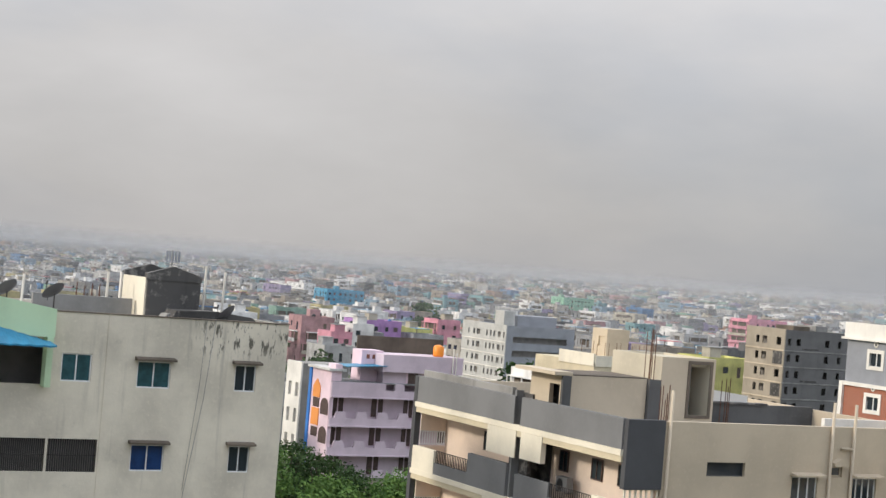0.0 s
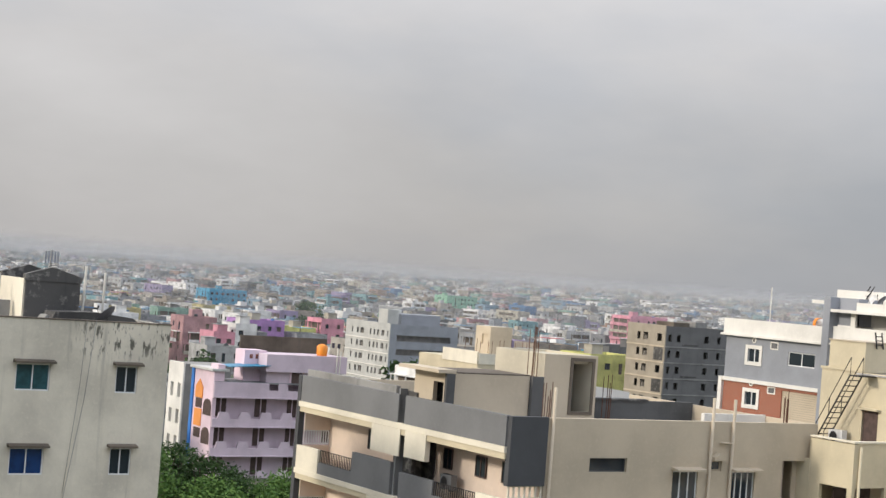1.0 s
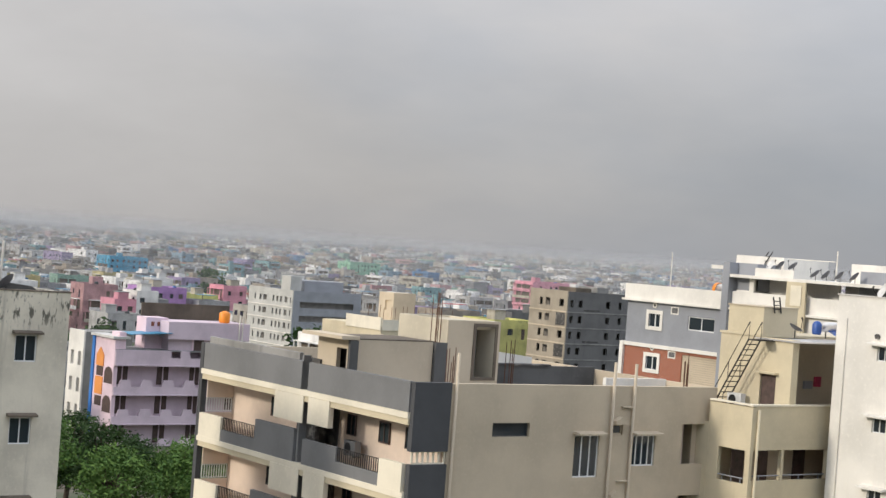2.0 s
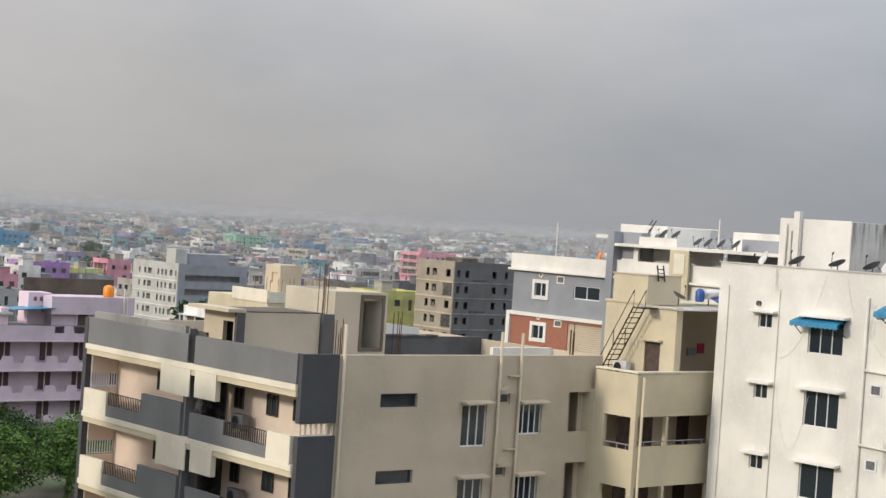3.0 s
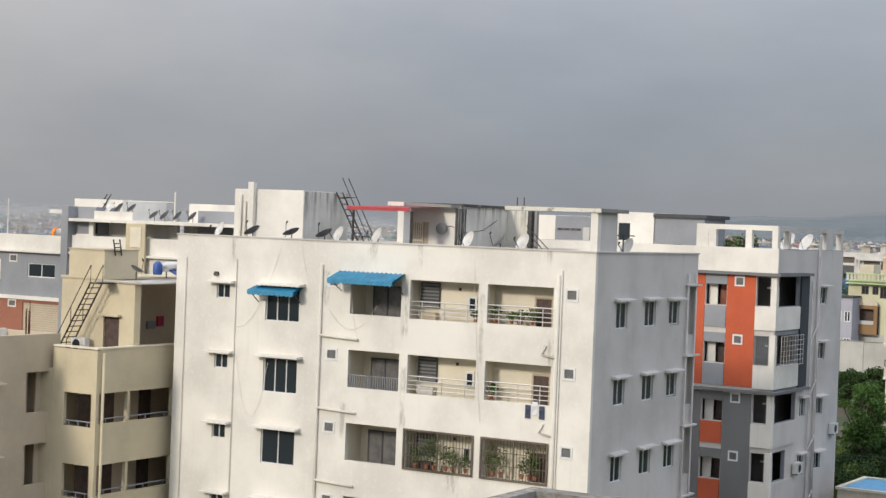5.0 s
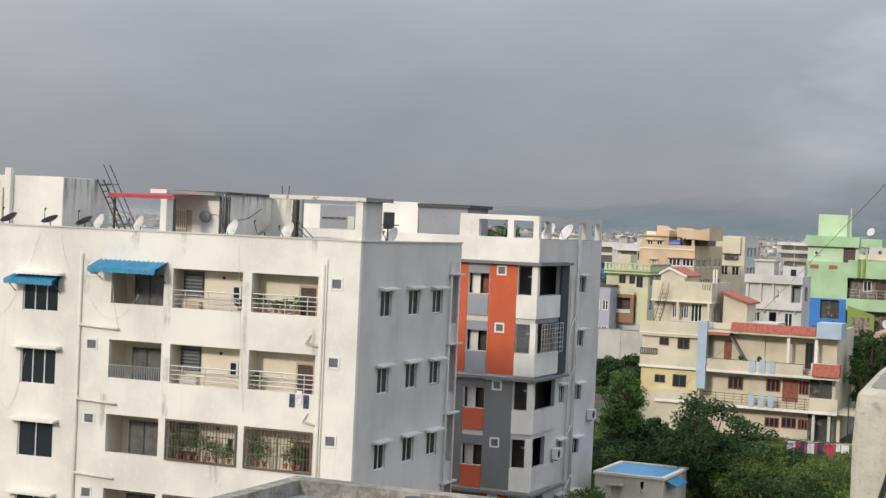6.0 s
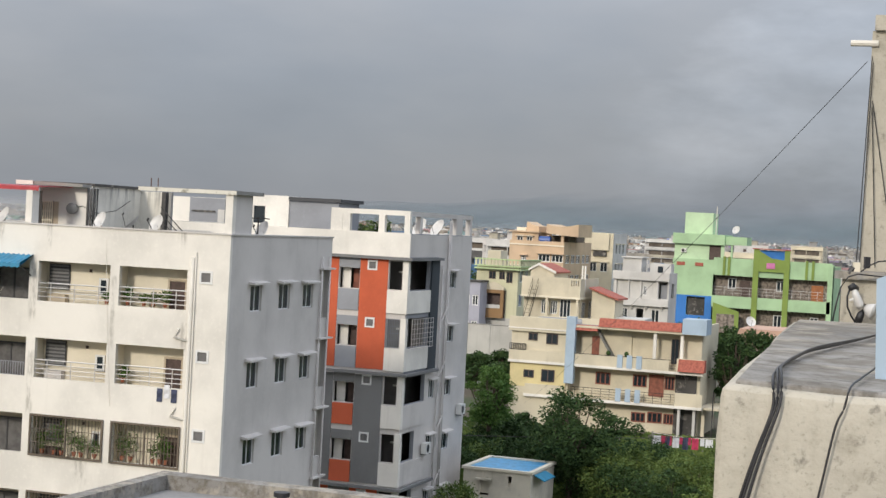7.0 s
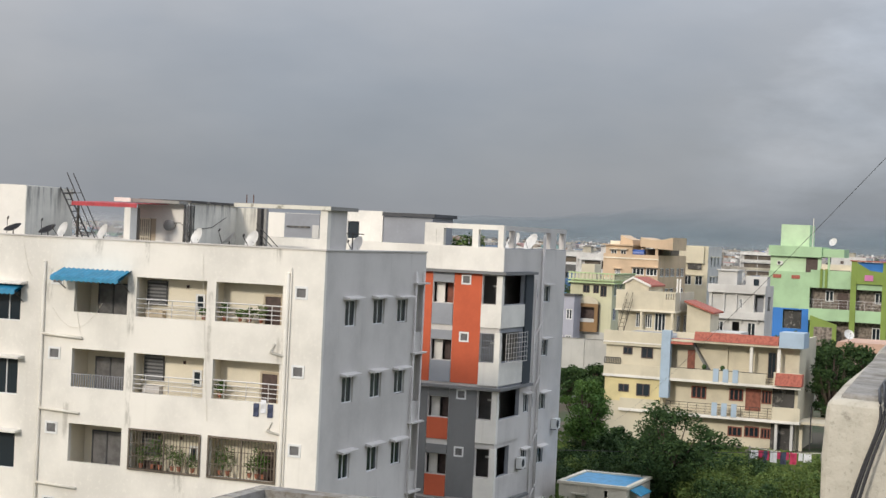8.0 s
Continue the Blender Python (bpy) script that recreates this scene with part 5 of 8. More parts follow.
part("inner_wall", Geo().box(0.9, 11.5, -23, 1.8, -4, 11.8), DARKIN, H2)
for z in (0, -3.0):
    g = Geo().wall(XF(-0.06), -1.45, 0.18, 9.85 + z, 11.26 + z, 0.058, [(-1.2, -0.07, 10.1 + z, 11.0 + z)])
    part("window_surround", g, WHITE, H2)
    window(H2, XF(0), -1.27, 0.0, 10.03 + z, 11.08 + z, 2, fw=0.09)
    part("round_vent", Geo().tube([(-0.06, -0.62, 11.6 + z), (0.0, -0.62, 11.6 + z)], 0.2, 14), WHITE, H2)
    # black disc for the dark inside of the vent
    part("round_vent_hole", Geo().tube([(-0.07, -0.62, 11.6 + z), (-0.062, -0.62, 11.6 + z)], 0.1, 12), BLACK, H2)
vent(H2, XF(0), -2.95, -2.2, 11.1, 11.63, WHITE)
vent(H2, XF(0), -2.95, -2.2, 8.05, 8.55, WHITE)
window(H2, XF(0), -6.4, -3.9, 10.14, 11.09, 2, fw=0.07)
for i in range(16):
    part("shutter_slat", Geo().box(0.08, 0.12, -6.9, -3.55, 6.0 + i * 0.15, 6.13 + i * 0.15), BEIGE, H2)
part("tall_fin", Geo().box(-0.5, 0.3, -7.9, -7.31, -4, 15.0), HOUSEGREY, H2, "grey vertical fin")
part("fin_head", Geo().box(0.302, 3.0, -9.6, -7.31, 13.2, 15.0), HOUSEGREY, H2)
part("white_wall", Geo().box(-0.1, 0.15, -24, -7.91, 9.0, 13.1), WHITE, H2)
part("white_ledge", Geo().box(-0.4, -0.102, -24, -7.91, 11.85, 12.0), WHITE, H2)
part("tank_box", Geo().box(2.5, 7, -9.9, -5.6, 13.0, 15.55), WHITE, H2)
part("slab", Geo().box(-0.5, 6, -26, -7.95, 14.02, 14.22), WHITE, H2)
part("slab", Geo().box(2.2, 5.0, -5.5, -3.6, 14.5, 14.75), WHITE, H2)
part("upper_parapet", Geo().box(-0.2, 0.1, -13.2, -9.9, 14.222, 14.75), WHITE, H2)
part("post", Geo().box(0.1, 0.5, -9.6, -9.2, 13.1, 14.02).box(2.4, 2.8, -5.3, -4.9, 12.05, 14.5), WHITE, H2)
part("penthouse_wall", Geo().wall(XF(1.6), -15.5, -8.2, 12.05, 14.02, 0.2, [(-12.9, -11.2, 12.3, 13.95)]), WHITE, H2)
part("penthouse_wall", Geo().wall(XF(2.2), -24, -15.5, 12.05, 14.02, 0.2), FADEDWHITE, H2)
part("dark_door", Geo().fbox(XF(1.72), -12.9, -11.2, 0, 0.03, 12.3, 13.95), GLASS, H2)
part("cream_bay", Geo().box(-0.55, -0.41, -14.6, -13.0, 8.0, 14.018), CREAM, H2)
part("bay_panel", Geo().box(-0.6, -0.552, -14.3, -13.4, 12.5, 13.8), PALECREAM, H2)
part("rear_box", Geo().box(3.5, 9, -21.5, -14.8, 12.05, 15.45), WHITE, H2)
part("rear_box_side", Geo().box(1.8, 3.48, -20.5, -16.95, 12.05, 15.0), HOUSEGREY, H2)
ladder(H2, (2.4, -7.8, 14.6), (2.6, -8.6, 15.9), 0.5, (0.3, 1, 0), rungs=4, hoop=False)
part("aerial", Geo().tube([(2, 1.0 - 0.9, 12.0), (2, 1.0 - 0.9, 15.4)], 0.04), PVC, H2)
part("aerial", Geo().tube([(3, -14.0, 12.05), (3, -14.0, 16.2)], 0.05).tube([(3, -13.9, 15.5), (3, -9.95, 15.5)], 0.03), PVC, H2)
q = thing("solar_water_heater", 86.5, 83.0, 12.05, 90, "grey drum water heater with a red end on a roof", "water heater")
part("drum", Geo().tube([(0, 0, 1.0), (-3.0, 0, 1.0)], 0.42, 16), STEEL, q, smooth=True)
part("end_cap", Geo().tube([(0.0, 0, 1.0), (0.25, 0, 1.0)], 0.46, 16), ORANGEPLASTIC, q)
part("stand", Geo().tube([(-0.4, 0, 0), (-0.4, 0, 0.6)], 0.05).tube([(-2.6, 0, 0), (-2.6, 0, 0.6)], 0.05), IRON, q)
for y, t, m_ in ((-10.2, 10, DISH), (-11.0, 55, DARKDISH), (-12.1, 60, DARKDISH), (-14.0, 60, DARKDISH), (-14.9, 55, DARKDISH), (-16.0, 55, DARKDISH), (-17.2, 55, DARKDISH)):
    dish(83.2 + 1.0, 86.45 + y, 14.22, -105 if m_ is DISH else -165, 30 if m_ is DISH else t - 12, 0.36, m_, 0.3 if y < -13 else 0.7)

# ---------------------------------------------------------------- lilac block with scalloped balconies
B = thing("apartment_building", 77.97, 158.9, 0, 0, "lilac pink block with long balconies and an orange stair panel", "apartment building")
PALEPINK = plaster("pale_pink_wall_paint", (0.78, 0.60, 0.66), 0.1, (0.5, 0.4, 0.42))
part("core", Geo().box(0.4, 20, 1.5, 5.3, -12, 1.4), LILAC, B)
part("roof", Geo().box(0.0, 20, 0.2, 4.6, 1.4, 1.55), ROOFGREY, B)
for k in range(4):
    o = -3.07 * k
    g = Geo().box(0, 20, 0.0, 0.18, 0.0 + o, 0.75 + o)
    u = 0.0
    while u < 20:
        if k > 0 or u > 6.0:
            g.prism([(u + 0.55, 0.75 + o), (u + 2.0, 0.75 + o), (u + 1.8, 1.45 + o), (u + 0.75, 1.45 + o)] if k else [(u, 0.75), (u + 1.2, 0.75), (u + 1.05, 1.5), (u, 1.5)], 0.0, 0.17, "y")
        u += 2.5
    if k == 0:
        g.box(0, 6.4, 0, 0.18, 0.75, 1.5)
    part("balcony_front", g, LILAC, B)
    part("balcony_slab", Geo().box(0, 20, -0.1, 1.5, -0.15 + o, -0.002 + o), LILAC, B)
    for x, w_ in ((0.9, 1.3), (5.6, 1.35), (9.5, 1.1), (14, 1.0)):
        part("door", Geo().fbox(YF(1.42), x, x + w_, 0, 0.07, -2.2 + o, -0.3 + o), WOOD, B)
        part("door_frame", Geo().fbox(YF(1.4), x + w_ * 0.45, x + w_ * 0.55, 0, 0.018, -2.2 + o, -0.3 + o), LILAC, B)
part("top_box", Geo().box(6.2, 15, 0.5, 4, 1.55, 2.75).box(5.8, 15.6, -0.1, 4, 2.75, 4.6), LILAC, B)
part("door", Geo().fbox(YF(0.44), 9.2, 10.4, 0, 0.055, 1.56, 2.74), WOOD, B)
part("door_frame", Geo().fbox(YF(0.44), 8.95, 9.2, 0, 0.058, 1.56, 2.74), PALEPINK, B)
part("stair_front", Geo().box(-0.05, 0.39, 0.2, 5.3, -12, 2.6), PALEPINK, B)
part("stair_roof", Geo().box(-0.4, 1.6, 0.0, 5.4, 2.6, 2.85), FADEDWHITE, B)
part("orange_panel", Geo().prism([(2.5, -0.45), (4.2, -0.45), (4.2, 0.7), (3.35, 1.5), (2.5, 0.7)], -0.15, -0.052, "x"), TANGERINE, B)
part("orange_panel", Geo().box(-0.15, -0.052, 2.5, 4.2, -3.4, -1.6), TANGERINE, B)
for z in (-1.5, -4.6):
    part("shutter", Geo().box(-0.1, -0.052, 2.6, 4.1, z, z + 1.0), WOOD, B)
part("blue_edge", Geo().box(-0.2, -0.052, 4.75, 5.3, -12, 2.58), BLUE, B)
for k in range(3):
    # dark brown slab on the wall stands in for the shaded arch
    part("arched_opening", Geo().prism([(0.35, -2.1 - 3 * k), (2.2, -2.1 - 3 * k), (2.2, -0.95 - 3 * k), (1.85, -0.5 - 3 * k), (1.3, -0.35 - 3 * k), (0.7, -0.5 - 3 * k), (0.35, -0.95 - 3 * k)], -0.1, -0.052, "x"), WOOD, B)
part("pink_shed", Geo().box(4.2, 6.8, 2.0, 4.2, 1.55, 4.85), PALEPINK, B)
for x in (4.8, 5.5, 6.2):
    part("shed_window", Geo().fbox(YF(1.96), x, x + 0.35, 0, 0.038, 3.95, 4.4), REDWOOD, B)
part("blue_sheet", Geo().prism([(1.5, 3.1), (6.2, 3.35), (6.2, 3.42), (1.5, 3.17)], -0.3, 3.0, "y"), BLUESHEET, B)
part("terrace_wall", Geo().box(0.4, 1.2, 0.3, 2.0, 1.55, 3.3), PALEPINK, B)
part("dark_back_wall", Geo().box(5.6, 16.4, 6, 6.2, -12, 6.2), DIRTSHADE, B)
part("tank", Geo().lathe((13.0, 1.0, 4.6), [(0.55, 0), (0.6, 0.25), (0.6, 1.0), (0.42, 1.2), (0.1, 1.3)], 16), ORANGEPLASTIC, B, "orange plastic water tank", smooth=True)
part("mast", Geo().tube([(14.2, -0.3, 2), (14.2, -0.3, 5.6)], 0.07).tube([(14.6, -0.3, 2), (14.6, -0.3, 5.2)], 0.07), PVC, B)
q = thing("house", 82.6, 176.6, 0, 0, "narrow white house with a bare grey side wall", "house")
part("wall", Geo().wall(XF(0), 0, 4.0, -14, 2.1, 0.2, [(a, a + 0.8, -1.9 - 3 * k, -0.3 - 3 * k) for k in range(4) for a in (0.5, 2.4)]), WHITE, q)
part("wall", Geo().box(0.2, 6, 0, 4.0, -14, 2.0), RAW, q)

# ---------------------------------------------------------------- the same simple house, in many sizes
PAINTS = [plaster("house_paint", tuple(0.82 * q_ + 0.18 * sum(c) / 3 for q_ in c), 0.4, tuple(q_ * 0.3 for q_ in c), blotch=0.25) for c in (
    (0.43, 0.42, 0.40), (0.30, 0.30, 0.30), (0.48, 0.43, 0.32), (0.34, 0.28, 0.21), (0.20, 0.20, 0.21), (0.46, 0.24, 0.24), (0.19, 0.31, 0.40), (0.29, 0.22, 0.38),
    (0.20, 0.36, 0.27), (0.46, 0.39, 0.16), (0.16, 0.33, 0.35), (0.34, 0.18, 0.10), (0.78, 0.76, 0.72), (0.13, 0.125, 0.12), (0.05, 0.17, 0.36), (0.40, 0.36, 0.30))]
NP = len(PAINTS)
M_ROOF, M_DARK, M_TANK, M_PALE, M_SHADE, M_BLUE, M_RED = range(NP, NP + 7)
CITY = PAINTS + [ROOFGREY, GLASS, BLACK, FRAME, DIRTSHADE, BLUESHEET, REDSHEET]


def house_faces(g, x, y, z0, w, d, storeys, paint, rng, detail=2, head=True):
    """Walls, parapet, roof deck, openings and roof boxes of one flat-roofed house, into one mesh."""
    k0 = len(g.v)
    h = storeys * 3.0
    z1 = z0 + h
    g.box(x, x + w, y, y + d, z0 - 4, z1, paint)
    if detail >= 1:
        t = 0.18
        g.box(x, x + w, y, y + t, z1, z1 + 0.9, paint).box(x, x + w, y + d - t, y + d, z1, z1 + 0.9, paint)
        g.box(x, x + t, y + t, y + d - t, z1, z1 + 0.9, paint).box(x + w - t, x + w, y + t, y + d - t, z1, z1 + 0.9, paint)
        g.add([(x + t, y + t, z1 + 0.02), (x + w - t, y + t, z1 + 0.02), (x + w - t, y + d - t, z1 + 0.02), (x + t, y + d - t, z1 + 0.02)], [(0, 1, 2, 3)], M_ROOF)
    else:
        g.add([(x, y, z1 + 0.02), (x + w, y, z1 + 0.02), (x + w, y + d, z1 + 0.02), (x, y + d, z1 + 0.02)], [(0, 1, 2, 3)], M_ROOF)
    if head and rng.random() < 0.75:
        a, b = x + rng.uniform(0.3, max(0.4, w - 3.6)), y + rng.uniform(0.3, max(0.4, d - 3.6))
        g.box(a, a + rng.uniform(2.2, 3.2), b, b + rng.uniform(2.2, 3.4), z1, z1 + rng.uniform(2.2, 2.8), rng.choice((paint, paint, 0, 2, 12)))
        if detail >= 1 and rng.random() < 0.6:
            a, b = x + rng.uniform(1, w - 1), y + rng.uniform(1, d - 1)
            g.lathe((a, b, z1 + 0.3), [(0.55, 0), (0.6, 0.9), (0.3, 1.2)], 8, rng.choice((M_TANK, M_PALE, M_TANK)))
    for k in range(storeys):
        zb = z0 + 3 * k
        for face, run in ((0, d), (1, w)):
            def slab(u0, u1, out, back, lo, hi, m):
                if face == 0:
                    g.box(x - out, x + back, y + u0, y + u1, zb + lo, zb + hi, m)
                else:
                    g.box(x + u0, x + u1, y - out, y + back, zb + lo, zb + hi, m)
            style = rng.random()
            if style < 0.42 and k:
                # flat dark sheet for the balcony's shade, its front wall and a slab above
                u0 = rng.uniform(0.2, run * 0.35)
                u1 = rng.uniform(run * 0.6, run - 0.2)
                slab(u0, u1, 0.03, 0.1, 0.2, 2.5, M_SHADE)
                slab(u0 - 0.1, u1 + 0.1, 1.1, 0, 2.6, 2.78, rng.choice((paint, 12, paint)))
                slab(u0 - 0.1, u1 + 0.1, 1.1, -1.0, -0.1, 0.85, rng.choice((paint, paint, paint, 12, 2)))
                if detail:
                    for u in (u0, (u0 + u1) / 2, u1 - 0.25):
                        slab(u, u + 0.25, 1.1, -0.9, 0.85, 2.6, paint)
                continue
            n = max(1, int(run / 3.4))
            for i in range(n):
                if rng.random() < 0.35:
                    continue
                u = (i + 0.5) * run / n + rng.uniform(-0.6, 0.6)
                ww, lo = rng.choice(((0.4, 1.0), (0.6, 0.9), (0.45, 0.1), (0.85, 0.9)))
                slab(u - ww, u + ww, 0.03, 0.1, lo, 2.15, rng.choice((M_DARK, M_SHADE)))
                if detail >= 2:
                    slab(u - ww - 0.15, u + ww + 0.15, 0.5, 0, 2.2, 2.3, paint)
    if rng.random() < 0.3:
        a, b = x + rng.uniform(0, w * 0.5), y + rng.uniform(0, d * 0.5)
        g.box(a, a + w * 0.45, b, b + d * 0.45, z1 + 2.3, z1 + 2.4, rng.choice((M_BLUE, M_BLUE, M_RED, M_ROOF, 12)))
        g.box(a + 0.2, a + 0.4, b + 0.2, b + 0.4, z1, z1 + 2.3, M_SHADE)
    turn = rng.uniform(-0.22, 0.22)
    co, si, mx, my = math.cos(turn), math.sin(turn), x + w / 2, y + d / 2
    g.v[k0:] = [(mx + co * (p[0] - mx) - si * (p[1] - my), my + si * (p[0] - mx) + co * (p[1] - my), p[2]) for p in g.v[k0:]]


def city_house(x, y, z0, w, d, storeys, paint, rng, label="", pmat=None):
    """A house of its own: walls, roof, parapet, roof room, tank, each window a part."""
    o = thing("house", x, y, z0, 0, label, "house", "flat roofed town houses")
    mat, h, t = pmat or PAINTS[paint], storeys * 3.0, 0.18
    part("wall", Geo().box(0, w, 0, d, -4, h), mat, o)
    part("parapet", Geo().wall(lambda u_, d_, z_: (u_, z_, h + d_), 0, w, 0, d, 0.9, [(t, w - t, t, d - t)]), mat, o)
    part("roof", Geo().box(t, w - t, t, d - t, h, h + 0.04), ROOFGREY, o)
    a, b = rng.uniform(0.4, max(0.5, w - 3.5)), rng.uniform(0.4, max(0.5, d - 3.5))
    part("roof_room", Geo().box(a, a + 2.8, b, b + 2.6, h + 0.04, h + 2.6), rng.choice((mat, mat, PAINTS[0], PAINTS[2])), o)
    part("roof_room_slab", Geo().box(a - 0.3, a + 3.1, b - 0.3, b + 2.9, h + 2.602, h + 2.72), ROOFGREY, o)
    if rng.random() < 0.7:
        part("water_tank", Geo().lathe((rng.uniform(1, w - 1), rng.uniform(1, d - 1), h + 0.04), [(0.5, 0), (0.58, 0.2), (0.58, 1.0), (0.3, 1.25), (0.1, 1.3)], 12), rng.choice((BLACK, BLACK, PLASTIC, NAVY)), o, smooth=True)
    for k in range(storeys):
        zb = 3.0 * k
        bal = k and rng.random() < 0.6
        if bal:
            part("balcony", Geo().box(-1.0, -0.002, 0.4, d - 0.4, zb - 0.15, zb).box(-1.0, -0.88, 0.4, d - 0.4, zb, zb + 0.9), rng.choice((mat, mat, PAINTS[12], PAINTS[2])), o)
            # flat dark sheet on the wall paints the shade of a recess
            part("balcony_shade", Geo().box(-0.04, -0.002, d * 0.12, d * 0.88, zb + 0.05, zb + 2.5), DIRTSHADE, o)
            part("balcony_roof", Geo().box(-1.0, -0.002, 0.3, d - 0.3, zb + 2.6, zb + 2.75), mat, o)
            for u in (0.5, d / 2, d - 0.7):
                part("balcony_post", Geo().box(-0.98, -0.8, u, u + 0.2, zb + 0.9, zb + 2.6), mat, o)
        for face, run in ((0, d), (1, w)):
            fr = XF(0) if face == 0 else YF(0)
            n = max(1, int(run / 2.8))
            for i in range(0 if bal and face == 0 else n):
                if rng.random() < 0.25:
                    continue
                u = (i + 0.5) * run / n + rng.uniform(-0.25, 0.25)
                ww, lo = rng.choice(((0.5, 0.9), (0.65, 0.9), (0.42, 0.05)))
                part("window", Geo().fbox(fr, u - ww, u + ww, -0.03, 0.05, zb + lo, zb + 2.15), GLASS if rng.random() < 0.7 else WOOD, o)
                part("sunshade", Geo().fbox(fr, u - ww - 0.15, u + ww + 0.15, -0.45, -0.002, zb + 2.2, zb + 2.29), mat, o)
    return o


COLOURS = ("pale grey", "grey", "cream", "tan", "dark grey", "pink", "pale blue", "lilac", "mint green", "yellow", "teal", "brown", "white", "bare concrete", "deep blue", "sand")
# houses that stand out in the middle distance: x, y, base, width, depth, storeys, paint
MARKED = [(216, 425, -12.5, 13, 11, 3, 7), (187, 384, -11.3, 6, 8, 2, 5), (193, 384, -12, 6, 8, 3, 12), (235, 437, -14.5, 11, 9, 3, 9), (255, 450, -12, 8, 9, 3, 5), (220, 366, -13, 9, 8, 4, 12),
          (125, 190, -8.5, 12, 9, 3, 12), (448, 535, -10, 20, 12, 4, 5), (210, 262, -9, 12, 10, 3, 9), (389, 808, -16, 22, 16, 4, 14), (664, 995, -17, 26, 16, 5, 8), (240, 300, -12, 14, 12, 3, 6),
          (262, 320, -13, 14, 12, 4, 13), (300, 330, -13, 12, 10, 4, 11), (322, 352, -14, 12, 10, 4, 5), (285, 345, -14, 13, 10, 3, 7)]
rng = random.Random(11)
VIVID = [plaster("bright_house_paint", c, 0.3, tuple(q_ * 0.4 for q_ in c), blotch=0.2) for c in ((0.40, 0.22, 0.46), (0.66, 0.30, 0.36), (0.62, 0.60, 0.20), (0.06, 0.30, 0.46), (0.26, 0.50, 0.34), (0.76, 0.74, 0.70))]
VIVID_OF = {7: 0, 5: 1, 9: 2, 14: 3, 6: 3, 8: 4, 12: 5}
taken = [(-20, 60, -30, 80), (20, 75, 40, 80), (55, 130, 20, 66), (80, 116, 60, 92), (74, 100, 155, 172), (80, 90, 174, 182), (36, 112, 78, 158), (100, 124, 150, 172), (205, 232, 238, 262), (200, 232, 326, 356), (140, 172, 20, 48),
         (240, 262, 18, 75), (165, 240, 4, 66), (90, 165, 5, 62)]
for x, y, z0, w, d, n, p_ in MARKED:
    city_house(x, y, z0, w, d, n, p_, rng, f"{COLOURS[p_]} painted flat roofed town house with small dark windows", VIVID[VIVID_OF[p_]] if p_ in VIVID_OF else None)
    taken.append((x - 1, x + w + 1, y - 1, y + d + 1))


def free(x, y, w, d):
    return all(x + w < a or x > b or y + d < c_ or y > e for a, b, c_, e in taken)


WEIGHTS = (14, 13, 9, 9, 11, 4, 6, 3, 4, 2, 6, 3, 13, 9, 3, 9)
near_n = 0
mid, far, haze = Geo(), Geo(), Geo()
for lo, hi, step, detail in ((118, 430, 13.5, 3), (430, 1000, 14.5, 2), (1000, 2000, 25, 1), (2000, 4400, 48, 0)):
    n = int(hi / step) + 1
    for i in range(-n // 3, n + 1):
        for j in range(-n // 4, n + 1):
            x, y = i * step + rng.uniform(-1.5, 1.5), j * step + rng.uniform(-1.5, 1.5)
            r = math.hypot(x, y)
            if not lo < r < hi:
                continue
            az = math.degrees(math.atan2(x, y)) - 29.5
            if not -17 < az < 59:
                continue
            right = smooth(30, 42, az)
            if rng.random() > (0.86 if az < 34 else 0.62 if r < 430 else 0.5):
                continue
            if i % 5 == 0 and r < 1000:
                continue
            w, d = step * rng.uniform(0.6, 0.88), step * rng.uniform(0.6, 0.9)
            if not free(x, y, w, d):
                continue
            z0 = ground_z(x + w / 2, y + d / 2)
            storeys = rng.choice((1, 2, 2, 2, 3, 3, 3, 4)) if r < 1000 else rng.choice((2, 2, 3, 3, 4, 5))
            if r < 400 and az < 30:
                while storeys and z0 + 3 * storeys + 2.8 > 14.6 - 0.068 * r:
                    storeys -= 1
                if not storeys:
                    continue
            if az > 38 and r < 240:
                storeys = min(storeys, 2)
            p_ = rng.choices(range(NP), WEIGHTS)[0]
            if detail == 3 and near_n < 110:
                near_n += 1
                city_house(x, y, z0, w, d, storeys, p_, rng, f"{COLOURS[p_]} flat roofed town house with small dark windows")
            elif detail >= 2:
                house_faces(mid, x, y, z0, w, d, storeys, p_, rng, 2)
            elif detail == 1:
                ww = w * 0.5
                house_faces(far, x, y, z0, ww * 0.95, d, storeys, p_, rng, 1)
                house_faces(far, x + ww, y + rng.uniform(-3, 3), z0, ww * 0.95, d * 0.8, max(1, storeys - 1), rng.choices(range(NP), WEIGHTS)[0], rng, 1)
            else:
                for s_ in range(3):
                    house_faces(haze, x + s_ * w / 3, y + rng.uniform(-9, 9), z0, w / 3 * 0.9, d * 0.6, rng.choice((2, 3, 3, 4, 5)), rng.choices(range(NP), WEIGHTS)[0], rng, 0)
single("town_houses", mid, CITY, Matrix(), "dense quarter of small painted flat roofed houses", "houses", kind="stuff")
single("town_houses", far, CITY, Matrix(), "distant pale houses packed over the valley", "houses", kind="stuff")
single("town_houses", haze, CITY, Matrix(), "far off houses in haze towards the horizon", "houses", kind="stuff")

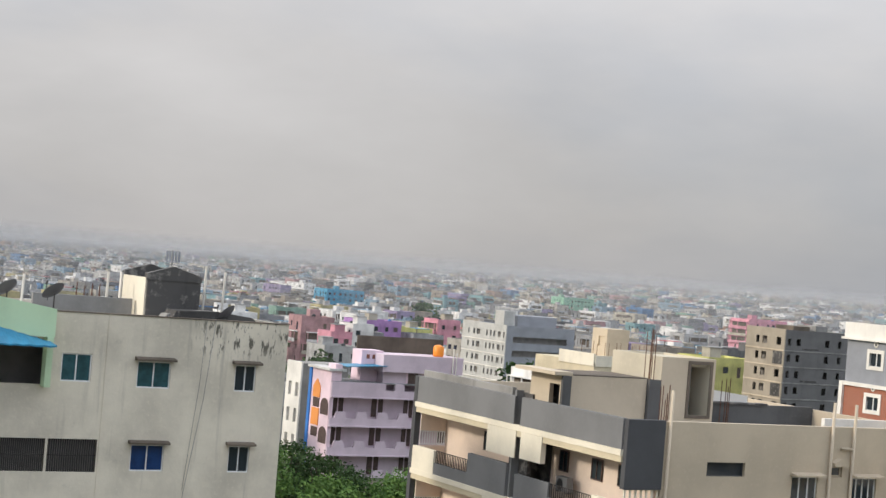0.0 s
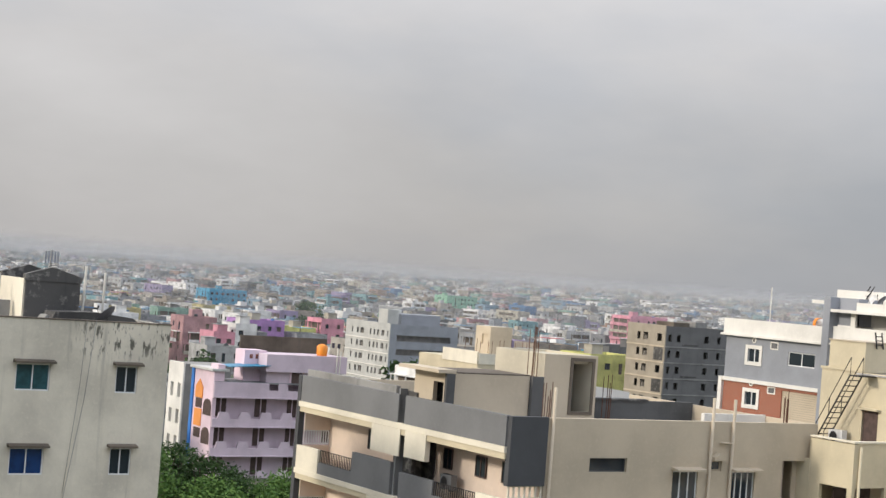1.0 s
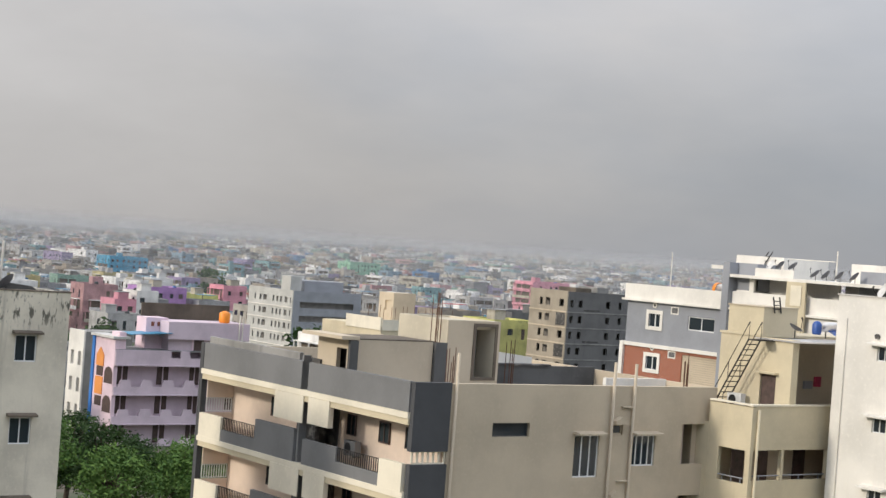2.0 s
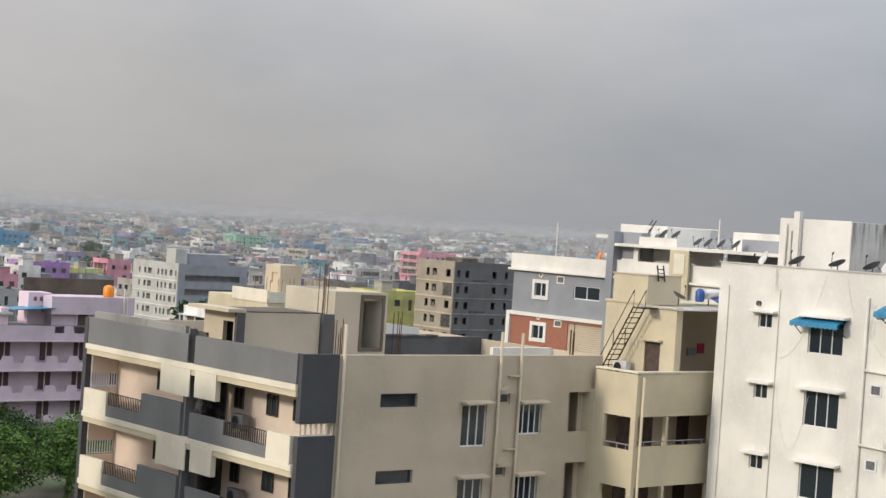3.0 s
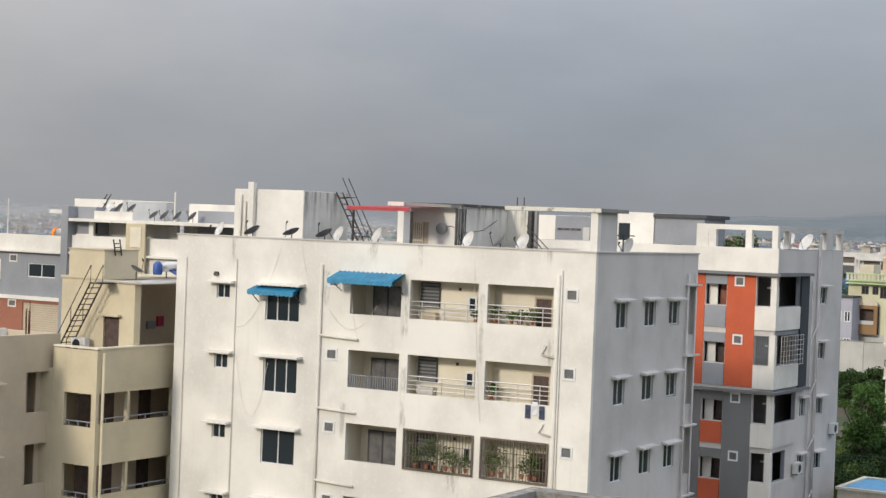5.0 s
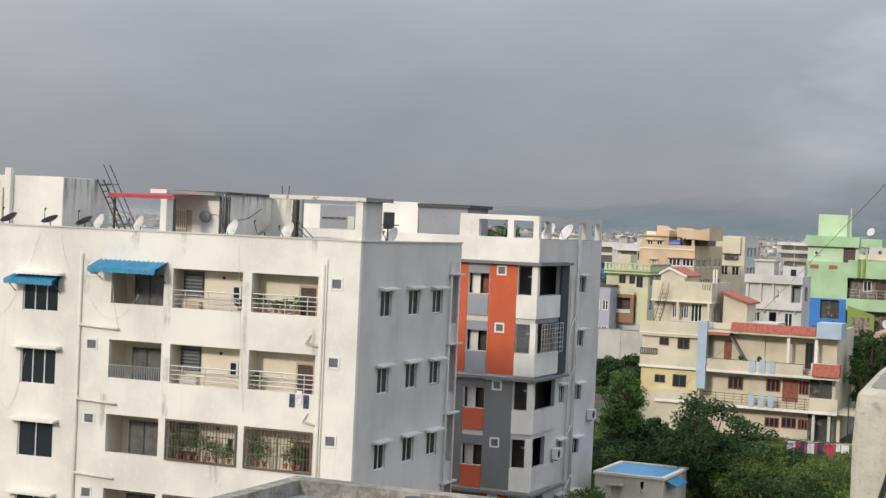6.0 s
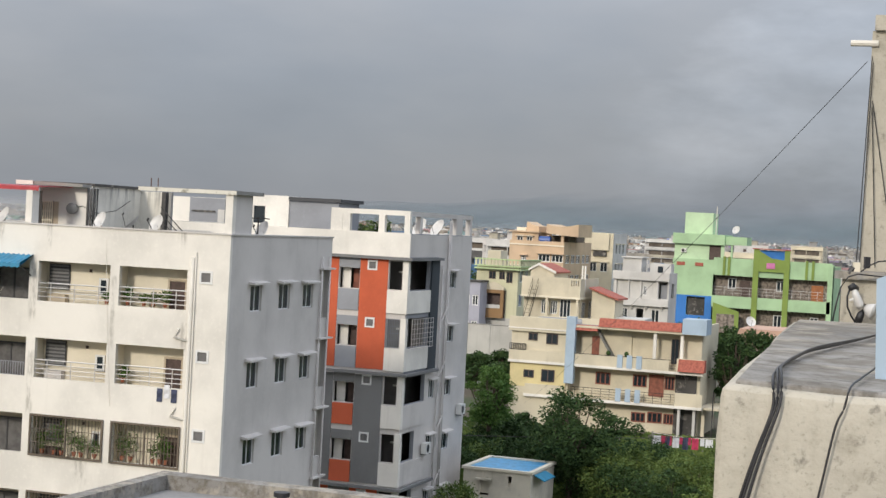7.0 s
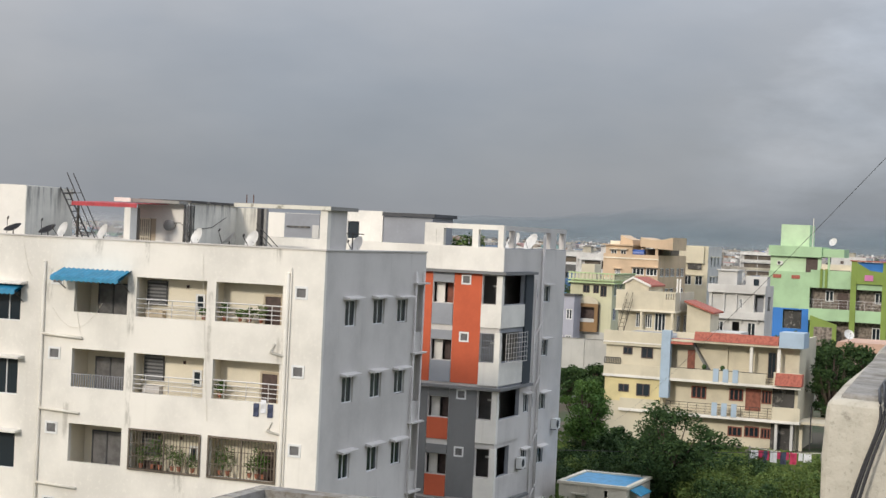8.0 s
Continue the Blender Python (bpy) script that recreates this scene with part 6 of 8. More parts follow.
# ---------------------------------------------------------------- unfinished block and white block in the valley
# tan for the face to -X, darker grey for the face to -Y
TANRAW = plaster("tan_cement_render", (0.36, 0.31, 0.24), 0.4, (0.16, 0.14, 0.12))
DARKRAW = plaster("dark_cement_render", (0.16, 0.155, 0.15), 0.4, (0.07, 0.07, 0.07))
U = thing("unfinished_building", 210.6, 241.0, 0, 0, "unfinished five storey block with bare concrete walls and open windows", "building")
hx = [(a, b, 5.0 - 3 * k, 6.4 - 3 * k) for k in range(6) for a, b in ((1.0, 2.3), (5.0, 6.3), (7.2, 8.1))]
hy = [(a, b, 5.0 - 3 * k, 6.3 - 3 * k) for k in range(6) for a, b in ((0.8, 1.6), (2.9, 3.9), (9.9, 11.0), (13.2, 14.0))]
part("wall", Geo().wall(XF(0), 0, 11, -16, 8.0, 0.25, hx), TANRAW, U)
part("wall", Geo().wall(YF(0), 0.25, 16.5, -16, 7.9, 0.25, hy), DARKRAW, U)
part("wall", Geo().box(16.2, 16.5, 0.25, 11, -16, 7.9).box(0.25, 16.2, 10.8, 11, -16, 7.9), RAW, U)
part("roof", Geo().box(0.25, 16.2, 0.25, 10.8, 7.0, 7.2), RAW, U)
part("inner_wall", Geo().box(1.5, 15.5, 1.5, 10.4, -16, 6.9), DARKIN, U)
part("roof_room", Geo().box(4.5, 8.5, 3, 8, 7.2, 8.6), DIRTSHADE, U)
part("roof_room", Geo().box(9.6, 12.5, 2.5, 8, 7.2, 8.9), RAW, U)
for k in range(6):
    part("floor_line", Geo().box(-0.12, -0.002, 0, 11, 3.9 - 3 * k, 4.15 - 3 * k), BEIGE, U)
    part("floor_line", Geo().box(0, 16.5, -0.1, -0.002, 3.9 - 3 * k, 4.12 - 3 * k), RAW, U)
    # dark sheets on the walls stand in for shaded open bays
    part("open_bay", Geo().box(-0.06, -0.002, 0.4, 3.0, 4.4 - 3 * k, 6.8 - 3 * k) if k % 2 else Geo().box(4.4, 8.4, -0.06, -0.002, 4.3 - 3 * k, 4.6 - 3 * k), SOOTSHADE, U)
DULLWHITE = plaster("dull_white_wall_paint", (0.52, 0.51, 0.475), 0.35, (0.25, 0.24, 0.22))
W2 = thing("apartment_building", 205.9, 331.2, 0, 0, "white apartment block with rows of small dark windows", "apartment building")
hx = [(a, b, -1.0 - 3 * k, 0.3 - 3 * k) for k in range(5) for a, b in ((0.6, 1.2), (2.4, 3.6), (4.8, 5.6), (6.4, 7.2), (8.2, 8.9), (11.6, 13.2), (14.0, 14.9), (16.6, 17.2))]
# dull white to -X, cool grey on the other sides
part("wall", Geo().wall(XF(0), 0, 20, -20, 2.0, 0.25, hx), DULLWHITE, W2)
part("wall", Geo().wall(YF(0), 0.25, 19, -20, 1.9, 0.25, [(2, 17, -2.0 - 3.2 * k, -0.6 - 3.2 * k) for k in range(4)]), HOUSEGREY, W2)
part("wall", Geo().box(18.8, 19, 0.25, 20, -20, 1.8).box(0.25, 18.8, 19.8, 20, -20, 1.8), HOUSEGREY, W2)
part("roof", Geo().box(0.25, 18.8, 0.25, 19.8, 0.8, 1.0), ROOFGREY, W2)
part("inner_wall", Geo().box(1.2, 18, 1.6, 19, -20, 0.7), DARKIN, W2)
part("roof_room", Geo().box(1, 4, 3, 7, 1.0, 5.2), DULLWHITE, W2)
part("roof_room", Geo().box(6, 17, 5, 12, 1.0, 4.2), HOUSEGREY, W2)
for k in range(5):
    part("floor_line", Geo().box(-0.15, -0.002, 0, 20, -2.1 - 3 * k, -1.9 - 3 * k), WHITE, W2)
# cream roof rooms just behind the beige block
q = thing("house", 107.5, 154.0, 0, 0, "cream house with a stair tower and rods on the roof", "house")
part("wall", Geo().box(0, 12, 0, 12, -12, 5.2), CREAM, q)
part("parapet", Geo().wall(XF(-0.1), 0, 7, 4.8, 6.2, 0.2).wall(YF(-0.1), 0.1, 12, 4.8, 6.0, 0.2), PALECREAM, q)
part("tower", Geo().wall(XF(7.8), 9.0, 12.0, 4, 8.7, 0.2, [(9.5, 10.7, 6.6, 7.8)]).box(8.0, 11.0, 9.0, 12.0, 4, 8.7), BEIGE, q)
for i in range(14):
    x, y = 0.4 + 1.6 * (i % 7), 0.3 + 3 * (i // 7)
    part("rebar", Geo().tube([(x, y, 5.2), (x + 0.03, y, 7.3 + 0.1 * (i % 3))], 0.03, 5), RUST, q)

# ---------------------------------------------------------------- cream bungalow block with red tiled edges, on the open plot
Hh = thing("house", 152.8, 26.2, 0, 0, "cream house with red tiled edges and a pale blue pillar", "house")
S = 1.435


def hz(z):
    return 14.6 + (z - 14.6) * S


part("wall", Geo().wall(XF(1.2), 0.2, 11.6, -5, 6.6, 0.2, [(2.1, 6.74, hz(6.88), hz(8.33))]), FADEDCREAM, Hh)
part("wall", Geo().wall(XF(0.0), 12.6, 18.0, -5, 5.9, 0.2), FADEDCREAM, Hh)
part("wall", Geo().box(1.4, 10, 0.2, 0.4, -5, 6.6).box(0.2, 10, 17.8, 18, -5, 5.9).box(9.8, 10, 0.4, 17.8, -5, 6.2).box(1.4, 1.6, 0.4, 17.8, -5, 5.8).box(0.2, 1.2, 12.4, 12.6, -5, 5.9), FADEDCREAM, Hh)
part("roof", Geo().box(0.2, 9.8, 0.3, 17.8, 5.9, 6.1), ROOFGREY, Hh)
part("terrace_room", Geo().box(3.0, 3.2, 2.1, 6.8, 2.6, 6.0), FADEDCREAM, Hh)
for z, lo, hi_ in ((2.44, -0.3, 18.1), (-0.68, -0.3, 16.5)):
    part("balcony_slab", Geo().box(-0.3, 1.2, lo, hi_, z - 0.2, z + 0.02), FADEDCREAM, Hh)
    part("balcony_wall", Geo().box(-0.3, -0.12, 2.9 if z > 0 else 12.7, 18.1 if z > 0 else 16.4, z + 0.02, z + 0.95).box(-0.3, -0.12, lo, 2.2, z + 0.02, z + 1.2), FADEDCREAM, Hh)
    rail(Hh, XF(-0.22), 2.2, 12.0, z + 0.02, z + 1.0, 0, 4, 12, IRON)
part("roof_band", Geo().box(-0.35, 0.0, 12.6, 18.2, 5.15, 6.5), FADEDCREAM, Hh)
part("roof_slab", Geo().box(-0.4, 1.2, 0.0, 12.0, 5.85, 6.05), FADEDCREAM, Hh)
part("tiled_edge", Geo().prism([(-0.5, 6.05), (-0.15, 6.85), (0.0, 6.85), (0.0, 6.05)], 1.9, 9.6, "y"), REDTILE, Hh, "red tiled roof edge")
part("tiled_edge", Geo().prism([(-0.5, 5.6), (-0.2, 6.1), (0.0, 6.1), (0.0, 5.6)], 9.7, 11.9, "y"), REDTILE, Hh)
part("tiled_corner", Geo().prism([(-0.75, 2.5), (-0.35, 3.6), (0.4, 3.6), (0.4, 2.5)], -0.4, 2.0, "y"), REDTILE, Hh)
part("blue_pillar", Geo().box(-0.6, 0.1, 11.75, 12.6, 0.6, 6.8), PALEBLUE, Hh, "pale blue pillar")
part("blue_tank_box", Geo().box(-0.5, 2.2, -0.4, 1.8, 5.9, 7.3), PALEBLUE, Hh, "pale blue roof tank box")
for y in (1.7, 4.2):
    part("post", Geo().box(-0.1, 0.15, y, y + 0.28, 2.44, 5.85), WHITE, Hh)
part("outer_stair", Geo().prism([(8.0, 2.6), (10.0, 5.8), (10.0, 6.1), (8.0, 2.95)], 0.2, 1.0, "x"), RAW, Hh)
for y0, y1, z0, z1, m_ in ((9.8, 10.5, hz(6.67), hz(7.95), REDWOOD), (2.46 * S, 3.44 * S, hz(4.34), hz(5.75), REDWOOD)):
    part("door", Geo().fbox(XF(1.12), y0, y1, 0, 0.07, z0, z1), m_, Hh)
for y0, y1, z0, z1 in ((5.98, 6.96, 4.86, 5.65), (3.59, 4.49, 4.9, 5.67), (1.78, 2.42, 4.85, 5.7), (3.57, 4.49, 2.62, 3.25), (2.47, 3.43, 2.65, 3.34), (1.75, 2.38, 2.64, 3.3)):
    window(Hh, XF(1.1), y0 * S, y1 * S, hz(z0), hz(z1), 3, frame=REDWOOD, deep=0.0, fw=0.1)
for y0, y1, z0, z1 in ((10.77, 11.39, 7.44, 7.93), (9.4, 10.18, 7.27, 7.97), (10.9, 11.6, 5.0, 5.5), (9.5, 10.4, 4.8, 5.6)):
    window(Hh, XF(-0.1), y0 * S, y1 * S, hz(z0), hz(z1), 2, frame=WOOD, deep=0.0, fw=0.08)
window(Hh, XF(2.9), 3.6, 4.8, 2.7, 5.3, 3, frame=WOOD, deep=0.0)
window(Hh, XF(1.05), 2.3, 3.0, 3.0, 5.3, 2, frame=WOOD, deep=0.0)
for y in (5.4, 6.3, 7.2):
    for z in (-0.6, 2.5):
        part("blue_baluster", Geo().box(-0.42, -0.32, y, y + 0.5, z - 0.1, z + 1.1), PALEBLUE, Hh)
part("clothes_stand", Geo().tube([(-1.5, -1.5, -5), (-1.5, -1.5, 1.0)], 0.06), IRON, Hh)
part("garage_post", Geo().box(1.0, 1.3, -3.2, -2.9, -5, -0.7).box(1.0, 1.3, -0.4, -0.1, -5, -0.7), FADEDCREAM, Hh)
part("garage_roof", Geo().box(0.3, 6, -3.6, 0.1, -0.9, -0.7), FADEDCREAM, Hh)
YELLOWPAINT = plaster("soft_yellow_wall_paint", (0.74, 0.63, 0.34), 0.15, (0.45, 0.38, 0.22))
part("yellow_front", Geo().box(-0.03, -0.002, 12.62, 18.0, -0.04, 2.23), YELLOWPAINT, Hh)
bars(Hh, XF(-0.28), 16.5, 18.05, 3.4, 3.95, 9, 0, IRON, 0.03, "railing", cross=1)
part("roof_band", Geo().box(-0.42, -0.352, 12.6, 18.25, 5.38, 5.5), WHITE, Hh)
part("slab_edge", Geo().box(-0.36, -0.302, -0.3, 18.15, 2.2, 2.44), WHITE, Hh)
part("slab_edge", Geo().box(-0.36, -0.302, -0.3, 16.5, -0.92, -0.66), WHITE, Hh)
for y in (0.3, 1.7):
    part("ground_post", Geo().box(0.0, 0.25, y, y + 0.25, -5, -0.9), FADEDWHITE, Hh)
# dark sheets on the wall paint the shade below the slabs
part("porch_shade", Geo().box(1.05, 1.198, 0.4, 2.5, -5, -0.92), SOOTSHADE, Hh)
part("porch_shade", Geo().box(1.0, 1.198, 0.5, 2.45, -0.6, 2.1), SOOTSHADE, Hh)
for y in (6.9, 8.6):
    part("potted_shrub", Geo().lathe((-0.15, y, 3.4), [(0.05, 0), (0.2, 0.15), (0.25, 0.3), (0.1, 0.5)], 7), LEAF, Hh)
# washing line in front of it
o = thing("washing_line", 125.5, 19.3, -3.0, 0, "washing line with red, white and dark clothes drying", "washing line")
part("line", Geo().tube([(0, 0.3, 2.9), (0, 2.8, 2.7), (0, 5.6, 2.9)], 0.02), PVC, o)
for i, (y, w, h, m_) in enumerate(((0.2, 0.9, 0.7, LINENWHITE), (1.2, 0.5, 0.6, LINENWHITE), (1.9, 0.8, 0.95, LINENRED), (2.8, 1.4, 0.6, LINENRED), (3.1, 0.7, 1.0, LINENDARK), (4.2, 0.8, 0.9, LINENWHITE), (5.1, 1.3, 0.75, LINENRED), (5.3, 0.6, 1.0, LINENDARK), (6.4, 0.9, 0.7, LINENWHITE))):
    vs = [(-0.05 * i + 0.05 * math.sin(k * 1.7 + j), 0.9 + 0.62 * (y + w * k / 5), 2.75 - 0.9 * h * j / 3) for j in range(4) for k in range(6)]
    part("cloth", Geo().add(vs, [(j * 6 + k, j * 6 + k + 1, j * 6 + k + 7, j * 6 + k + 6) for j in range(3) for k in range(5)]), m_, o)
for y in (0.3, 5.6):
    part("pole", Geo().tube([(0, y, -1.5), (0, y, 3.0)], 0.06), RAW, o)

# ---------------------------------------------------------------- light green house with stone cladding
Gn = thing("house", 245.6, 47.1, 0, 0, "light green house with olive trim, stone cladding and a blue base", "house")
S2 = 1.786


def gz(z):
    return 14.6 + (z - 14.6) * S2


part("wall", Geo().wall(XF(0), -6.0, 0.0, -5, 11.7, 0.25, [(-5.0, -2.3, 3.5, 6.2)]), GREEN, Gn)
part("blue_base", Geo().wall(XF(-0.06), -6.0, 0.0, -5, 6.4, 0.055, [(-5.0, -2.3, 3.5, 6.2)]), BLUE, Gn)
# dark sheet for the unlit depth of the garage
part("garage", Geo().fbox(XF(0.6), -5.0, -2.3, 0, 0.1, -5, 6.2), SOOTSHADE, Gn)
part("wall", Geo().box(0.25, 12, -0.25, 0, -5, 11.6).box(11.8, 12, -22.9, -0.25, -5, 11.6).box(0.25, 11.8, -23.1, -22.9, -5, 11.6), GREEN, Gn)
part("roof", Geo().box(0.25, 11.8, -22.9, -0.25, 10.2, 10.4), ROOFGREY, Gn)
part("recess_wall", Geo().box(1.6, 1.8, -22.9, -6.0, -5, 10.2), STONE, Gn, "brown rubble stone cladding")
part("top_parapet", Geo().box(0, 0.25, -22.9, -6.0, 9.55, 12.1), GREEN, Gn)
part("balcony_band", Geo().box(-0.3, -0.05, -22.9, -6.0, 4.9, 6.6), GREEN, Gn)
part("balcony_slab", Geo().box(-0.05, 1.6, -22.9, -6.0, 4.9, 5.1), GREEN, Gn)
rail(Gn, XF(-0.2), -22.9, -6.0, 6.6, 7.9, 0.0, 3, 14, STEEL)
part("end_wall", Geo().box(-0.3, 1.6, -23.1, -22.4, -5, 11.9), GREEN, Gn)
for u in (-7.4, -8.1, -19.2, -20.1):
    part("olive_rib", Geo().box(-0.25, -0.002, u - 0.35, u, 9.6, 12.3), OLIVE, Gn)
for u in (-11.8, -16.2):
    part("olive_post", Geo().box(-0.45, -0.31, u - 0.8, u, -5, 13.6), OLIVE, Gn)
part("arch_panel", Geo().prism([(-16.2, 10.4), (-12.6, 10.4), (-12.6, 13.4), (-14.4, 12.4), (-16.2, 12.2)], -0.4, -0.31, "x"), OLIVE, Gn)
part("arch_beam", Geo().box(-0.6, 0.2, -17.0, -11.6, 13.602, 13.75), REDTILE, Gn)
part("arch_back", Geo().box(0.0, 0.15, -16.2, -12.6, 12.1, 13.5), BLUE, Gn)
part("emblem", Geo().box(-0.5, -0.402, -14.9, -13.7, 10.9, 11.7), plaster("pink_emblem_paint", (0.6, 0.2, 0.4), 0), Gn)
part("roof_house", Geo().wall(XF(0.3), -7.4, -0.1, 11.7, 13.9, 0.2, [(-6.9, -5.2, 11.7, 13.8)]).box(0.5, 6, -0.3, -0.1, 11.7, 13.9), MINT, Gn)
part("roof_house_door", Geo().fbox(XF(0.45), -6.9, -5.2, 0, 0.05, 11.7, 13.8), WOOD, Gn)
part("fascia", Geo().box(-0.4, 7, -7.5, 0.1, 13.9, 15.4), GREEN, Gn)
part("side_porch", Geo().box(0.2, 5, -10.6, -7.5, 14.0, 15.2).box(0.4, 0.7, -8.6, -8.3, 10.4, 14.0), GREEN, Gn)
part("tower", Geo().box(0.6, 5, -5.5, -1.4, 15.4, 18.5), MINT, Gn, "pale green water tank tower")
part("aerial", Geo().tube([(0.6, -6.0, 15.4), (0.6, -6.0, 19.5)], 0.06), PVC, Gn)
for u in (-0.6, -3.3):
    part("red_tile_mark", Geo().box(-0.1, -0.002, u - 1.2, u, 10.7, 11.2), REDTILE, Gn)
for u in (-8.0, -15.0):
    window(Gn, XF(1.5), u - 1.2, u, 7.6, 9.2, 2, deep=0.0, fw=0.12)
part("door", Geo().fbox(XF(1.5), -11.2, -9.8, 0, 0.1, 5.2, 8.9), WOOD, Gn)
part("door", Geo().fbox(XF(1.5), -21.7, -20.0, 0, 0.1, 5.2, 8.8), flat("orange_brown_door", (0.42, 0.15, 0.05), 0.6, 0, 0.15), Gn)
for u in (-7.6, -14.8, -20):
    window(Gn, XF(1.5), u - 1.2, u, 2.4, 4.2, 2, deep=0.0, fw=0.12)
part("olive_porch", Geo().prism([(-10.2, -5), (-6.4, -5), (-6.4, 5.6), (-10.2, 4.4)], -1.2, -0.9, "x"), OLIVE, Gn)
part("olive_porch_gap", Geo().box(-1.24, -1.202, -9.6, -7.0, -1, 4.0), STONE, Gn)
aircon(245.6 + 0.0, 47.1 - 1.5, 12.6, -90)
dish(245.6 + 1.0, 47.1 - 8.9, 15.2, -110, 28, 0.6, DISH, 0.9)
q = thing("house", 184, 20.5, 0, 0, "brown house with a wide salmon concrete roof edge", "house")
part("wall", Geo().box(0.6, 8, 0.4, 6.6, -5, 4.2), STONE, q)
part("roof", Geo().prism([(-0.6, 4.2), (7.4, 4.2), (7.0, 5.2), (-0.6, 5.2)], -0.5, 9, "x"), plaster("salmon_wall_paint", (0.55, 0.36, 0.27), 0.2), q)
part("olive_frame", Geo().box(-0.3, 0.58, 1.8, 2.2, -5, 3.6).box(-0.3, 0.58, 2.2, 5.2, 3.2, 3.6), OLIVE, q)
for u in (0.2, 0.9):
    part("finial", Geo().prism([(u, 5.2), (u + 0.4, 5.2), (u + 0.4, 6.0), (u, 6.0)], 0.2, 0.5, "x"), REDTILE, q)
dish(183.6, 26.4, 5.2, -60, 30, 0.55, DISH, 0.7)

# ---------------------------------------------------------------- apricot block and its neighbours
OCHRE = plaster("ochre_wall_paint", (0.30, 0.18, 0.085), 0.3)
Or = thing("apartment_building", 242.0, 62.7, 0, 0, "apricot painted four storey block with a stepped roof", "apartment building")
hx = [(a, b, z, z + h_) for z in (10.05, 7.05, 4.05) for a, b, h_ in ((0.1, 1.85, 1.15), (2.1, 3.9, 1.15), (5.7, 6.55, 0.8))]
hy = [(a, b, z, z + 1.3) for z in (9.9, 6.9, 3.9) for a, b in ((1.2, 3.6), (4.4, 6.8), (7.4, 10.0), (11.2, 13.2), (13.8, 16.0))]
shell(Or, 0, 17, 0, 8.4, -4, 13.1, (APRICOT, APRICOT, APRICOT), hx, hy, parapet=0.8)
for u0, u1, z0, z1 in hx:
    window(Or, XF(0), u0, u1, z0, z1, 3, hood=0.6, hoodmat=APRICOT, fw=0.13)
for u0, u1, z0, z1 in hy:
    window(Or, YF(0), u0, u1, z0, z1, 2, fw=0.12)
for z in (12.4, 9.3, 6.3):
    part("floor_band", Geo().box(-0.12, -0.002, 0, 8.4, z, z + 0.18), PALECREAM, Or)
part("roof_room", Geo().wall(XF(0.3), 4.1, 8.2, 12.3, 14.3, 0.2, [(6.45, 7.4, 12.9, 13.7), (5.0, 5.9, 12.9, 13.7)]).box(0.5, 8, 4.1, 8.2, 12.3, 14.3), APRICOT, Or)
for u in (6.45, 5.0):
    window(Or, XF(0.3), u, u + 0.93, 12.9, 13.7, 2, hood=0.5, hoodmat=PALECREAM, fw=0.12)
part("roof_slab", Geo().box(-0.1, 8.2, 3.9, 8.5, 14.302, 14.5), APRICOT, Or)
part("back_room", Geo().box(4, 14, 0.4, 3.6, 12.3, 14.0), DIRTSHADE, Or)
for x, y in ((1.0, 0.4), (1.0, 2.6), (8.0, 0.4)):
    part("roof_post", Geo().box(x, x + 0.4, y, y + 0.4, 12.3, 14.1), APRICOT, Or)
part("roof_wing", Geo().prism([(-1.9, 13.95), (-1.9, 15.82), (-0.6, 15.5), (0.74, 15.36), (2.0, 15.45), (3.0, 15.68), (3.0, 14.3), (0.9, 14.1)], 0.6, 9, "x"), APRICOT, Or, "winged concrete roof")
part("roof_wing", Geo().prism([(4.4, 14.502), (4.4, 15.25), (5.4, 15.45), (6.3, 15.9), (6.3, 14.502)], 1.5, 7, "x"), APRICOT, Or)
part("roof_box", Geo().box(2, 5, 6.5, 8.0, 14.502, 15.0), PALECREAM, Or)
part("tank", Geo().tube([(0.7, 2.3, 13.25), (0.7, 4.0, 13.25)], 0.6, 14), NAVY, Or)
LAVENDER = plaster("lavender_grey_wall_paint", (0.40, 0.40, 0.46), 0.2, (0.25, 0.25, 0.29))
PALEGREEN = plaster("pale_green_trim_paint", (0.50, 0.62, 0.34), 0.2, (0.3, 0.36, 0.2))
q = thing("house", 201.9, 57.6, 0, 0, "pale yellow house with green trim and a brown arched porch", "house")
hx = [(2.1, 2.86, 8.3, 9.3), (1.1, 1.93, 7.9, 9.28), (3.3, 4.2, 8.3, 9.3)]
hy = [(a, a + 1.5, z, z + 1.5) for a in (0.8, 3.2, 5.8) for z in (8.0, 5.0)]
shell(q, 0, 9, 0.4, 5.8, -4, 10.0, (PALEYELLOW, PALEYELLOW, PALEYELLOW), hx, hy, parapet=0.3)
for h_ in hx:
    window(q, XF(0), *h_, 2, frame=WOOD, fw=0.1)
for h_ in hy:
    window(q, YF(0.4), *h_, 3, fw=0.1)
for z, m_ in ((9.53, PALEGREEN), (9.9, PALEGREEN), (10.72, PALEGREEN)):
    part("green_band", Geo().box(-0.7, 9.2, -0.1, 5.95, z, z + 0.16), m_, q) if z < 9.6 else part("green_band", Geo().box(-0.7, -0.4, -0.1, 5.95, z, z + 0.14).box(-0.4, 9.2, -0.1, 0.2, z, z + 0.14), m_, q)
for i in range(13):
    part("baluster", Geo().box(-0.62, -0.48, 0.0 + i * 0.47, 0.26 + i * 0.47, 10.04, 10.72), PALEYELLOW, q)
for i in range(14):
    part("baluster", Geo().box(-0.2 + i * 0.66, 0.15 + i * 0.66, -0.02, 0.12, 10.04, 10.72), PALEYELLOW, q)
part("roof_room", Geo().box(2, 5, 3.4, 5.1, 9.7, 11.85), FADEDCREAM, q)
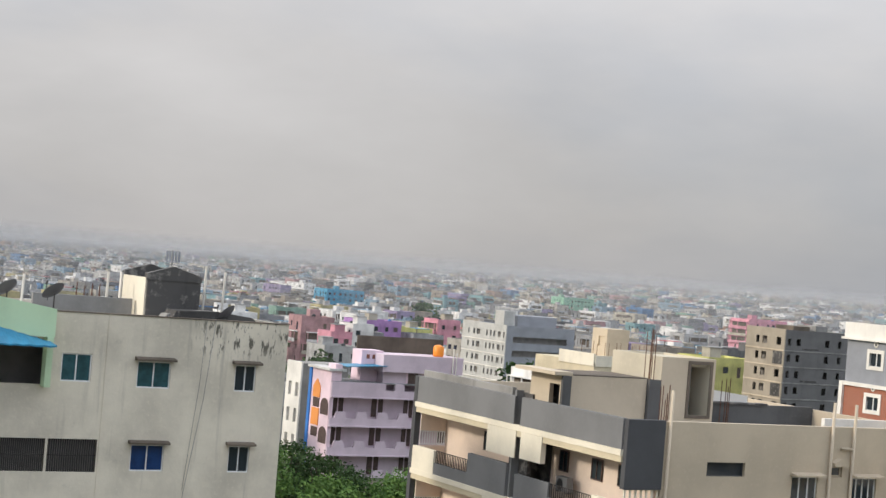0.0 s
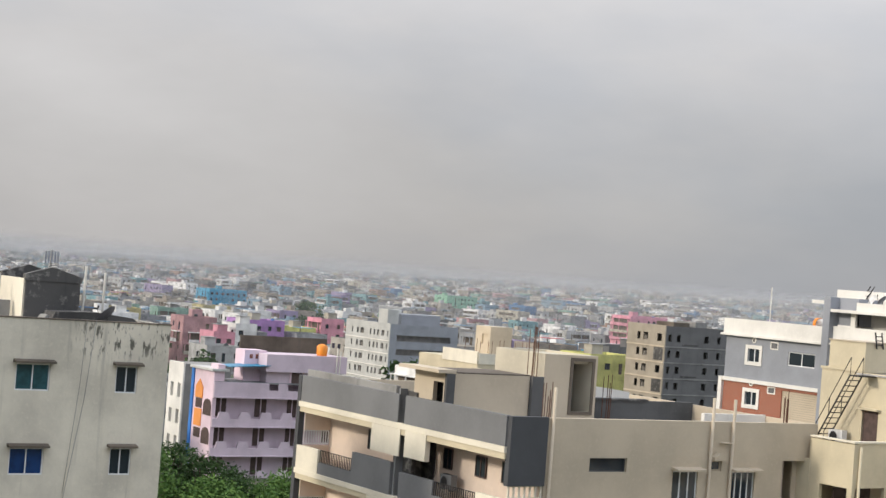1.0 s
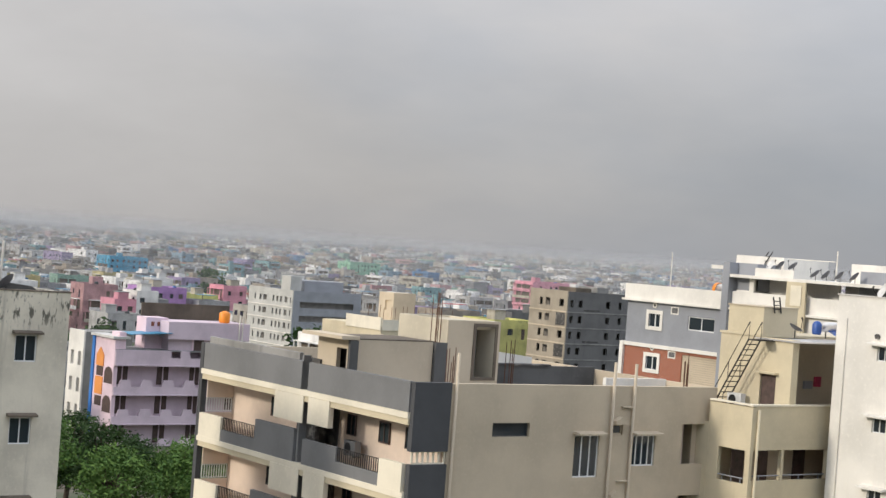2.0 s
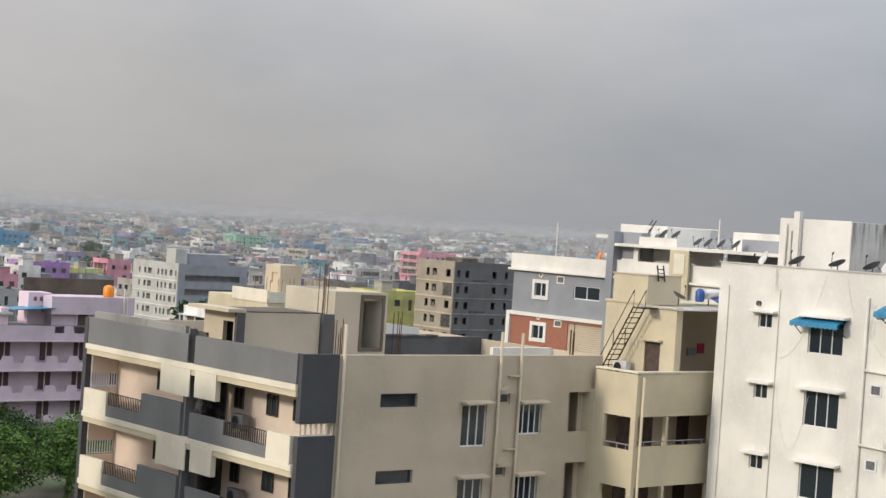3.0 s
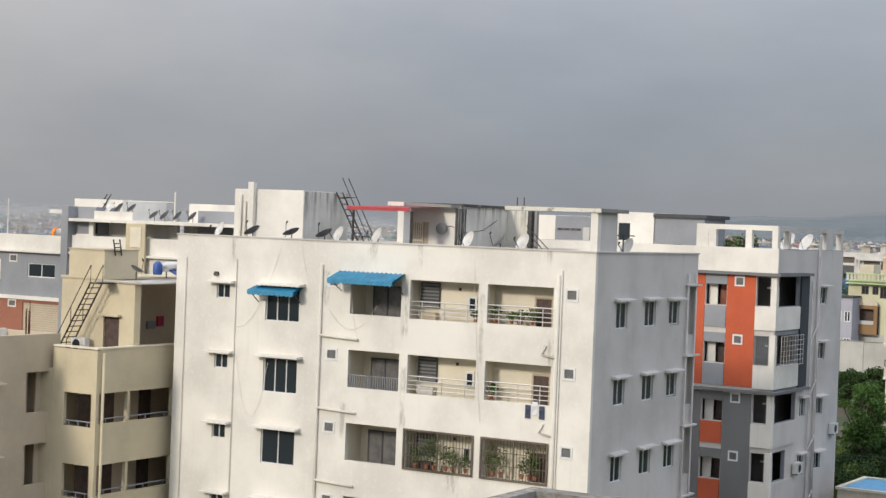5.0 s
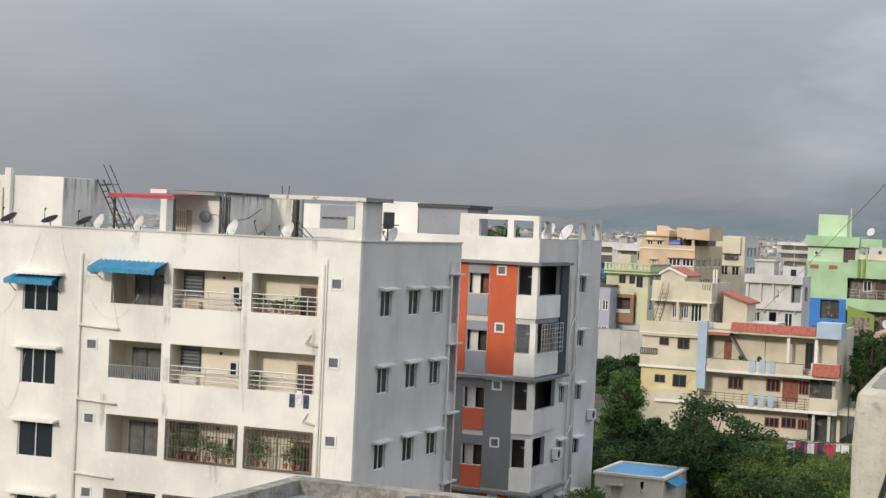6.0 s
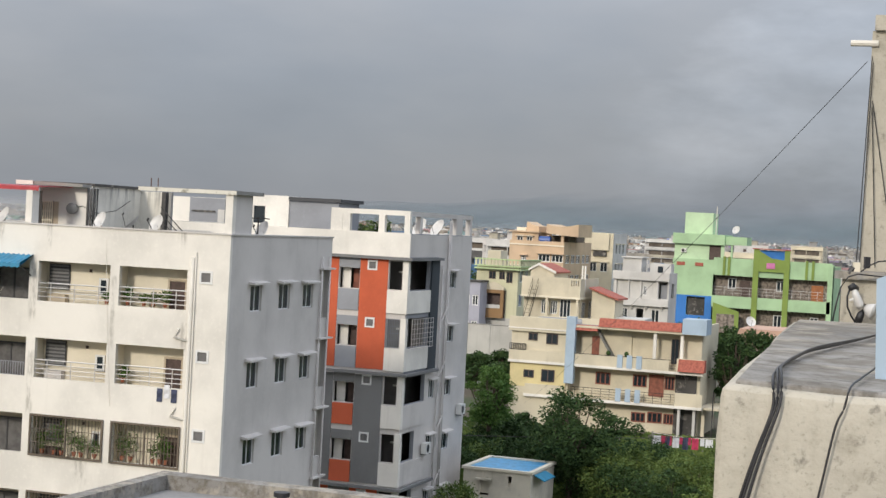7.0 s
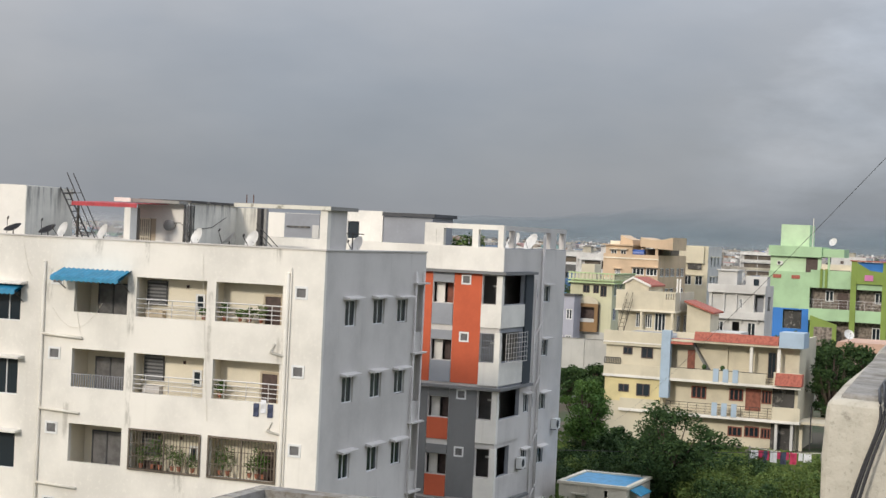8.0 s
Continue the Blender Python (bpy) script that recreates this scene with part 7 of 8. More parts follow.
part("arch_front", Geo().prism([(1.9, 7.0), (1.9, 7.34), (2.6, 7.75), (3.28, 7.97), (3.9, 7.7), (4.47, 7.31), (4.47, 7.0)], -0.95, -0.62, "x"), FADEDCREAM, q)
part("porch", Geo().wall(XF(-0.95), 1.9, 4.46, 3.5, 6.998, 0.35, [(2.3, 4.25, 4.7, 6.57)]), OCHRE, q, "ochre brown porch front")
part("porch_back", Geo().box(-0.1, -0.002, 1.9, 4.46, 3.5, 6.9), WOOD, q)
part("porch_rail", Geo().box(-1.0, -0.952, 2.3, 4.25, 4.7, 5.15), FADEDWHITE, q)
part("lower_front", Geo().box(-0.1, -0.002, 0.4, 5.8, -4, 3.48), DULLWHITE, q)
q = thing("house", 198.3, 61.7, 0, 0, "lavender grey house with a row of pale windows", "house")
hx = [(0.2 + 1.1 * i, 1.0 + 1.1 * i, z, z + 1.3) for i in range(4) for z in (5.0, 1.8)]
shell(q, 0, 3, 0, 4.8, -4, 7.9, (LAVENDER, LAVENDER, LAVENDER), hx, [], parapet=0.7, inner=False)
for h_ in hx:
    window(q, XF(0), *h_, 2, fw=0.12)
part("dark_roof_edge", Geo().box(-0.2, 3.1, -0.1, 4.9, 7.902, 8.1), SOOTSHADE, q)
q = thing("boundary_wall", 185, 50.5, 0, 0, "stained white boundary wall of a plot", "wall")
part("wall", Geo().box(0, 0.25, 0, 9, -5, 3.5), DULLWHITE, q)
part("coping", Geo().box(-0.05, 0.3, 0, 9, 3.502, 3.6), RAW, q)
for i in range(4):
    part("pier", Geo().box(-0.12, -0.002, 0.2 + 2.7 * i, 0.5 + 2.7 * i, -5, 3.5), DULLWHITE, q)
q = thing("apartment_building", 268.1, 61.3, 0, 0, "grey and cream block with small windows", "apartment building")
shell(q, 0, 10, 0, 4.4, -4, 14.8, (FADEDCREAM, FADEDWHITE, FADEDWHITE), [(0.8, 2.0, 8.5, 10), (2.6, 3.8, 8.5, 10)], [(a, a + 1.0, z, z + 1.6) for a in (2, 4.5, 7) for z in (5, 8.2, 11.4)], parapet=0.8, glaze=True)
part("upper_room", Geo().box(-0.6, -0.002, 0.6, 4.9, 12.0, 14.7), FADEDCREAM, q)
# dark sheet paints the shade under the overhanging room
part("upper_shade", Geo().box(-0.3, -0.002, 1.0, 3.2, 11.0, 11.9), SOOTSHADE, q)
q = thing("house", 186.5, 36.4, 0, 0, "white flat roofed house with slab bands and a roof room", "house")
hx = [(2.14, 2.55, 8.0, 9.1), (-0.2, 0.75, 7.7, 9.55), (0.6, 1.5, 5.0, 6.5), (2.4, 3.2, 4.6, 6.5), (4.2, 5.0, 5.0, 6.5)]
shell(q, 0, 4.6, -0.37, 5.94, -4, 10.6, (FADEDWHITE, FADEDWHITE, FADEDWHITE), hx, [(1.5, 3.0, 7.8, 9.4)], parapet=0.9)
for h_ in (hx[0], hx[2], hx[4]):
    window(q, XF(0), *h_, 2, fw=0.08)
part("balcony_door", Geo().fbox(XF(0.7), -0.1, 0.7, 0, 0.05, 6.9, 9.3), HOUSEGREY, q)
part("slab", Geo().box(-0.55, -0.002, -0.45, 6.0, 9.7, 10.62).box(-0.55, -0.002, -0.45, 6.0, 6.83, 7.6), FADEDWHITE, q)
for u in (5.75, 4.3, 2.9, 1.0):
    part("pilaster", Geo().box(-0.3, -0.002, u - 0.2, u, 7.602, 9.698), FADEDWHITE, q)
for u in (5.2, 3.6, 2.0, 0.2):
    part("bracket", Geo().prism([(-0.5, 6.82), (-0.002, 6.82), (-0.002, 6.3)], u, u + 0.2, "y"), FADEDWHITE, q)
part("roof_room", Geo().box(1.5, 4.3, 3.2, 5.35, 9.7, 12.1), FADEDWHITE, q)
part("roof_room_slab", Geo().box(1.2, 4.5, 3.0, 5.5, 12.102, 12.25), FADEDWHITE, q)
part("roof_room", Geo().box(2.5, 4.3, 0.0, 2.4, 9.7, 11.6), FADEDWHITE, q)
part("roof_door", Geo().fbox(XF(2.42), 0.9, 1.5, 0, 0.07, 9.72, 11.3), GLASS, q)
q = thing("house", 169.9, 41.9, 0, 0, "pale cream house with a gabled roof room and an iron stair", "house")
hx = [(1.33, 2.5, 5.6, 7.6), (3.7, 4.5, 6.0, 7.5), (2.75, 3.5, 6.0, 7.4)]
part("wall", Geo().wall(XF(0.9), 0.3, 6.4, -4, 7.78, 0.2, hx), FADEDCREAM, q)
part("wall", Geo().wall(YF(0.3), 1.1, 8.0, -4, 7.78, 0.2, [(1.6, 3.2, 5.6, 7.4), (4.5, 6.0, 5.6, 7.4)]), FADEDCREAM, q)
part("wall", Geo().box(7.8, 8.0, 0.5, 6.4, -4, 7.78).box(1.1, 7.8, 6.2, 6.4, -4, 7.78), FADEDCREAM, q)
part("inner_wall", Geo().box(2.2, 7.6, 1.6, 6.0, -4, 7.7), DARKIN, q)
part("slab", Geo().box(-0.1, 8.2, 0.1, 6.5, 7.7, 7.9), PALECREAM, q)
part("parapet", Geo().wall(XF(0), 0.15, 6.45, 7.9, 9.85, 0.18, [(0.3 + 0.25 * i, 0.42 + 0.25 * i, 9.05, 9.65) for i in range(4)]).box(0.18, 8.1, 0.15, 0.33, 7.9, 9.8), FADEDCREAM, q)
for h_ in hx:
    window(q, XF(0.9), *h_, 3, frame=FRAME, fw=0.08)
window(q, YF(0.3), 1.6, 3.2, 5.6, 7.4, 3, fw=0.1)
window(q, YF(0.3), 4.5, 6.0, 5.6, 7.4, 3, fw=0.1)
for y in (0.3, 3.55):
    part("pillar", Geo().box(-0.05, 0.2, y, y + 0.25, -4, 7.7), FADEDCREAM, q)
part("roof_room", Geo().prism([(3.1, 7.9), (5.65, 7.9), (5.65, 10.55), (4.76, 11.05), (3.1, 10.4)], 0.35, 6, "x"), FADEDCREAM, q)
part("tile_cover", Geo().prism([(2.85, 10.25), (4.76, 11.05), (5.85, 10.45), (5.85, 10.58), (4.76, 11.22), (2.85, 10.42)], 0.2, 6.2, "x"), REDTILE, q)
part("roof_edge", Geo().prism([(2.85, 10.22), (4.76, 11.02), (5.85, 10.42), (5.85, 10.62), (4.76, 11.26), (2.85, 10.46)], 0.1, 0.198, "x"), WHITE, q)
for y in (-0.1, -0.4):
    part("pipe_stub", Geo().tube([(2.0, y + 0.6, 7.9), (2.0, y + 0.6, 11.2)], 0.1, 8), WHITE, q)
ladder(q, (-0.5, 5.75, 5.2), (-0.5, 4.85, 8.9), 0.7, (0.3, 1, 0), rungs=9)
q = thing("house", 172, 35.2, 0, 0, "small white house with a red tiled lean-to roof", "house")
part("wall", Geo().wall(XF(0), 3.6, 6.1, -4, 7.9, 0.2).box(0.2, 4, 3.6, 3.8, -4, 7.9).box(0.2, 4, 5.9, 6.1, -4, 8.6).box(3.8, 4, 3.8, 5.9, -4, 7.9), FADEDCREAM, q)
part("gable", Geo().prism([(3.6, 7.902), (6.1, 7.902), (6.1, 8.72)], 0.02, 3.95, "x"), FADEDCREAM, q)
part("roof", Geo().prism([(3.2, 7.78), (6.3, 8.85), (6.3, 9.02), (3.2, 7.95)], -0.5, 4.3, "x"), REDTILE, q)
part("porch_wall", Geo().box(0.3, 4, 0.4, 3.58, -4, 6.0), FADEDWHITE, q)

for x, y, w, d, top, m_, lab in ((595, 62, 14, 11, 14.2, FADEDCREAM, "cream"), (478, 142, 14, 12, 14.4, FADEDWHITE, "white"), (330, 92, 12, 10, 13.5, FADEDWHITE, "white"), (360, 100, 12, 12, 14.6, SHADEWHITE, "pale grey"), (420, 60, 12, 14, 13.0, FADEDCREAM, "cream"),
                              (300, 45, 10, 10, 10.5, FADEDWHITE, "white"), (330, 22, 12, 14, 10.0, FADEDWHITE, "white"), (400, 20, 14, 16, 11.5, SHADEWHITE, "pale grey"), (700, 95, 18, 14, 14.5, FADEDWHITE, "white"), (640, 120, 18, 14, 14.0, FADEDWHITE, "white")):
    z0 = ground_z(x, y)
    city_house(x, y, z0, w, d, max(2, int((top - 0.9 - z0) / 3)), 0, rng, f"{lab} flat roofed block with rows of windows", m_)

# ---------------------------------------------------------------- shed and near roof below
q = thing("shed", 89.8, 24.45, -0.35, 0, "small cement shed with a bright blue sheet roof", "shed")
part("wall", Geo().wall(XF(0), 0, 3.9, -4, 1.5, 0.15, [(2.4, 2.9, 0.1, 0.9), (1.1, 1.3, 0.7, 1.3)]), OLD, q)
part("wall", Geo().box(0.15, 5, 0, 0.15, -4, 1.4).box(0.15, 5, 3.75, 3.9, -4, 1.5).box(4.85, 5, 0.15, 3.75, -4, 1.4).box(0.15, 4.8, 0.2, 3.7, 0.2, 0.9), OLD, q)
part("rim", Geo().wall(lambda u, d, z: (u, z, 1.5 + d), -0.1, 5.1, -0.1, 4.0, 0.14, [(0.15, 4.85, 0.15, 3.75)]), PALECREAM, q)
part("blue_roof", Geo().box(0.15, 4.85, 0.15, 3.75, 1.45, 1.55), flat("sky_blue_sheet", (0.06, 0.33, 0.60), 0.5, 0, 0.15), q)
part("blue_lean_to", Geo().prism([(-0.7, 1.1), (-0.1, 1.38), (-0.1, 1.44), (-0.7, 1.16)], 0.4, 2.6, "x"), BLUESHEET, q)
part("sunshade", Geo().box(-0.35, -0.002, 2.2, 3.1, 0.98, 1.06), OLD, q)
q = thing("roof_terrace", 28.9, 15.2, 0, 0, "flat grey cement roof with a low rim on a nearby house", "roof")
part("wall", Geo().box(-14, 0, -12, 0, -2, 9.2), BEIGE, q)
part("rim", Geo().box(-14, 0.25, -0.25, 0.05, 9.2, 9.6).box(-0.2, 0.25, -12, -0.25, 9.2, 9.6), TOPCEMENT, q)
part("roof", Geo().box(-14, -0.2, -12, -0.25, 9.2, 9.32), ROOFGREY, q)
part("chimney", Geo().lathe((-0.8, -2.9, 9.32), [(0.09, 0), (0.09, 0.2), (0.15, 0.22), (0.15, 0.3)], 12), BLACK, q)

# ---------------------------------------------------------------- own rooftop: block with cables, stair tower, blue sheet
roof0 = single("own_roof", Geo().box(-6, 4.5, -7, 3.5, 12.6, 13.0).box(4.5, 16, -7, 0.9, 12.6, 13.0).box(-6, 16, -7, 0.9, -2, 12.6), ROOFGREY, Matrix(), "grey cement roof terrace under the viewer", "roof", kind="structure")


def rounded_block(x0, x1, y0, y1, z0, z1, r, cuts):
    bm = bmesh.new()
    bmesh.ops.create_cube(bm, size=1)
    bmesh.ops.scale(bm, vec=(x1 - x0, y1 - y0, z1 - z0), verts=bm.verts)
    bmesh.ops.translate(bm, vec=((x0 + x1) / 2, (y0 + y1) / 2, (z0 + z1) / 2), verts=bm.verts)
    bmesh.ops.bevel(bm, geom=list(bm.edges), offset=r, segments=3, profile=0.6, affect="EDGES")
    bmesh.ops.subdivide_edges(bm, edges=list(bm.edges), cuts=cuts, use_grid_fill=True)
    for v in bm.verts:
        n_ = noise.noise_vector(v.co * 1.7) * 0.02 + noise.noise_vector(v.co * 6.0) * 0.006
        v.co += n_
    me = bpy.data.meshes.new("block")
    bm.to_mesh(me)
    bm.free()
    return me


q = thing("telecom_mast", 169.7, 455, ground_z(169.7, 455), 0, "grey telecom mast with antenna panels above the town", "mast")
part("pole", Geo().tube([(0, 0, 0), (0, 0, 28.0)], [0.4, 0.22], 8), RAW, q)
for i in range(5):
    part("antenna_panel", Geo().box(-1.8 + 0.9 * i - 0.25, -1.8 + 0.9 * i + 0.25, -0.6, -0.35, 24.4, 27.6), HOUSEGREY, q)
part("platform", Geo().box(-2.2, 2.2, -0.34, 0.34, 23.6, 23.9), RAW, q)
o = thing("water_sump", 6.62, 1.06, 13.0, 4.4, "whitewashed cement tank block with a weathered grey top", "tank")
body = new("body", rounded_block(0, 6.1, -2.6, 0, -0.1, 1.03, 0.05, 5))
body.data.materials.append(NEARCEMENT)
body.parent = o
body.data.polygons.foreach_set("use_smooth", [True] * len(body.data.polygons))
top = new("top", rounded_block(0.06, 6.05, -2.55, -0.05, 0.9, 1.05, 0.02, 4))
top.data.materials.append(TOPCEMENT)
top.parent = o
for pts in ([(4.2, -0.66, 1.08), (2.96, -0.45, 1.07), (2.1, -0.29, 1.07), (1.2, -0.22, 1.07), (0.5, -0.2, 1.08), (0.08, -0.22, 1.08), (-0.03, -0.225, 0.98), (-0.05, -0.17, 0.8), (-0.06, -0.12, 0.61), (-0.07, 0.0, 0.1)],
            [(4.2, -0.69, 1.085), (2.96, -0.472, 1.085), (2.1, -0.308, 1.085), (1.2, -0.234, 1.085), (0.5, -0.213, 1.09), (0.06, -0.233, 1.09), (-0.04, -0.239, 0.98), (-0.062, -0.186, 0.8), (-0.072, -0.139, 0.61), (-0.085, -0.03, 0.1)],
            [(4.2, -0.63, 1.07), (2.9, -0.42, 1.065), (2.0, -0.27, 1.065), (1.1, -0.2, 1.065), (0.4, -0.19, 1.065), (0.02, -0.205, 1.06), (-0.04, -0.212, 0.96), (-0.05, -0.156, 0.78), (-0.055, -0.106, 0.6), (-0.06, 0.02, 0.1)],
            [(3.6, -0.75, 1.07), (1.5, -0.62, 1.065), (0.5, -0.54, 1.065), (0.02, -0.5, 1.06), (-0.04, -0.48, 0.98), (-0.05, -0.45, 0.9), (-0.05, -0.4, 0.62), (-0.06, -0.3, 0.1)]):
    out_pts = []
    P_ = [Vector(p) for p in pts]
    for i in range(len(P_) - 1):
        p0, p1, p2, p3 = P_[max(i - 1, 0)], P_[i], P_[i + 1], P_[min(i + 2, len(P_) - 1)]
        for s in range(6):
            t = s / 6
            out_pts.append(0.5 * (2 * p1 + (p2 - p0) * t + (2 * p0 - 5 * p1 + 4 * p2 - p3) * t * t + (3 * p1 - p0 - 3 * p2 + p3) * t ** 3))
    cg = Geo().tube(out_pts + [P_[-1]], 0.0046 if pts[0][0] < 4 else 0.006, 8)
    single("cable", cg, BLACK, pose(6.62, 1.06, 13.0, 0, 0, 4.4), "black plastic cable lying over a cement block", "cable", "black cables", smooth=True)
q = thing("stair_tower", 13.6, 1.13, 13.0, 0, "whitewashed stair tower wall with a spout and wires", "tower")
part("wall", Geo().box(0, 3, -3.5, 0.0, -0.1, 3.3), NEARCEMENT, q)
part("cap", Geo().box(-0.05, 0.25, -0.35, -0.02, 3.302, 3.42), NEARCEMENT, q)
part("spout", Geo().tube([(-0.02, -0.05, 3.2), (-0.02, 0.16, 3.2)], 0.025, 8), PVC, q)
for a, b in (((-0.04, -0.02, 3.05), (-0.04, 0.0, 1.35)), ((-0.04, -0.03, 2.7), (-0.04, -0.12, 1.45)), ((-0.04, -0.03, 2.75), (-0.04, -0.3, 1.3)), ((-0.04, -0.01, 3.1), (-0.04, 0.03, 1.2))):
    part("wire", Geo().tube([a, b], 0.004, 5), BLACK, q)
q = thing("low_tank", 12.95, 1.2, 13.0, 0, "small whitewashed cement block with a curved top behind the tank", "tank")
part("body", Geo().box(0, 0.6, -2.0, 0.0, 0, 1.36), NEARCEMENT, q)
part("lid", Geo().box(-0.06, 0.64, -2.05, 0.05, 1.362, 1.42), TOPCEMENT, q)
q = thing("spotlight", 12.8, 1.035, 14.06, -71, "white outdoor spotlight on a black bracket with cable", "spotlight")
part("lamp_body", Geo().tube([(-0.065, 0, 0.235), (-0.05, 0, 0.2), (-0.015, 0, 0.12), (0.0, 0, 0.1)], [0.016, 0.028, 0.034, 0.02], 12), DISH, q, smooth=True)
part("reflector", Geo().tube([(0.03, 0, 0.1), (0.05, -0.02, 0.09), (0.075, -0.04, 0.078), (0.083, -0.045, 0.075)], [0.024, 0.045, 0.062, 0.064], 18), DISH, q, smooth=True)
part("bracket", Geo().tube([(-0.02, 0.01, -0.02), (0.0, 0.0, 0.05), (0.035, 0, 0.12)], [0.03, 0.028, 0.02], 10), BLACK, q, smooth=True)
part("joint", Geo().tube([(-0.1, 0, 0.235), (-0.07, 0, 0.25), (-0.03, 0.02, 0.235)], [0.02, 0.03, 0.018], 10), BLACK, q, smooth=True)
part("arm", Geo().tube([(-0.09, 0, 0.15), (-0.04, 0, 0.165)], 0.01, 6), PLASTIC, q)
part("lead", Geo().tube([(-0.09, 0, 0.24), (-0.11, -0.01, 0.18), (-0.105, -0.01, 0.1), (-0.07, 0, 0.03), (-0.03, 0, -0.02)], 0.007, 6), BLACK, q, smooth=True)
part("lead", Geo().tube([(-0.21, 0, -0.03), (-0.19, 0, 0.1), (-0.16, 0, 0.24), (-0.11, 0, 0.32), (-0.04, 0, 0.345), (0.06, 0, 0.34), (0.2, 0, 0.33)], 0.006, 6), BLACK, q, smooth=True)
q = thing("junction_box", 12.9, 1.1, 14.42, -71, "small black and cream junction boxes with wires", "junction box")
part("box", Geo().box(-0.01, 0.035, 0, 0.05, 0.0, 0.07), PALECREAM, q)
part("socket", Geo().tube([(-0.045, 0.02, -0.02), (-0.01, 0.02, 0.03)], [0.02, 0.024], 8), BLACK, q)
part("box", Geo().box(0.07, 0.108, 0, 0.05, 0.03, 0.115), BLACK, q)
part("wire", Geo().tube([(0.0, 0.01, -0.04), (0.05, 0, 0.01), (0.1, 0, 0.05), (0.17, 0, 0.085), (0.3, 0, 0.1)], 0.006, 6), BLACK, q, smooth=True)
q = thing("blue_sheet", 7.45, 0.525, 13.0, 0, "upright pale blue painted metal sheet with a notched top", "sheet")
part("sheet", Geo().prism([(0.0, 0.98), (0.02, 1.47), (-0.05, 1.5), (-0.06, 1.58), (-0.1, 1.6), (-0.1, 1.47), (-0.9, 1.5), (-0.9, 0.95)], 0, 0.05, "x"), PALEBLUE, q)
part("fold", Geo().box(-0.02, -0.002, -0.9, -0.02, 1.0, 1.05), PALEBLUE, q)
# long wire from the stair tower down across the plot
q = thing("overhead_wire", 0, 0, 0, 0, "thin black wire strung from a roof over the gardens", "wire")
p0, p1 = Vector((13.5, 1.15, 16.05)), Vector((76, 21.5, 6.3))
part("wire", Geo().tube([p0.lerp(p1, i / 16) - Vector((0, 0, 0.25 * 4 * (i / 16) * (1 - i / 16))) for i in range(17)], 0.0032, 5), BLACK, q)
p0, p1 = Vector((84, 36, 3.2)), Vector((118, 13, 1.5))
part("wire", Geo().tube([p0.lerp(p1, i / 8) - Vector((0, 0, 0.3 * 4 * (i / 8) * (1 - i / 8))) for i in range(9)], 0.02, 5), IRON, q)

# ---------------------------------------------------------------- trees and shrubs


def leaves(g, centre, spread, n, size, r_):
    for _ in range(n):
        d = Vector((r_.gauss(0, 1), r_.gauss(0, 1), r_.gauss(0, 1)))
        d = d.normalized() * (r_.random() ** 0.45)
        p = Vector(centre) + Vector((d.x * spread[0], d.y * spread[1], d.z * spread[2]))
        a = Vector((r_.uniform(-1, 1), r_.uniform(-1, 1), r_.uniform(-0.6, 0.6))).normalized()
        b = a.cross(Vector((r_.uniform(-1, 1), r_.uniform(-1, 1), r_.uniform(-1, 1)))).normalized()
        s = size * r_.uniform(0.6, 1.4)
        g.add([tuple(p - a * s), tuple(p + b * s * 0.45), tuple(p + a * s + Vector((0, 0, -0.25 * s))), tuple(p - b * s * 0.45)], [(0, 1, 2, 3)])


def tree(x, y, h, rad, seed, leaf=None, n=2600, size=0.2, label="leafy dark green tree with an uneven crown", trunk_h=0.35, name="tree"):
    r_ = random.Random(seed)
    z0 = ground_z(x, y)
    o = thing(name, x, y, z0, 0, label, "tree" if name == "tree" else "shrub", "trees and shrubs")
    g = Geo().tube([(0, 0, -0.5), (0.05 * h, 0.02 * h, h * trunk_h), (0.02 * h, -0.03 * h, h * 0.75)], [0.035 * h, 0.025 * h, 0.008 * h], 8)
    clumps = []
    for i in range(40 if n > 2000 else 16 if n > 800 else 8):
        a, e = r_.uniform(0, 2 * math.pi), r_.random()
        rr = rad * (0.25 + 0.7 * r_.random() ** 0.6) * math.sqrt(max(0.12, 1 - (2 * e - 0.9) ** 2 * 0.9))
        c = Vector((rr * math.cos(a), rr * math.sin(a), h * (trunk_h + (0.97 - trunk_h) * e)))
        clumps.append(c)
        g.tube([(0.04 * h, 0.0, h * trunk_h * r_.uniform(0.8, 1.3)), tuple(c * 0.6 + Vector((0, 0, h * 0.1))), tuple(c)], [0.013 * h, 0.008 * h, 0.003 * h], 5)
    part("trunk", g, BARK, o)
    cg = Geo()
    for c in clumps:
        s = rad * (r_.uniform(0.2, 0.42) if n > 2000 else r_.uniform(0.28, 0.5))
        leaves(cg, c, (s, s, s * 0.75), int(n / len(clumps)), size, r_)
    part("crown", cg, leaf or LEAF, o)
    return o


for i, (x, y, h, rd) in enumerate(((46.8, 101.3, 6.2, 3.2), (50.5, 92.5, 4.8, 3.2), (46.3, 94.5, 5.8, 3.0), (44.0, 88.5, 4.8, 2.8), (53.5, 97.5, 3.9, 3.0), (49.0, 86.5, 3.8, 2.6), (56.5, 93.0, 3.5, 2.6), (42.5, 96.0, 6.4, 3.0), (55.5, 99.0, 3.2, 2.4))):
    tree(x, y, h, rd, 40 + i, LEAFMID if i % 2 else None, 6000, 0.125)
tree(52.5, 91, 3.9, 1.2, 60, LEAFLIGHT, 2600, 0.16, "light green tree beside darker ones")
tree(122.7, 36.9, 6.4, 2.1, 61, LEAFMID, 6500, 0.12)
tree(96.9, 24.0, 6.4, 2.6, 62, None, 12000, 0.105)
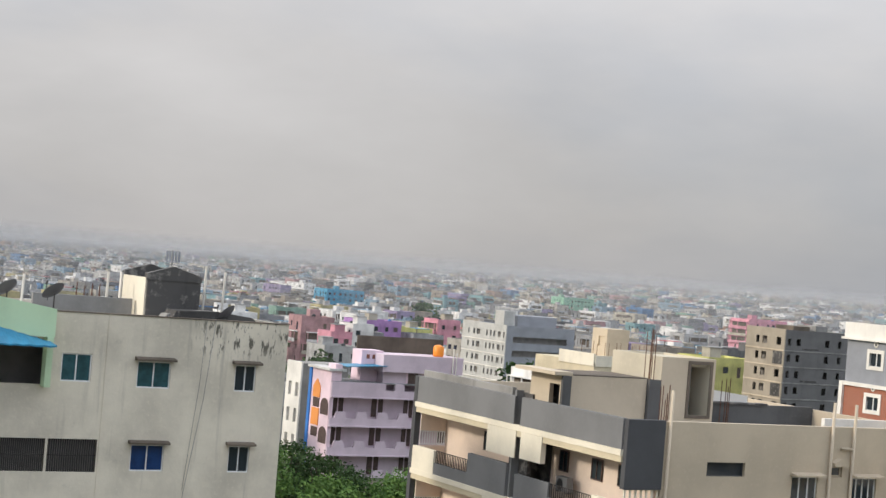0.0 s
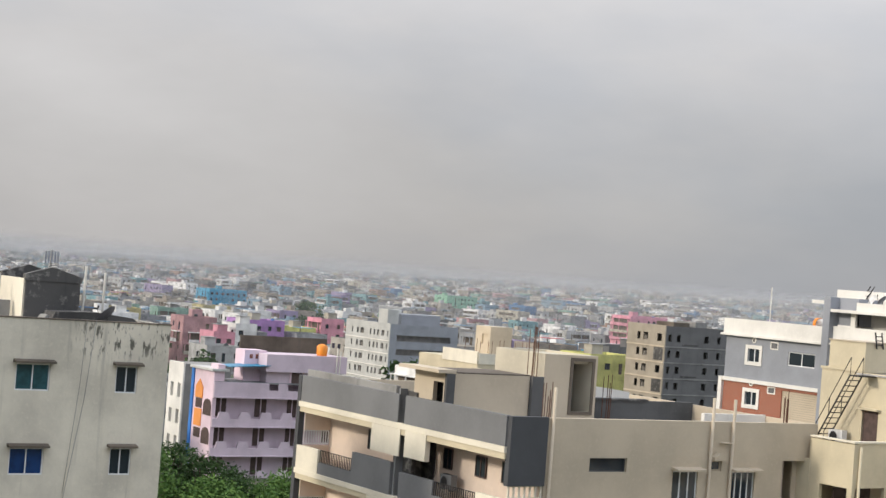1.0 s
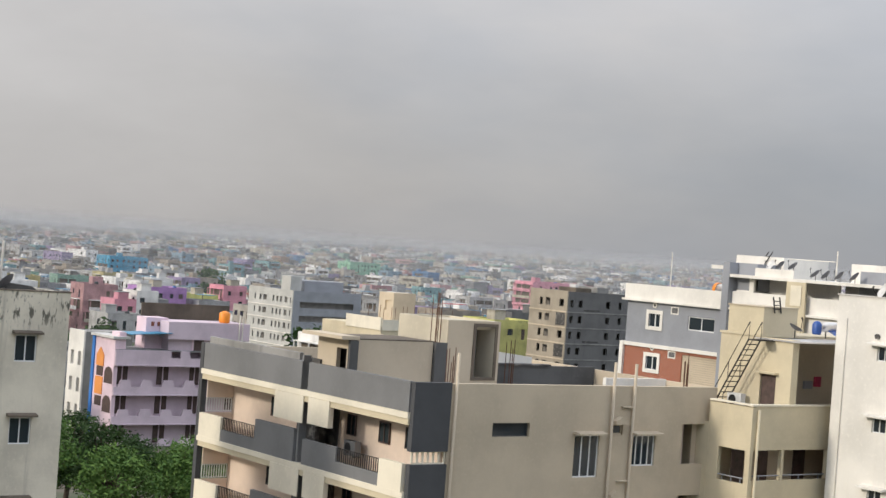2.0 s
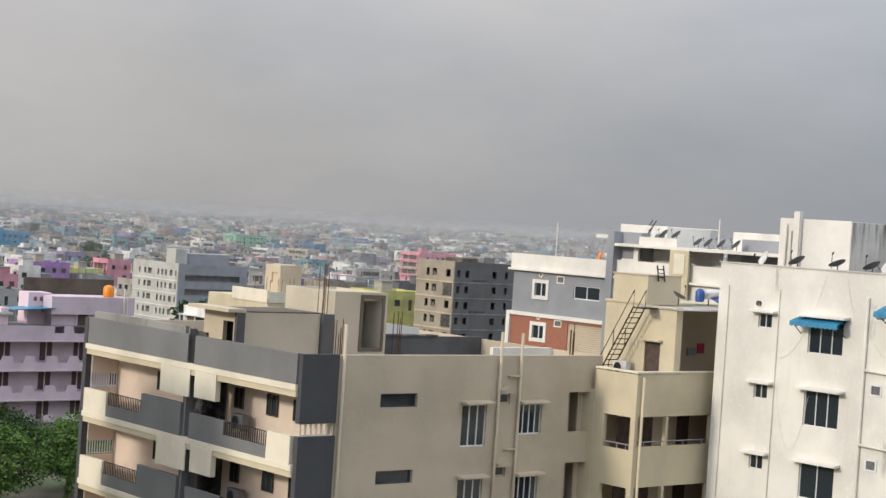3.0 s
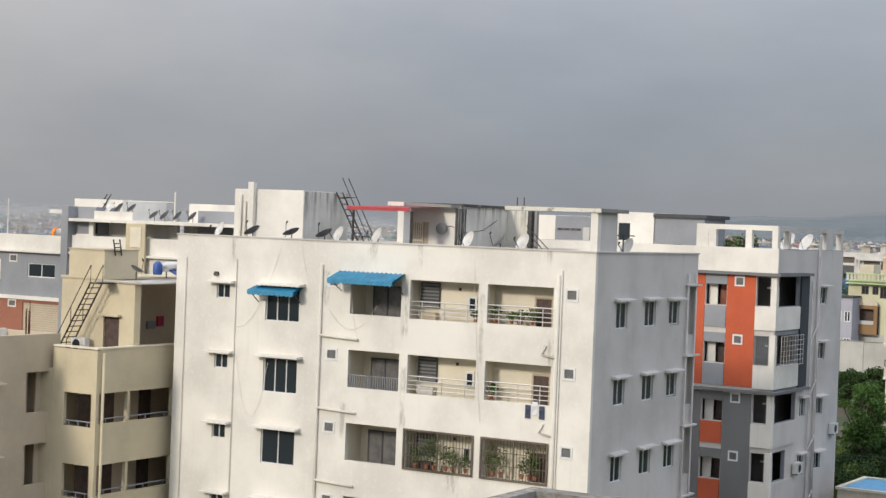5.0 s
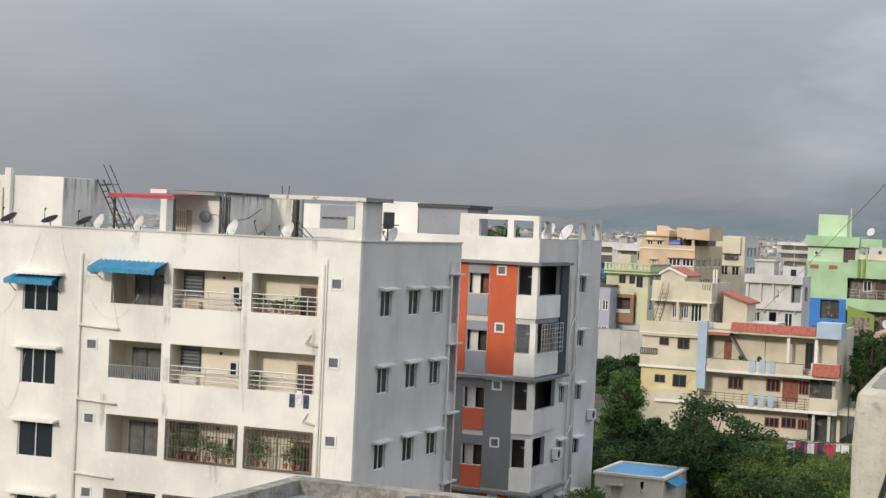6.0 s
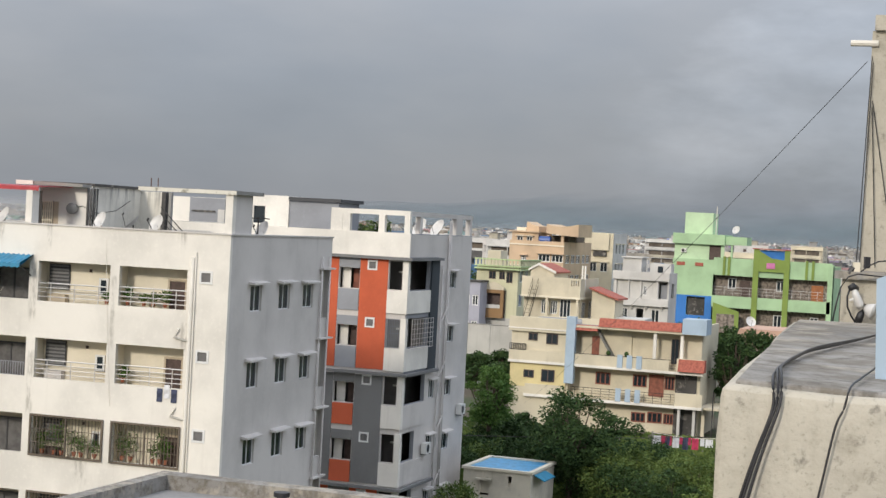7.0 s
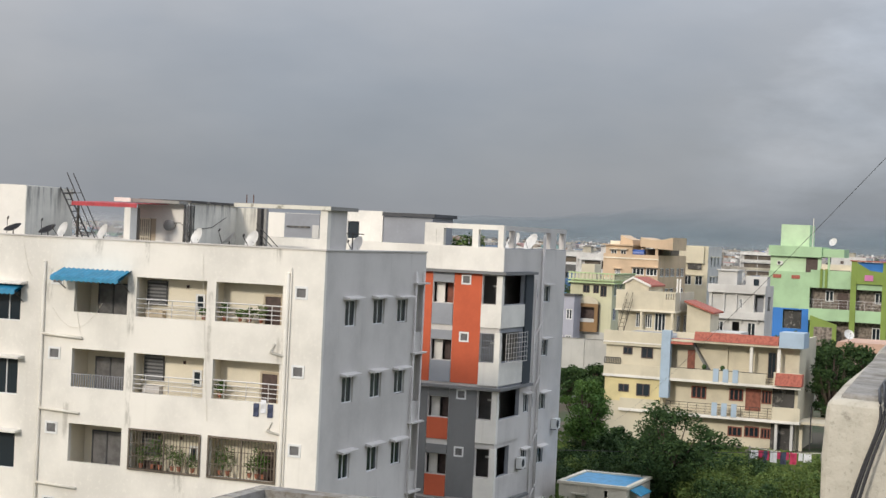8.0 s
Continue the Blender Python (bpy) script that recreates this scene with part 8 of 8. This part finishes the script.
tree(97.4, 26.9, 3.2, 1.7, 63, None, 4500, 0.11)
tree(96.5, 21.6, 3.0, 1.7, 64, LEAFLIGHT, 4500, 0.11)
tree(164, 22.6, 9.5, 2.6, 65, None, 4500, 0.2)
tree(163, 24.2, 8.0, 2.2, 71, None, 4000, 0.2)
tree(166, 20.4, 8.6, 2.6, 66, None, 4000, 0.2)
tree(200, 31, 7.6, 2.6, 67, None, 2400, 0.3)
tree(226, 40, 6.6, 3.0, 68, None, 2200, 0.3)
for i in range(9):
    tree(181.5 + 0.3 * (i % 3), 49.2 + 1.05 * i, 2.6 + 0.5 * (i % 4), 1.3, 160 + i, None, 1300, 0.16, "dark green shrub along a plot wall", 0.2, "shrub")
for i, (x, y) in enumerate(((176, 49.6), (176.6, 52.2), (175.5, 54.6), (168, 50.0))):
    tree(x, y, 4.9 - 0.3 * i, 1.8, 80 + i, None, 2400, 0.2)
tree(158.5, 24.1, 9.6, 1.9, 69, None, 5000, 0.15)
r2 = random.Random(5)
for i in range(64):
    x, y = r2.uniform(84, 124), 0
    y = x * r2.uniform(0.12, 0.33)
    if 86 < x < 97.5 and 22 < y < 31:
        continue
    lt = r2.random() < (0.75 if y < 0.21 * x else 0.25)
    tree(x, y, r2.uniform(1.6, 3.0) if x < 105 else r2.uniform(0.9, 1.7), r2.uniform(1.2, 2.2), 100 + i, LEAFLIGHT if lt else None, 1900, 0.1, "yellow green shrub on rough ground" if lt else "dark green shrub on rough ground", 0.2, "shrub")
for i in range(10):
    x, y = r2.uniform(124, 150), 0
    y = x * r2.uniform(0.2, 0.3)
    tree(x, y, r2.uniform(1.5, 2.6), r2.uniform(1.2, 2.0), 150 + i, None, 900, 0.18, "dark green shrub on rough ground", 0.2, "shrub")
cg = Geo()
for _ in range(16000):
    x = r2.uniform(84, 152)
    y = x * r2.uniform(0.11, 0.33)
    z, h, a = ground_z(x, y), r2.uniform(0.15, 0.5), r2.uniform(0, math.pi)
    c_, s_ = 0.16 * math.cos(a), 0.16 * math.sin(a)
    cg.add([(x - c_, y - s_, z - 0.05), (x + c_, y + s_, z - 0.05), (x + 1.3 * c_, y + s_ + 0.1, z + h), (x - 0.7 * c_, y - s_, z + 0.7 * h)], [(0, 1, 2, 3)])
single("grass", cg, LEAFLIGHT, Matrix(), "rough yellow green grass and weeds on an open plot", "grass", kind="stuff")
cg = Geo()
for x, y, h, rd in [(362, 655, 19, 7), (372, 664, 17, 6), (252, 456, 11, 5), (258, 463, 12, 6), (246, 470, 11, 5), (310, 560, 13, 6)] + [(0, 0, 0, 0)] * 520:
    if not h:
        az, r = radians(29.5 + r2.uniform(-16, 58)), r2.uniform(170, 1500) if r2.random() < 0.6 else r2.uniform(1500, 3800)
        x, y, h, rd = r * math.sin(az), r * math.cos(az), r2.uniform(6, 11), r2.uniform(2.5, 5)
        if r > 1500:
            h, rd = h * 1.3, rd * 2.2
    if not free(x - rd, y - rd, 2 * rd, 2 * rd):
        continue
    z0 = ground_z(x, y)
    cg.tube([(x, y, z0 - 1), (x, y, z0 + h * 0.6)], 0.3, 5)
    for _ in range(6):
        c = (x + r2.uniform(-0.6, 0.6) * rd, y + r2.uniform(-0.6, 0.6) * rd, z0 + h * r2.uniform(0.45, 0.9))
        leaves(cg, c, (rd * 0.55, rd * 0.55, h * 0.2), 50 if math.hypot(x, y) < 900 else 22, (0.16 if math.hypot(x, y) < 900 else 0.24) * rd, r2)
single("far_trees", cg, LEAF, Matrix(), "dark trees scattered between distant houses", "trees", kind="stuff")

# potted plants on the caged balconies
for k, (y, z, s, lf) in enumerate([(7.8, 4.86, 0.4, LEAFPALE), (7.3, 4.86, 0.62, LEAFMID), (6.95, 4.86, 0.6, LEAFPALE), (6.4, 4.86, 0.45, LEAFMID), (6.1, 4.86, 0.35, LEAFPALE), (5.5, 4.86, 0.3, LEAFMID), (4.3, 4.9, 0.5, LEAFMID), (3.95, 4.9, 0.6, LEAFPALE), (3.0, 4.9, 0.35, LEAFPALE), (2.7, 4.9, 0.55, LEAFPALE), (2.45, 4.9, 0.4, LEAFMID),
                                  (4.4, 10.9, 0.3, LEAFMID), (3.7, 10.9, 0.16, LEAFPALE), (3.3, 10.9, 0.22, LEAFPALE), (2.8, 10.9, 0.28, LEAFPALE), (5.3, 10.87, 0.15, LEAFMID), (4.45, 7.9, 0.28, LEAFMID)]):
    p = FM @ Vector((0.42, y, z))
    o = thing("potted_plant", p.x, p.y, p.z, 0, "green plant in a clay pot on a balcony sill", "potted plant", "balcony plants")
    part("pot", Geo().lathe((0, 0, 0), [(0.06, 0), (0.09, 0.15), (0.1, 0.15), (0.1, 0.17)], 10), POTS, o)
    cg = Geo()
    leaves(cg, (0, 0, 0.17 + s), (0.2, 0.24 + 0.1 * s, s), 150, 0.06, r2)
    part("foliage", cg, lf, o)
for y, s, lf in ((1.7, 0.75, LEAFPALE), (2.1, 0.85, LEAF), (2.6, 0.7, LEAFPALE), (3.0, 0.6, LEAF)):
    o = thing("potted_plant", 83.2, 29.58 + y, 12.88, 0, "tall green plant in a clay pot on a roof terrace", "potted plant", "roof plants")
    part("pot", Geo().lathe((0, 0, 0), [(0.12, 0), (0.18, 0.3), (0.2, 0.3), (0.2, 0.34)], 10), POTS, o)
    part("stem", Geo().tube([(0, 0, 0.3), (0.03, 0.02, 0.9)], 0.02, 5), BARK, o)
    cg = Geo()
    leaves(cg, (0, 0, 0.5 + s), (0.3, 0.35, s), 200, 0.1, r2)
    part("foliage", cg, lf, o)
for y, k in ((1.9, LINENDARK), (2.2, LINENWHITE), (2.5, LINENDARK)):
    p = FM @ Vector((-0.03, y, 7.35 if k is LINENDARK else 7.5))
    vs = [(0.02 * math.sin(3 * j + i), 0.08 * i, 0.5 - 0.17 * j) for j in range(4) for i in range(4)]
    single("hung_cloth", Geo().add(vs, [(j * 4 + i, j * 4 + i + 1, j * 4 + i + 5, j * 4 + i + 4) for j in range(3) for i in range(3)]), k, Matrix.Translation(p), "cloth hung over a balcony railing to dry", "cloth", "drying clothes")

# ---------------------------------------------------------------- hazy see-through hills and haze sheets over the valley
g = Geo()
NAH = 90
for j in range(NAH + 1):
    az = radians(29.5 + 28 + 60 * j / NAH)
    a = 28 + 60 * j / NAH
    hgt = 15 + 70 * smooth(30, 40, a) + 220 * smooth(40, 58, a) + 55 * noise.noise((a * 0.13, 2.0, 0)) * smooth(43, 52, a) + 12 * noise.noise((a * 0.5, 7.0, 0))
    for r, f_ in ((3700, 0.0), (4100, 0.35), (4500, 0.8), (4850, 1.0)):
        g.v.append((r * math.sin(az), r * math.cos(az), -8 + hgt * f_ + 12 * f_ * noise.noise((a * 0.7, r * 0.01, 3))))
for j in range(NAH):
    g.f += [(4 * j + i, 4 * j + 4 + i, 4 * j + 5 + i, 4 * j + 1 + i) for i in range(3)]
g.m = [0] * len(g.f)


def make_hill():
    """Woods with haze in their blue tint; the slope turns see-through upwards for cloud."""
    m, n, l, b = material("hazy_wooded_hillside", 0.95)
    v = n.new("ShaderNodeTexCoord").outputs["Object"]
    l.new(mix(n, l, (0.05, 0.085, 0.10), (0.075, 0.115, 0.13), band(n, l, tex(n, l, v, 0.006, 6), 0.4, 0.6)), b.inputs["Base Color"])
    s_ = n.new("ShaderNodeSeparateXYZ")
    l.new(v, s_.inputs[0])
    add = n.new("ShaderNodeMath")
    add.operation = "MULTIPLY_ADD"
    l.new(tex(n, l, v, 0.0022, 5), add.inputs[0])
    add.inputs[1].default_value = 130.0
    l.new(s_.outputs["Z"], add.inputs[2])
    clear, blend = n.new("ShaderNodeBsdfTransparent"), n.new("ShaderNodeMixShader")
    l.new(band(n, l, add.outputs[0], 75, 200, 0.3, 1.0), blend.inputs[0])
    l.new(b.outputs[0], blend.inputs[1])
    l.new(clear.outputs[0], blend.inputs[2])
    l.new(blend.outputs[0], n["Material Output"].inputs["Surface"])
    return m


HILL = make_hill()
single("hills", g, HILL, Matrix(), "wooded hills with haze in their blue tint and see-through tops", "hills", kind="structure", smooth=True)


# Pale see-through sheet that lays haze over all behind it
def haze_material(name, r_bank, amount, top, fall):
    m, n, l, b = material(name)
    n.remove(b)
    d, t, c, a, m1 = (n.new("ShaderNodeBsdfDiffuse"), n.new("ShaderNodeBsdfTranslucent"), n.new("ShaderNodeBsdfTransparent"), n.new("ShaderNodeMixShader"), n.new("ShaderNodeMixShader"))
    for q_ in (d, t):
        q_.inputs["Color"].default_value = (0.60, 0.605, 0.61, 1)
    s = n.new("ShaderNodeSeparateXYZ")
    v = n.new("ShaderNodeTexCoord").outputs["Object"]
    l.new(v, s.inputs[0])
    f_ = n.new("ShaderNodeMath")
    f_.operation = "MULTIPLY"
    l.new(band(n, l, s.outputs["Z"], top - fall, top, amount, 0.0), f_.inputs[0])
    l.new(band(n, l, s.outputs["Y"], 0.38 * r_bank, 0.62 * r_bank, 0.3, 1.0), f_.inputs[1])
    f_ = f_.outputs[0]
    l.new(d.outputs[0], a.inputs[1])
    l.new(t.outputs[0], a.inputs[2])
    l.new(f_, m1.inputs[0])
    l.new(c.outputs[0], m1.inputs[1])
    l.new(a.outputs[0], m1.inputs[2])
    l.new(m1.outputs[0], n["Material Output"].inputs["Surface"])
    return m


# curved sheets at growing distance imitate haze, thinner to the right
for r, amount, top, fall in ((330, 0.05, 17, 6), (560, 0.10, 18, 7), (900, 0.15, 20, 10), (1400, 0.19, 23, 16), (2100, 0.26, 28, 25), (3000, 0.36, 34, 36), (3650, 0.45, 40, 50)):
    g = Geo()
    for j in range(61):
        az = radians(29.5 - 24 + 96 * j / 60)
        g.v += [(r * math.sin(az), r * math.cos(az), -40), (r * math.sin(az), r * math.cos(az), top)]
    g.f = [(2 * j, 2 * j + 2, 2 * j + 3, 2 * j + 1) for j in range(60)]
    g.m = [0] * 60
    o = single("haze_sheet", g, haze_material("valley_haze", r, amount, top, fall), Matrix(), "thin pale sheet that stands in for haze over the valley", "mist", kind="structure", smooth=True)
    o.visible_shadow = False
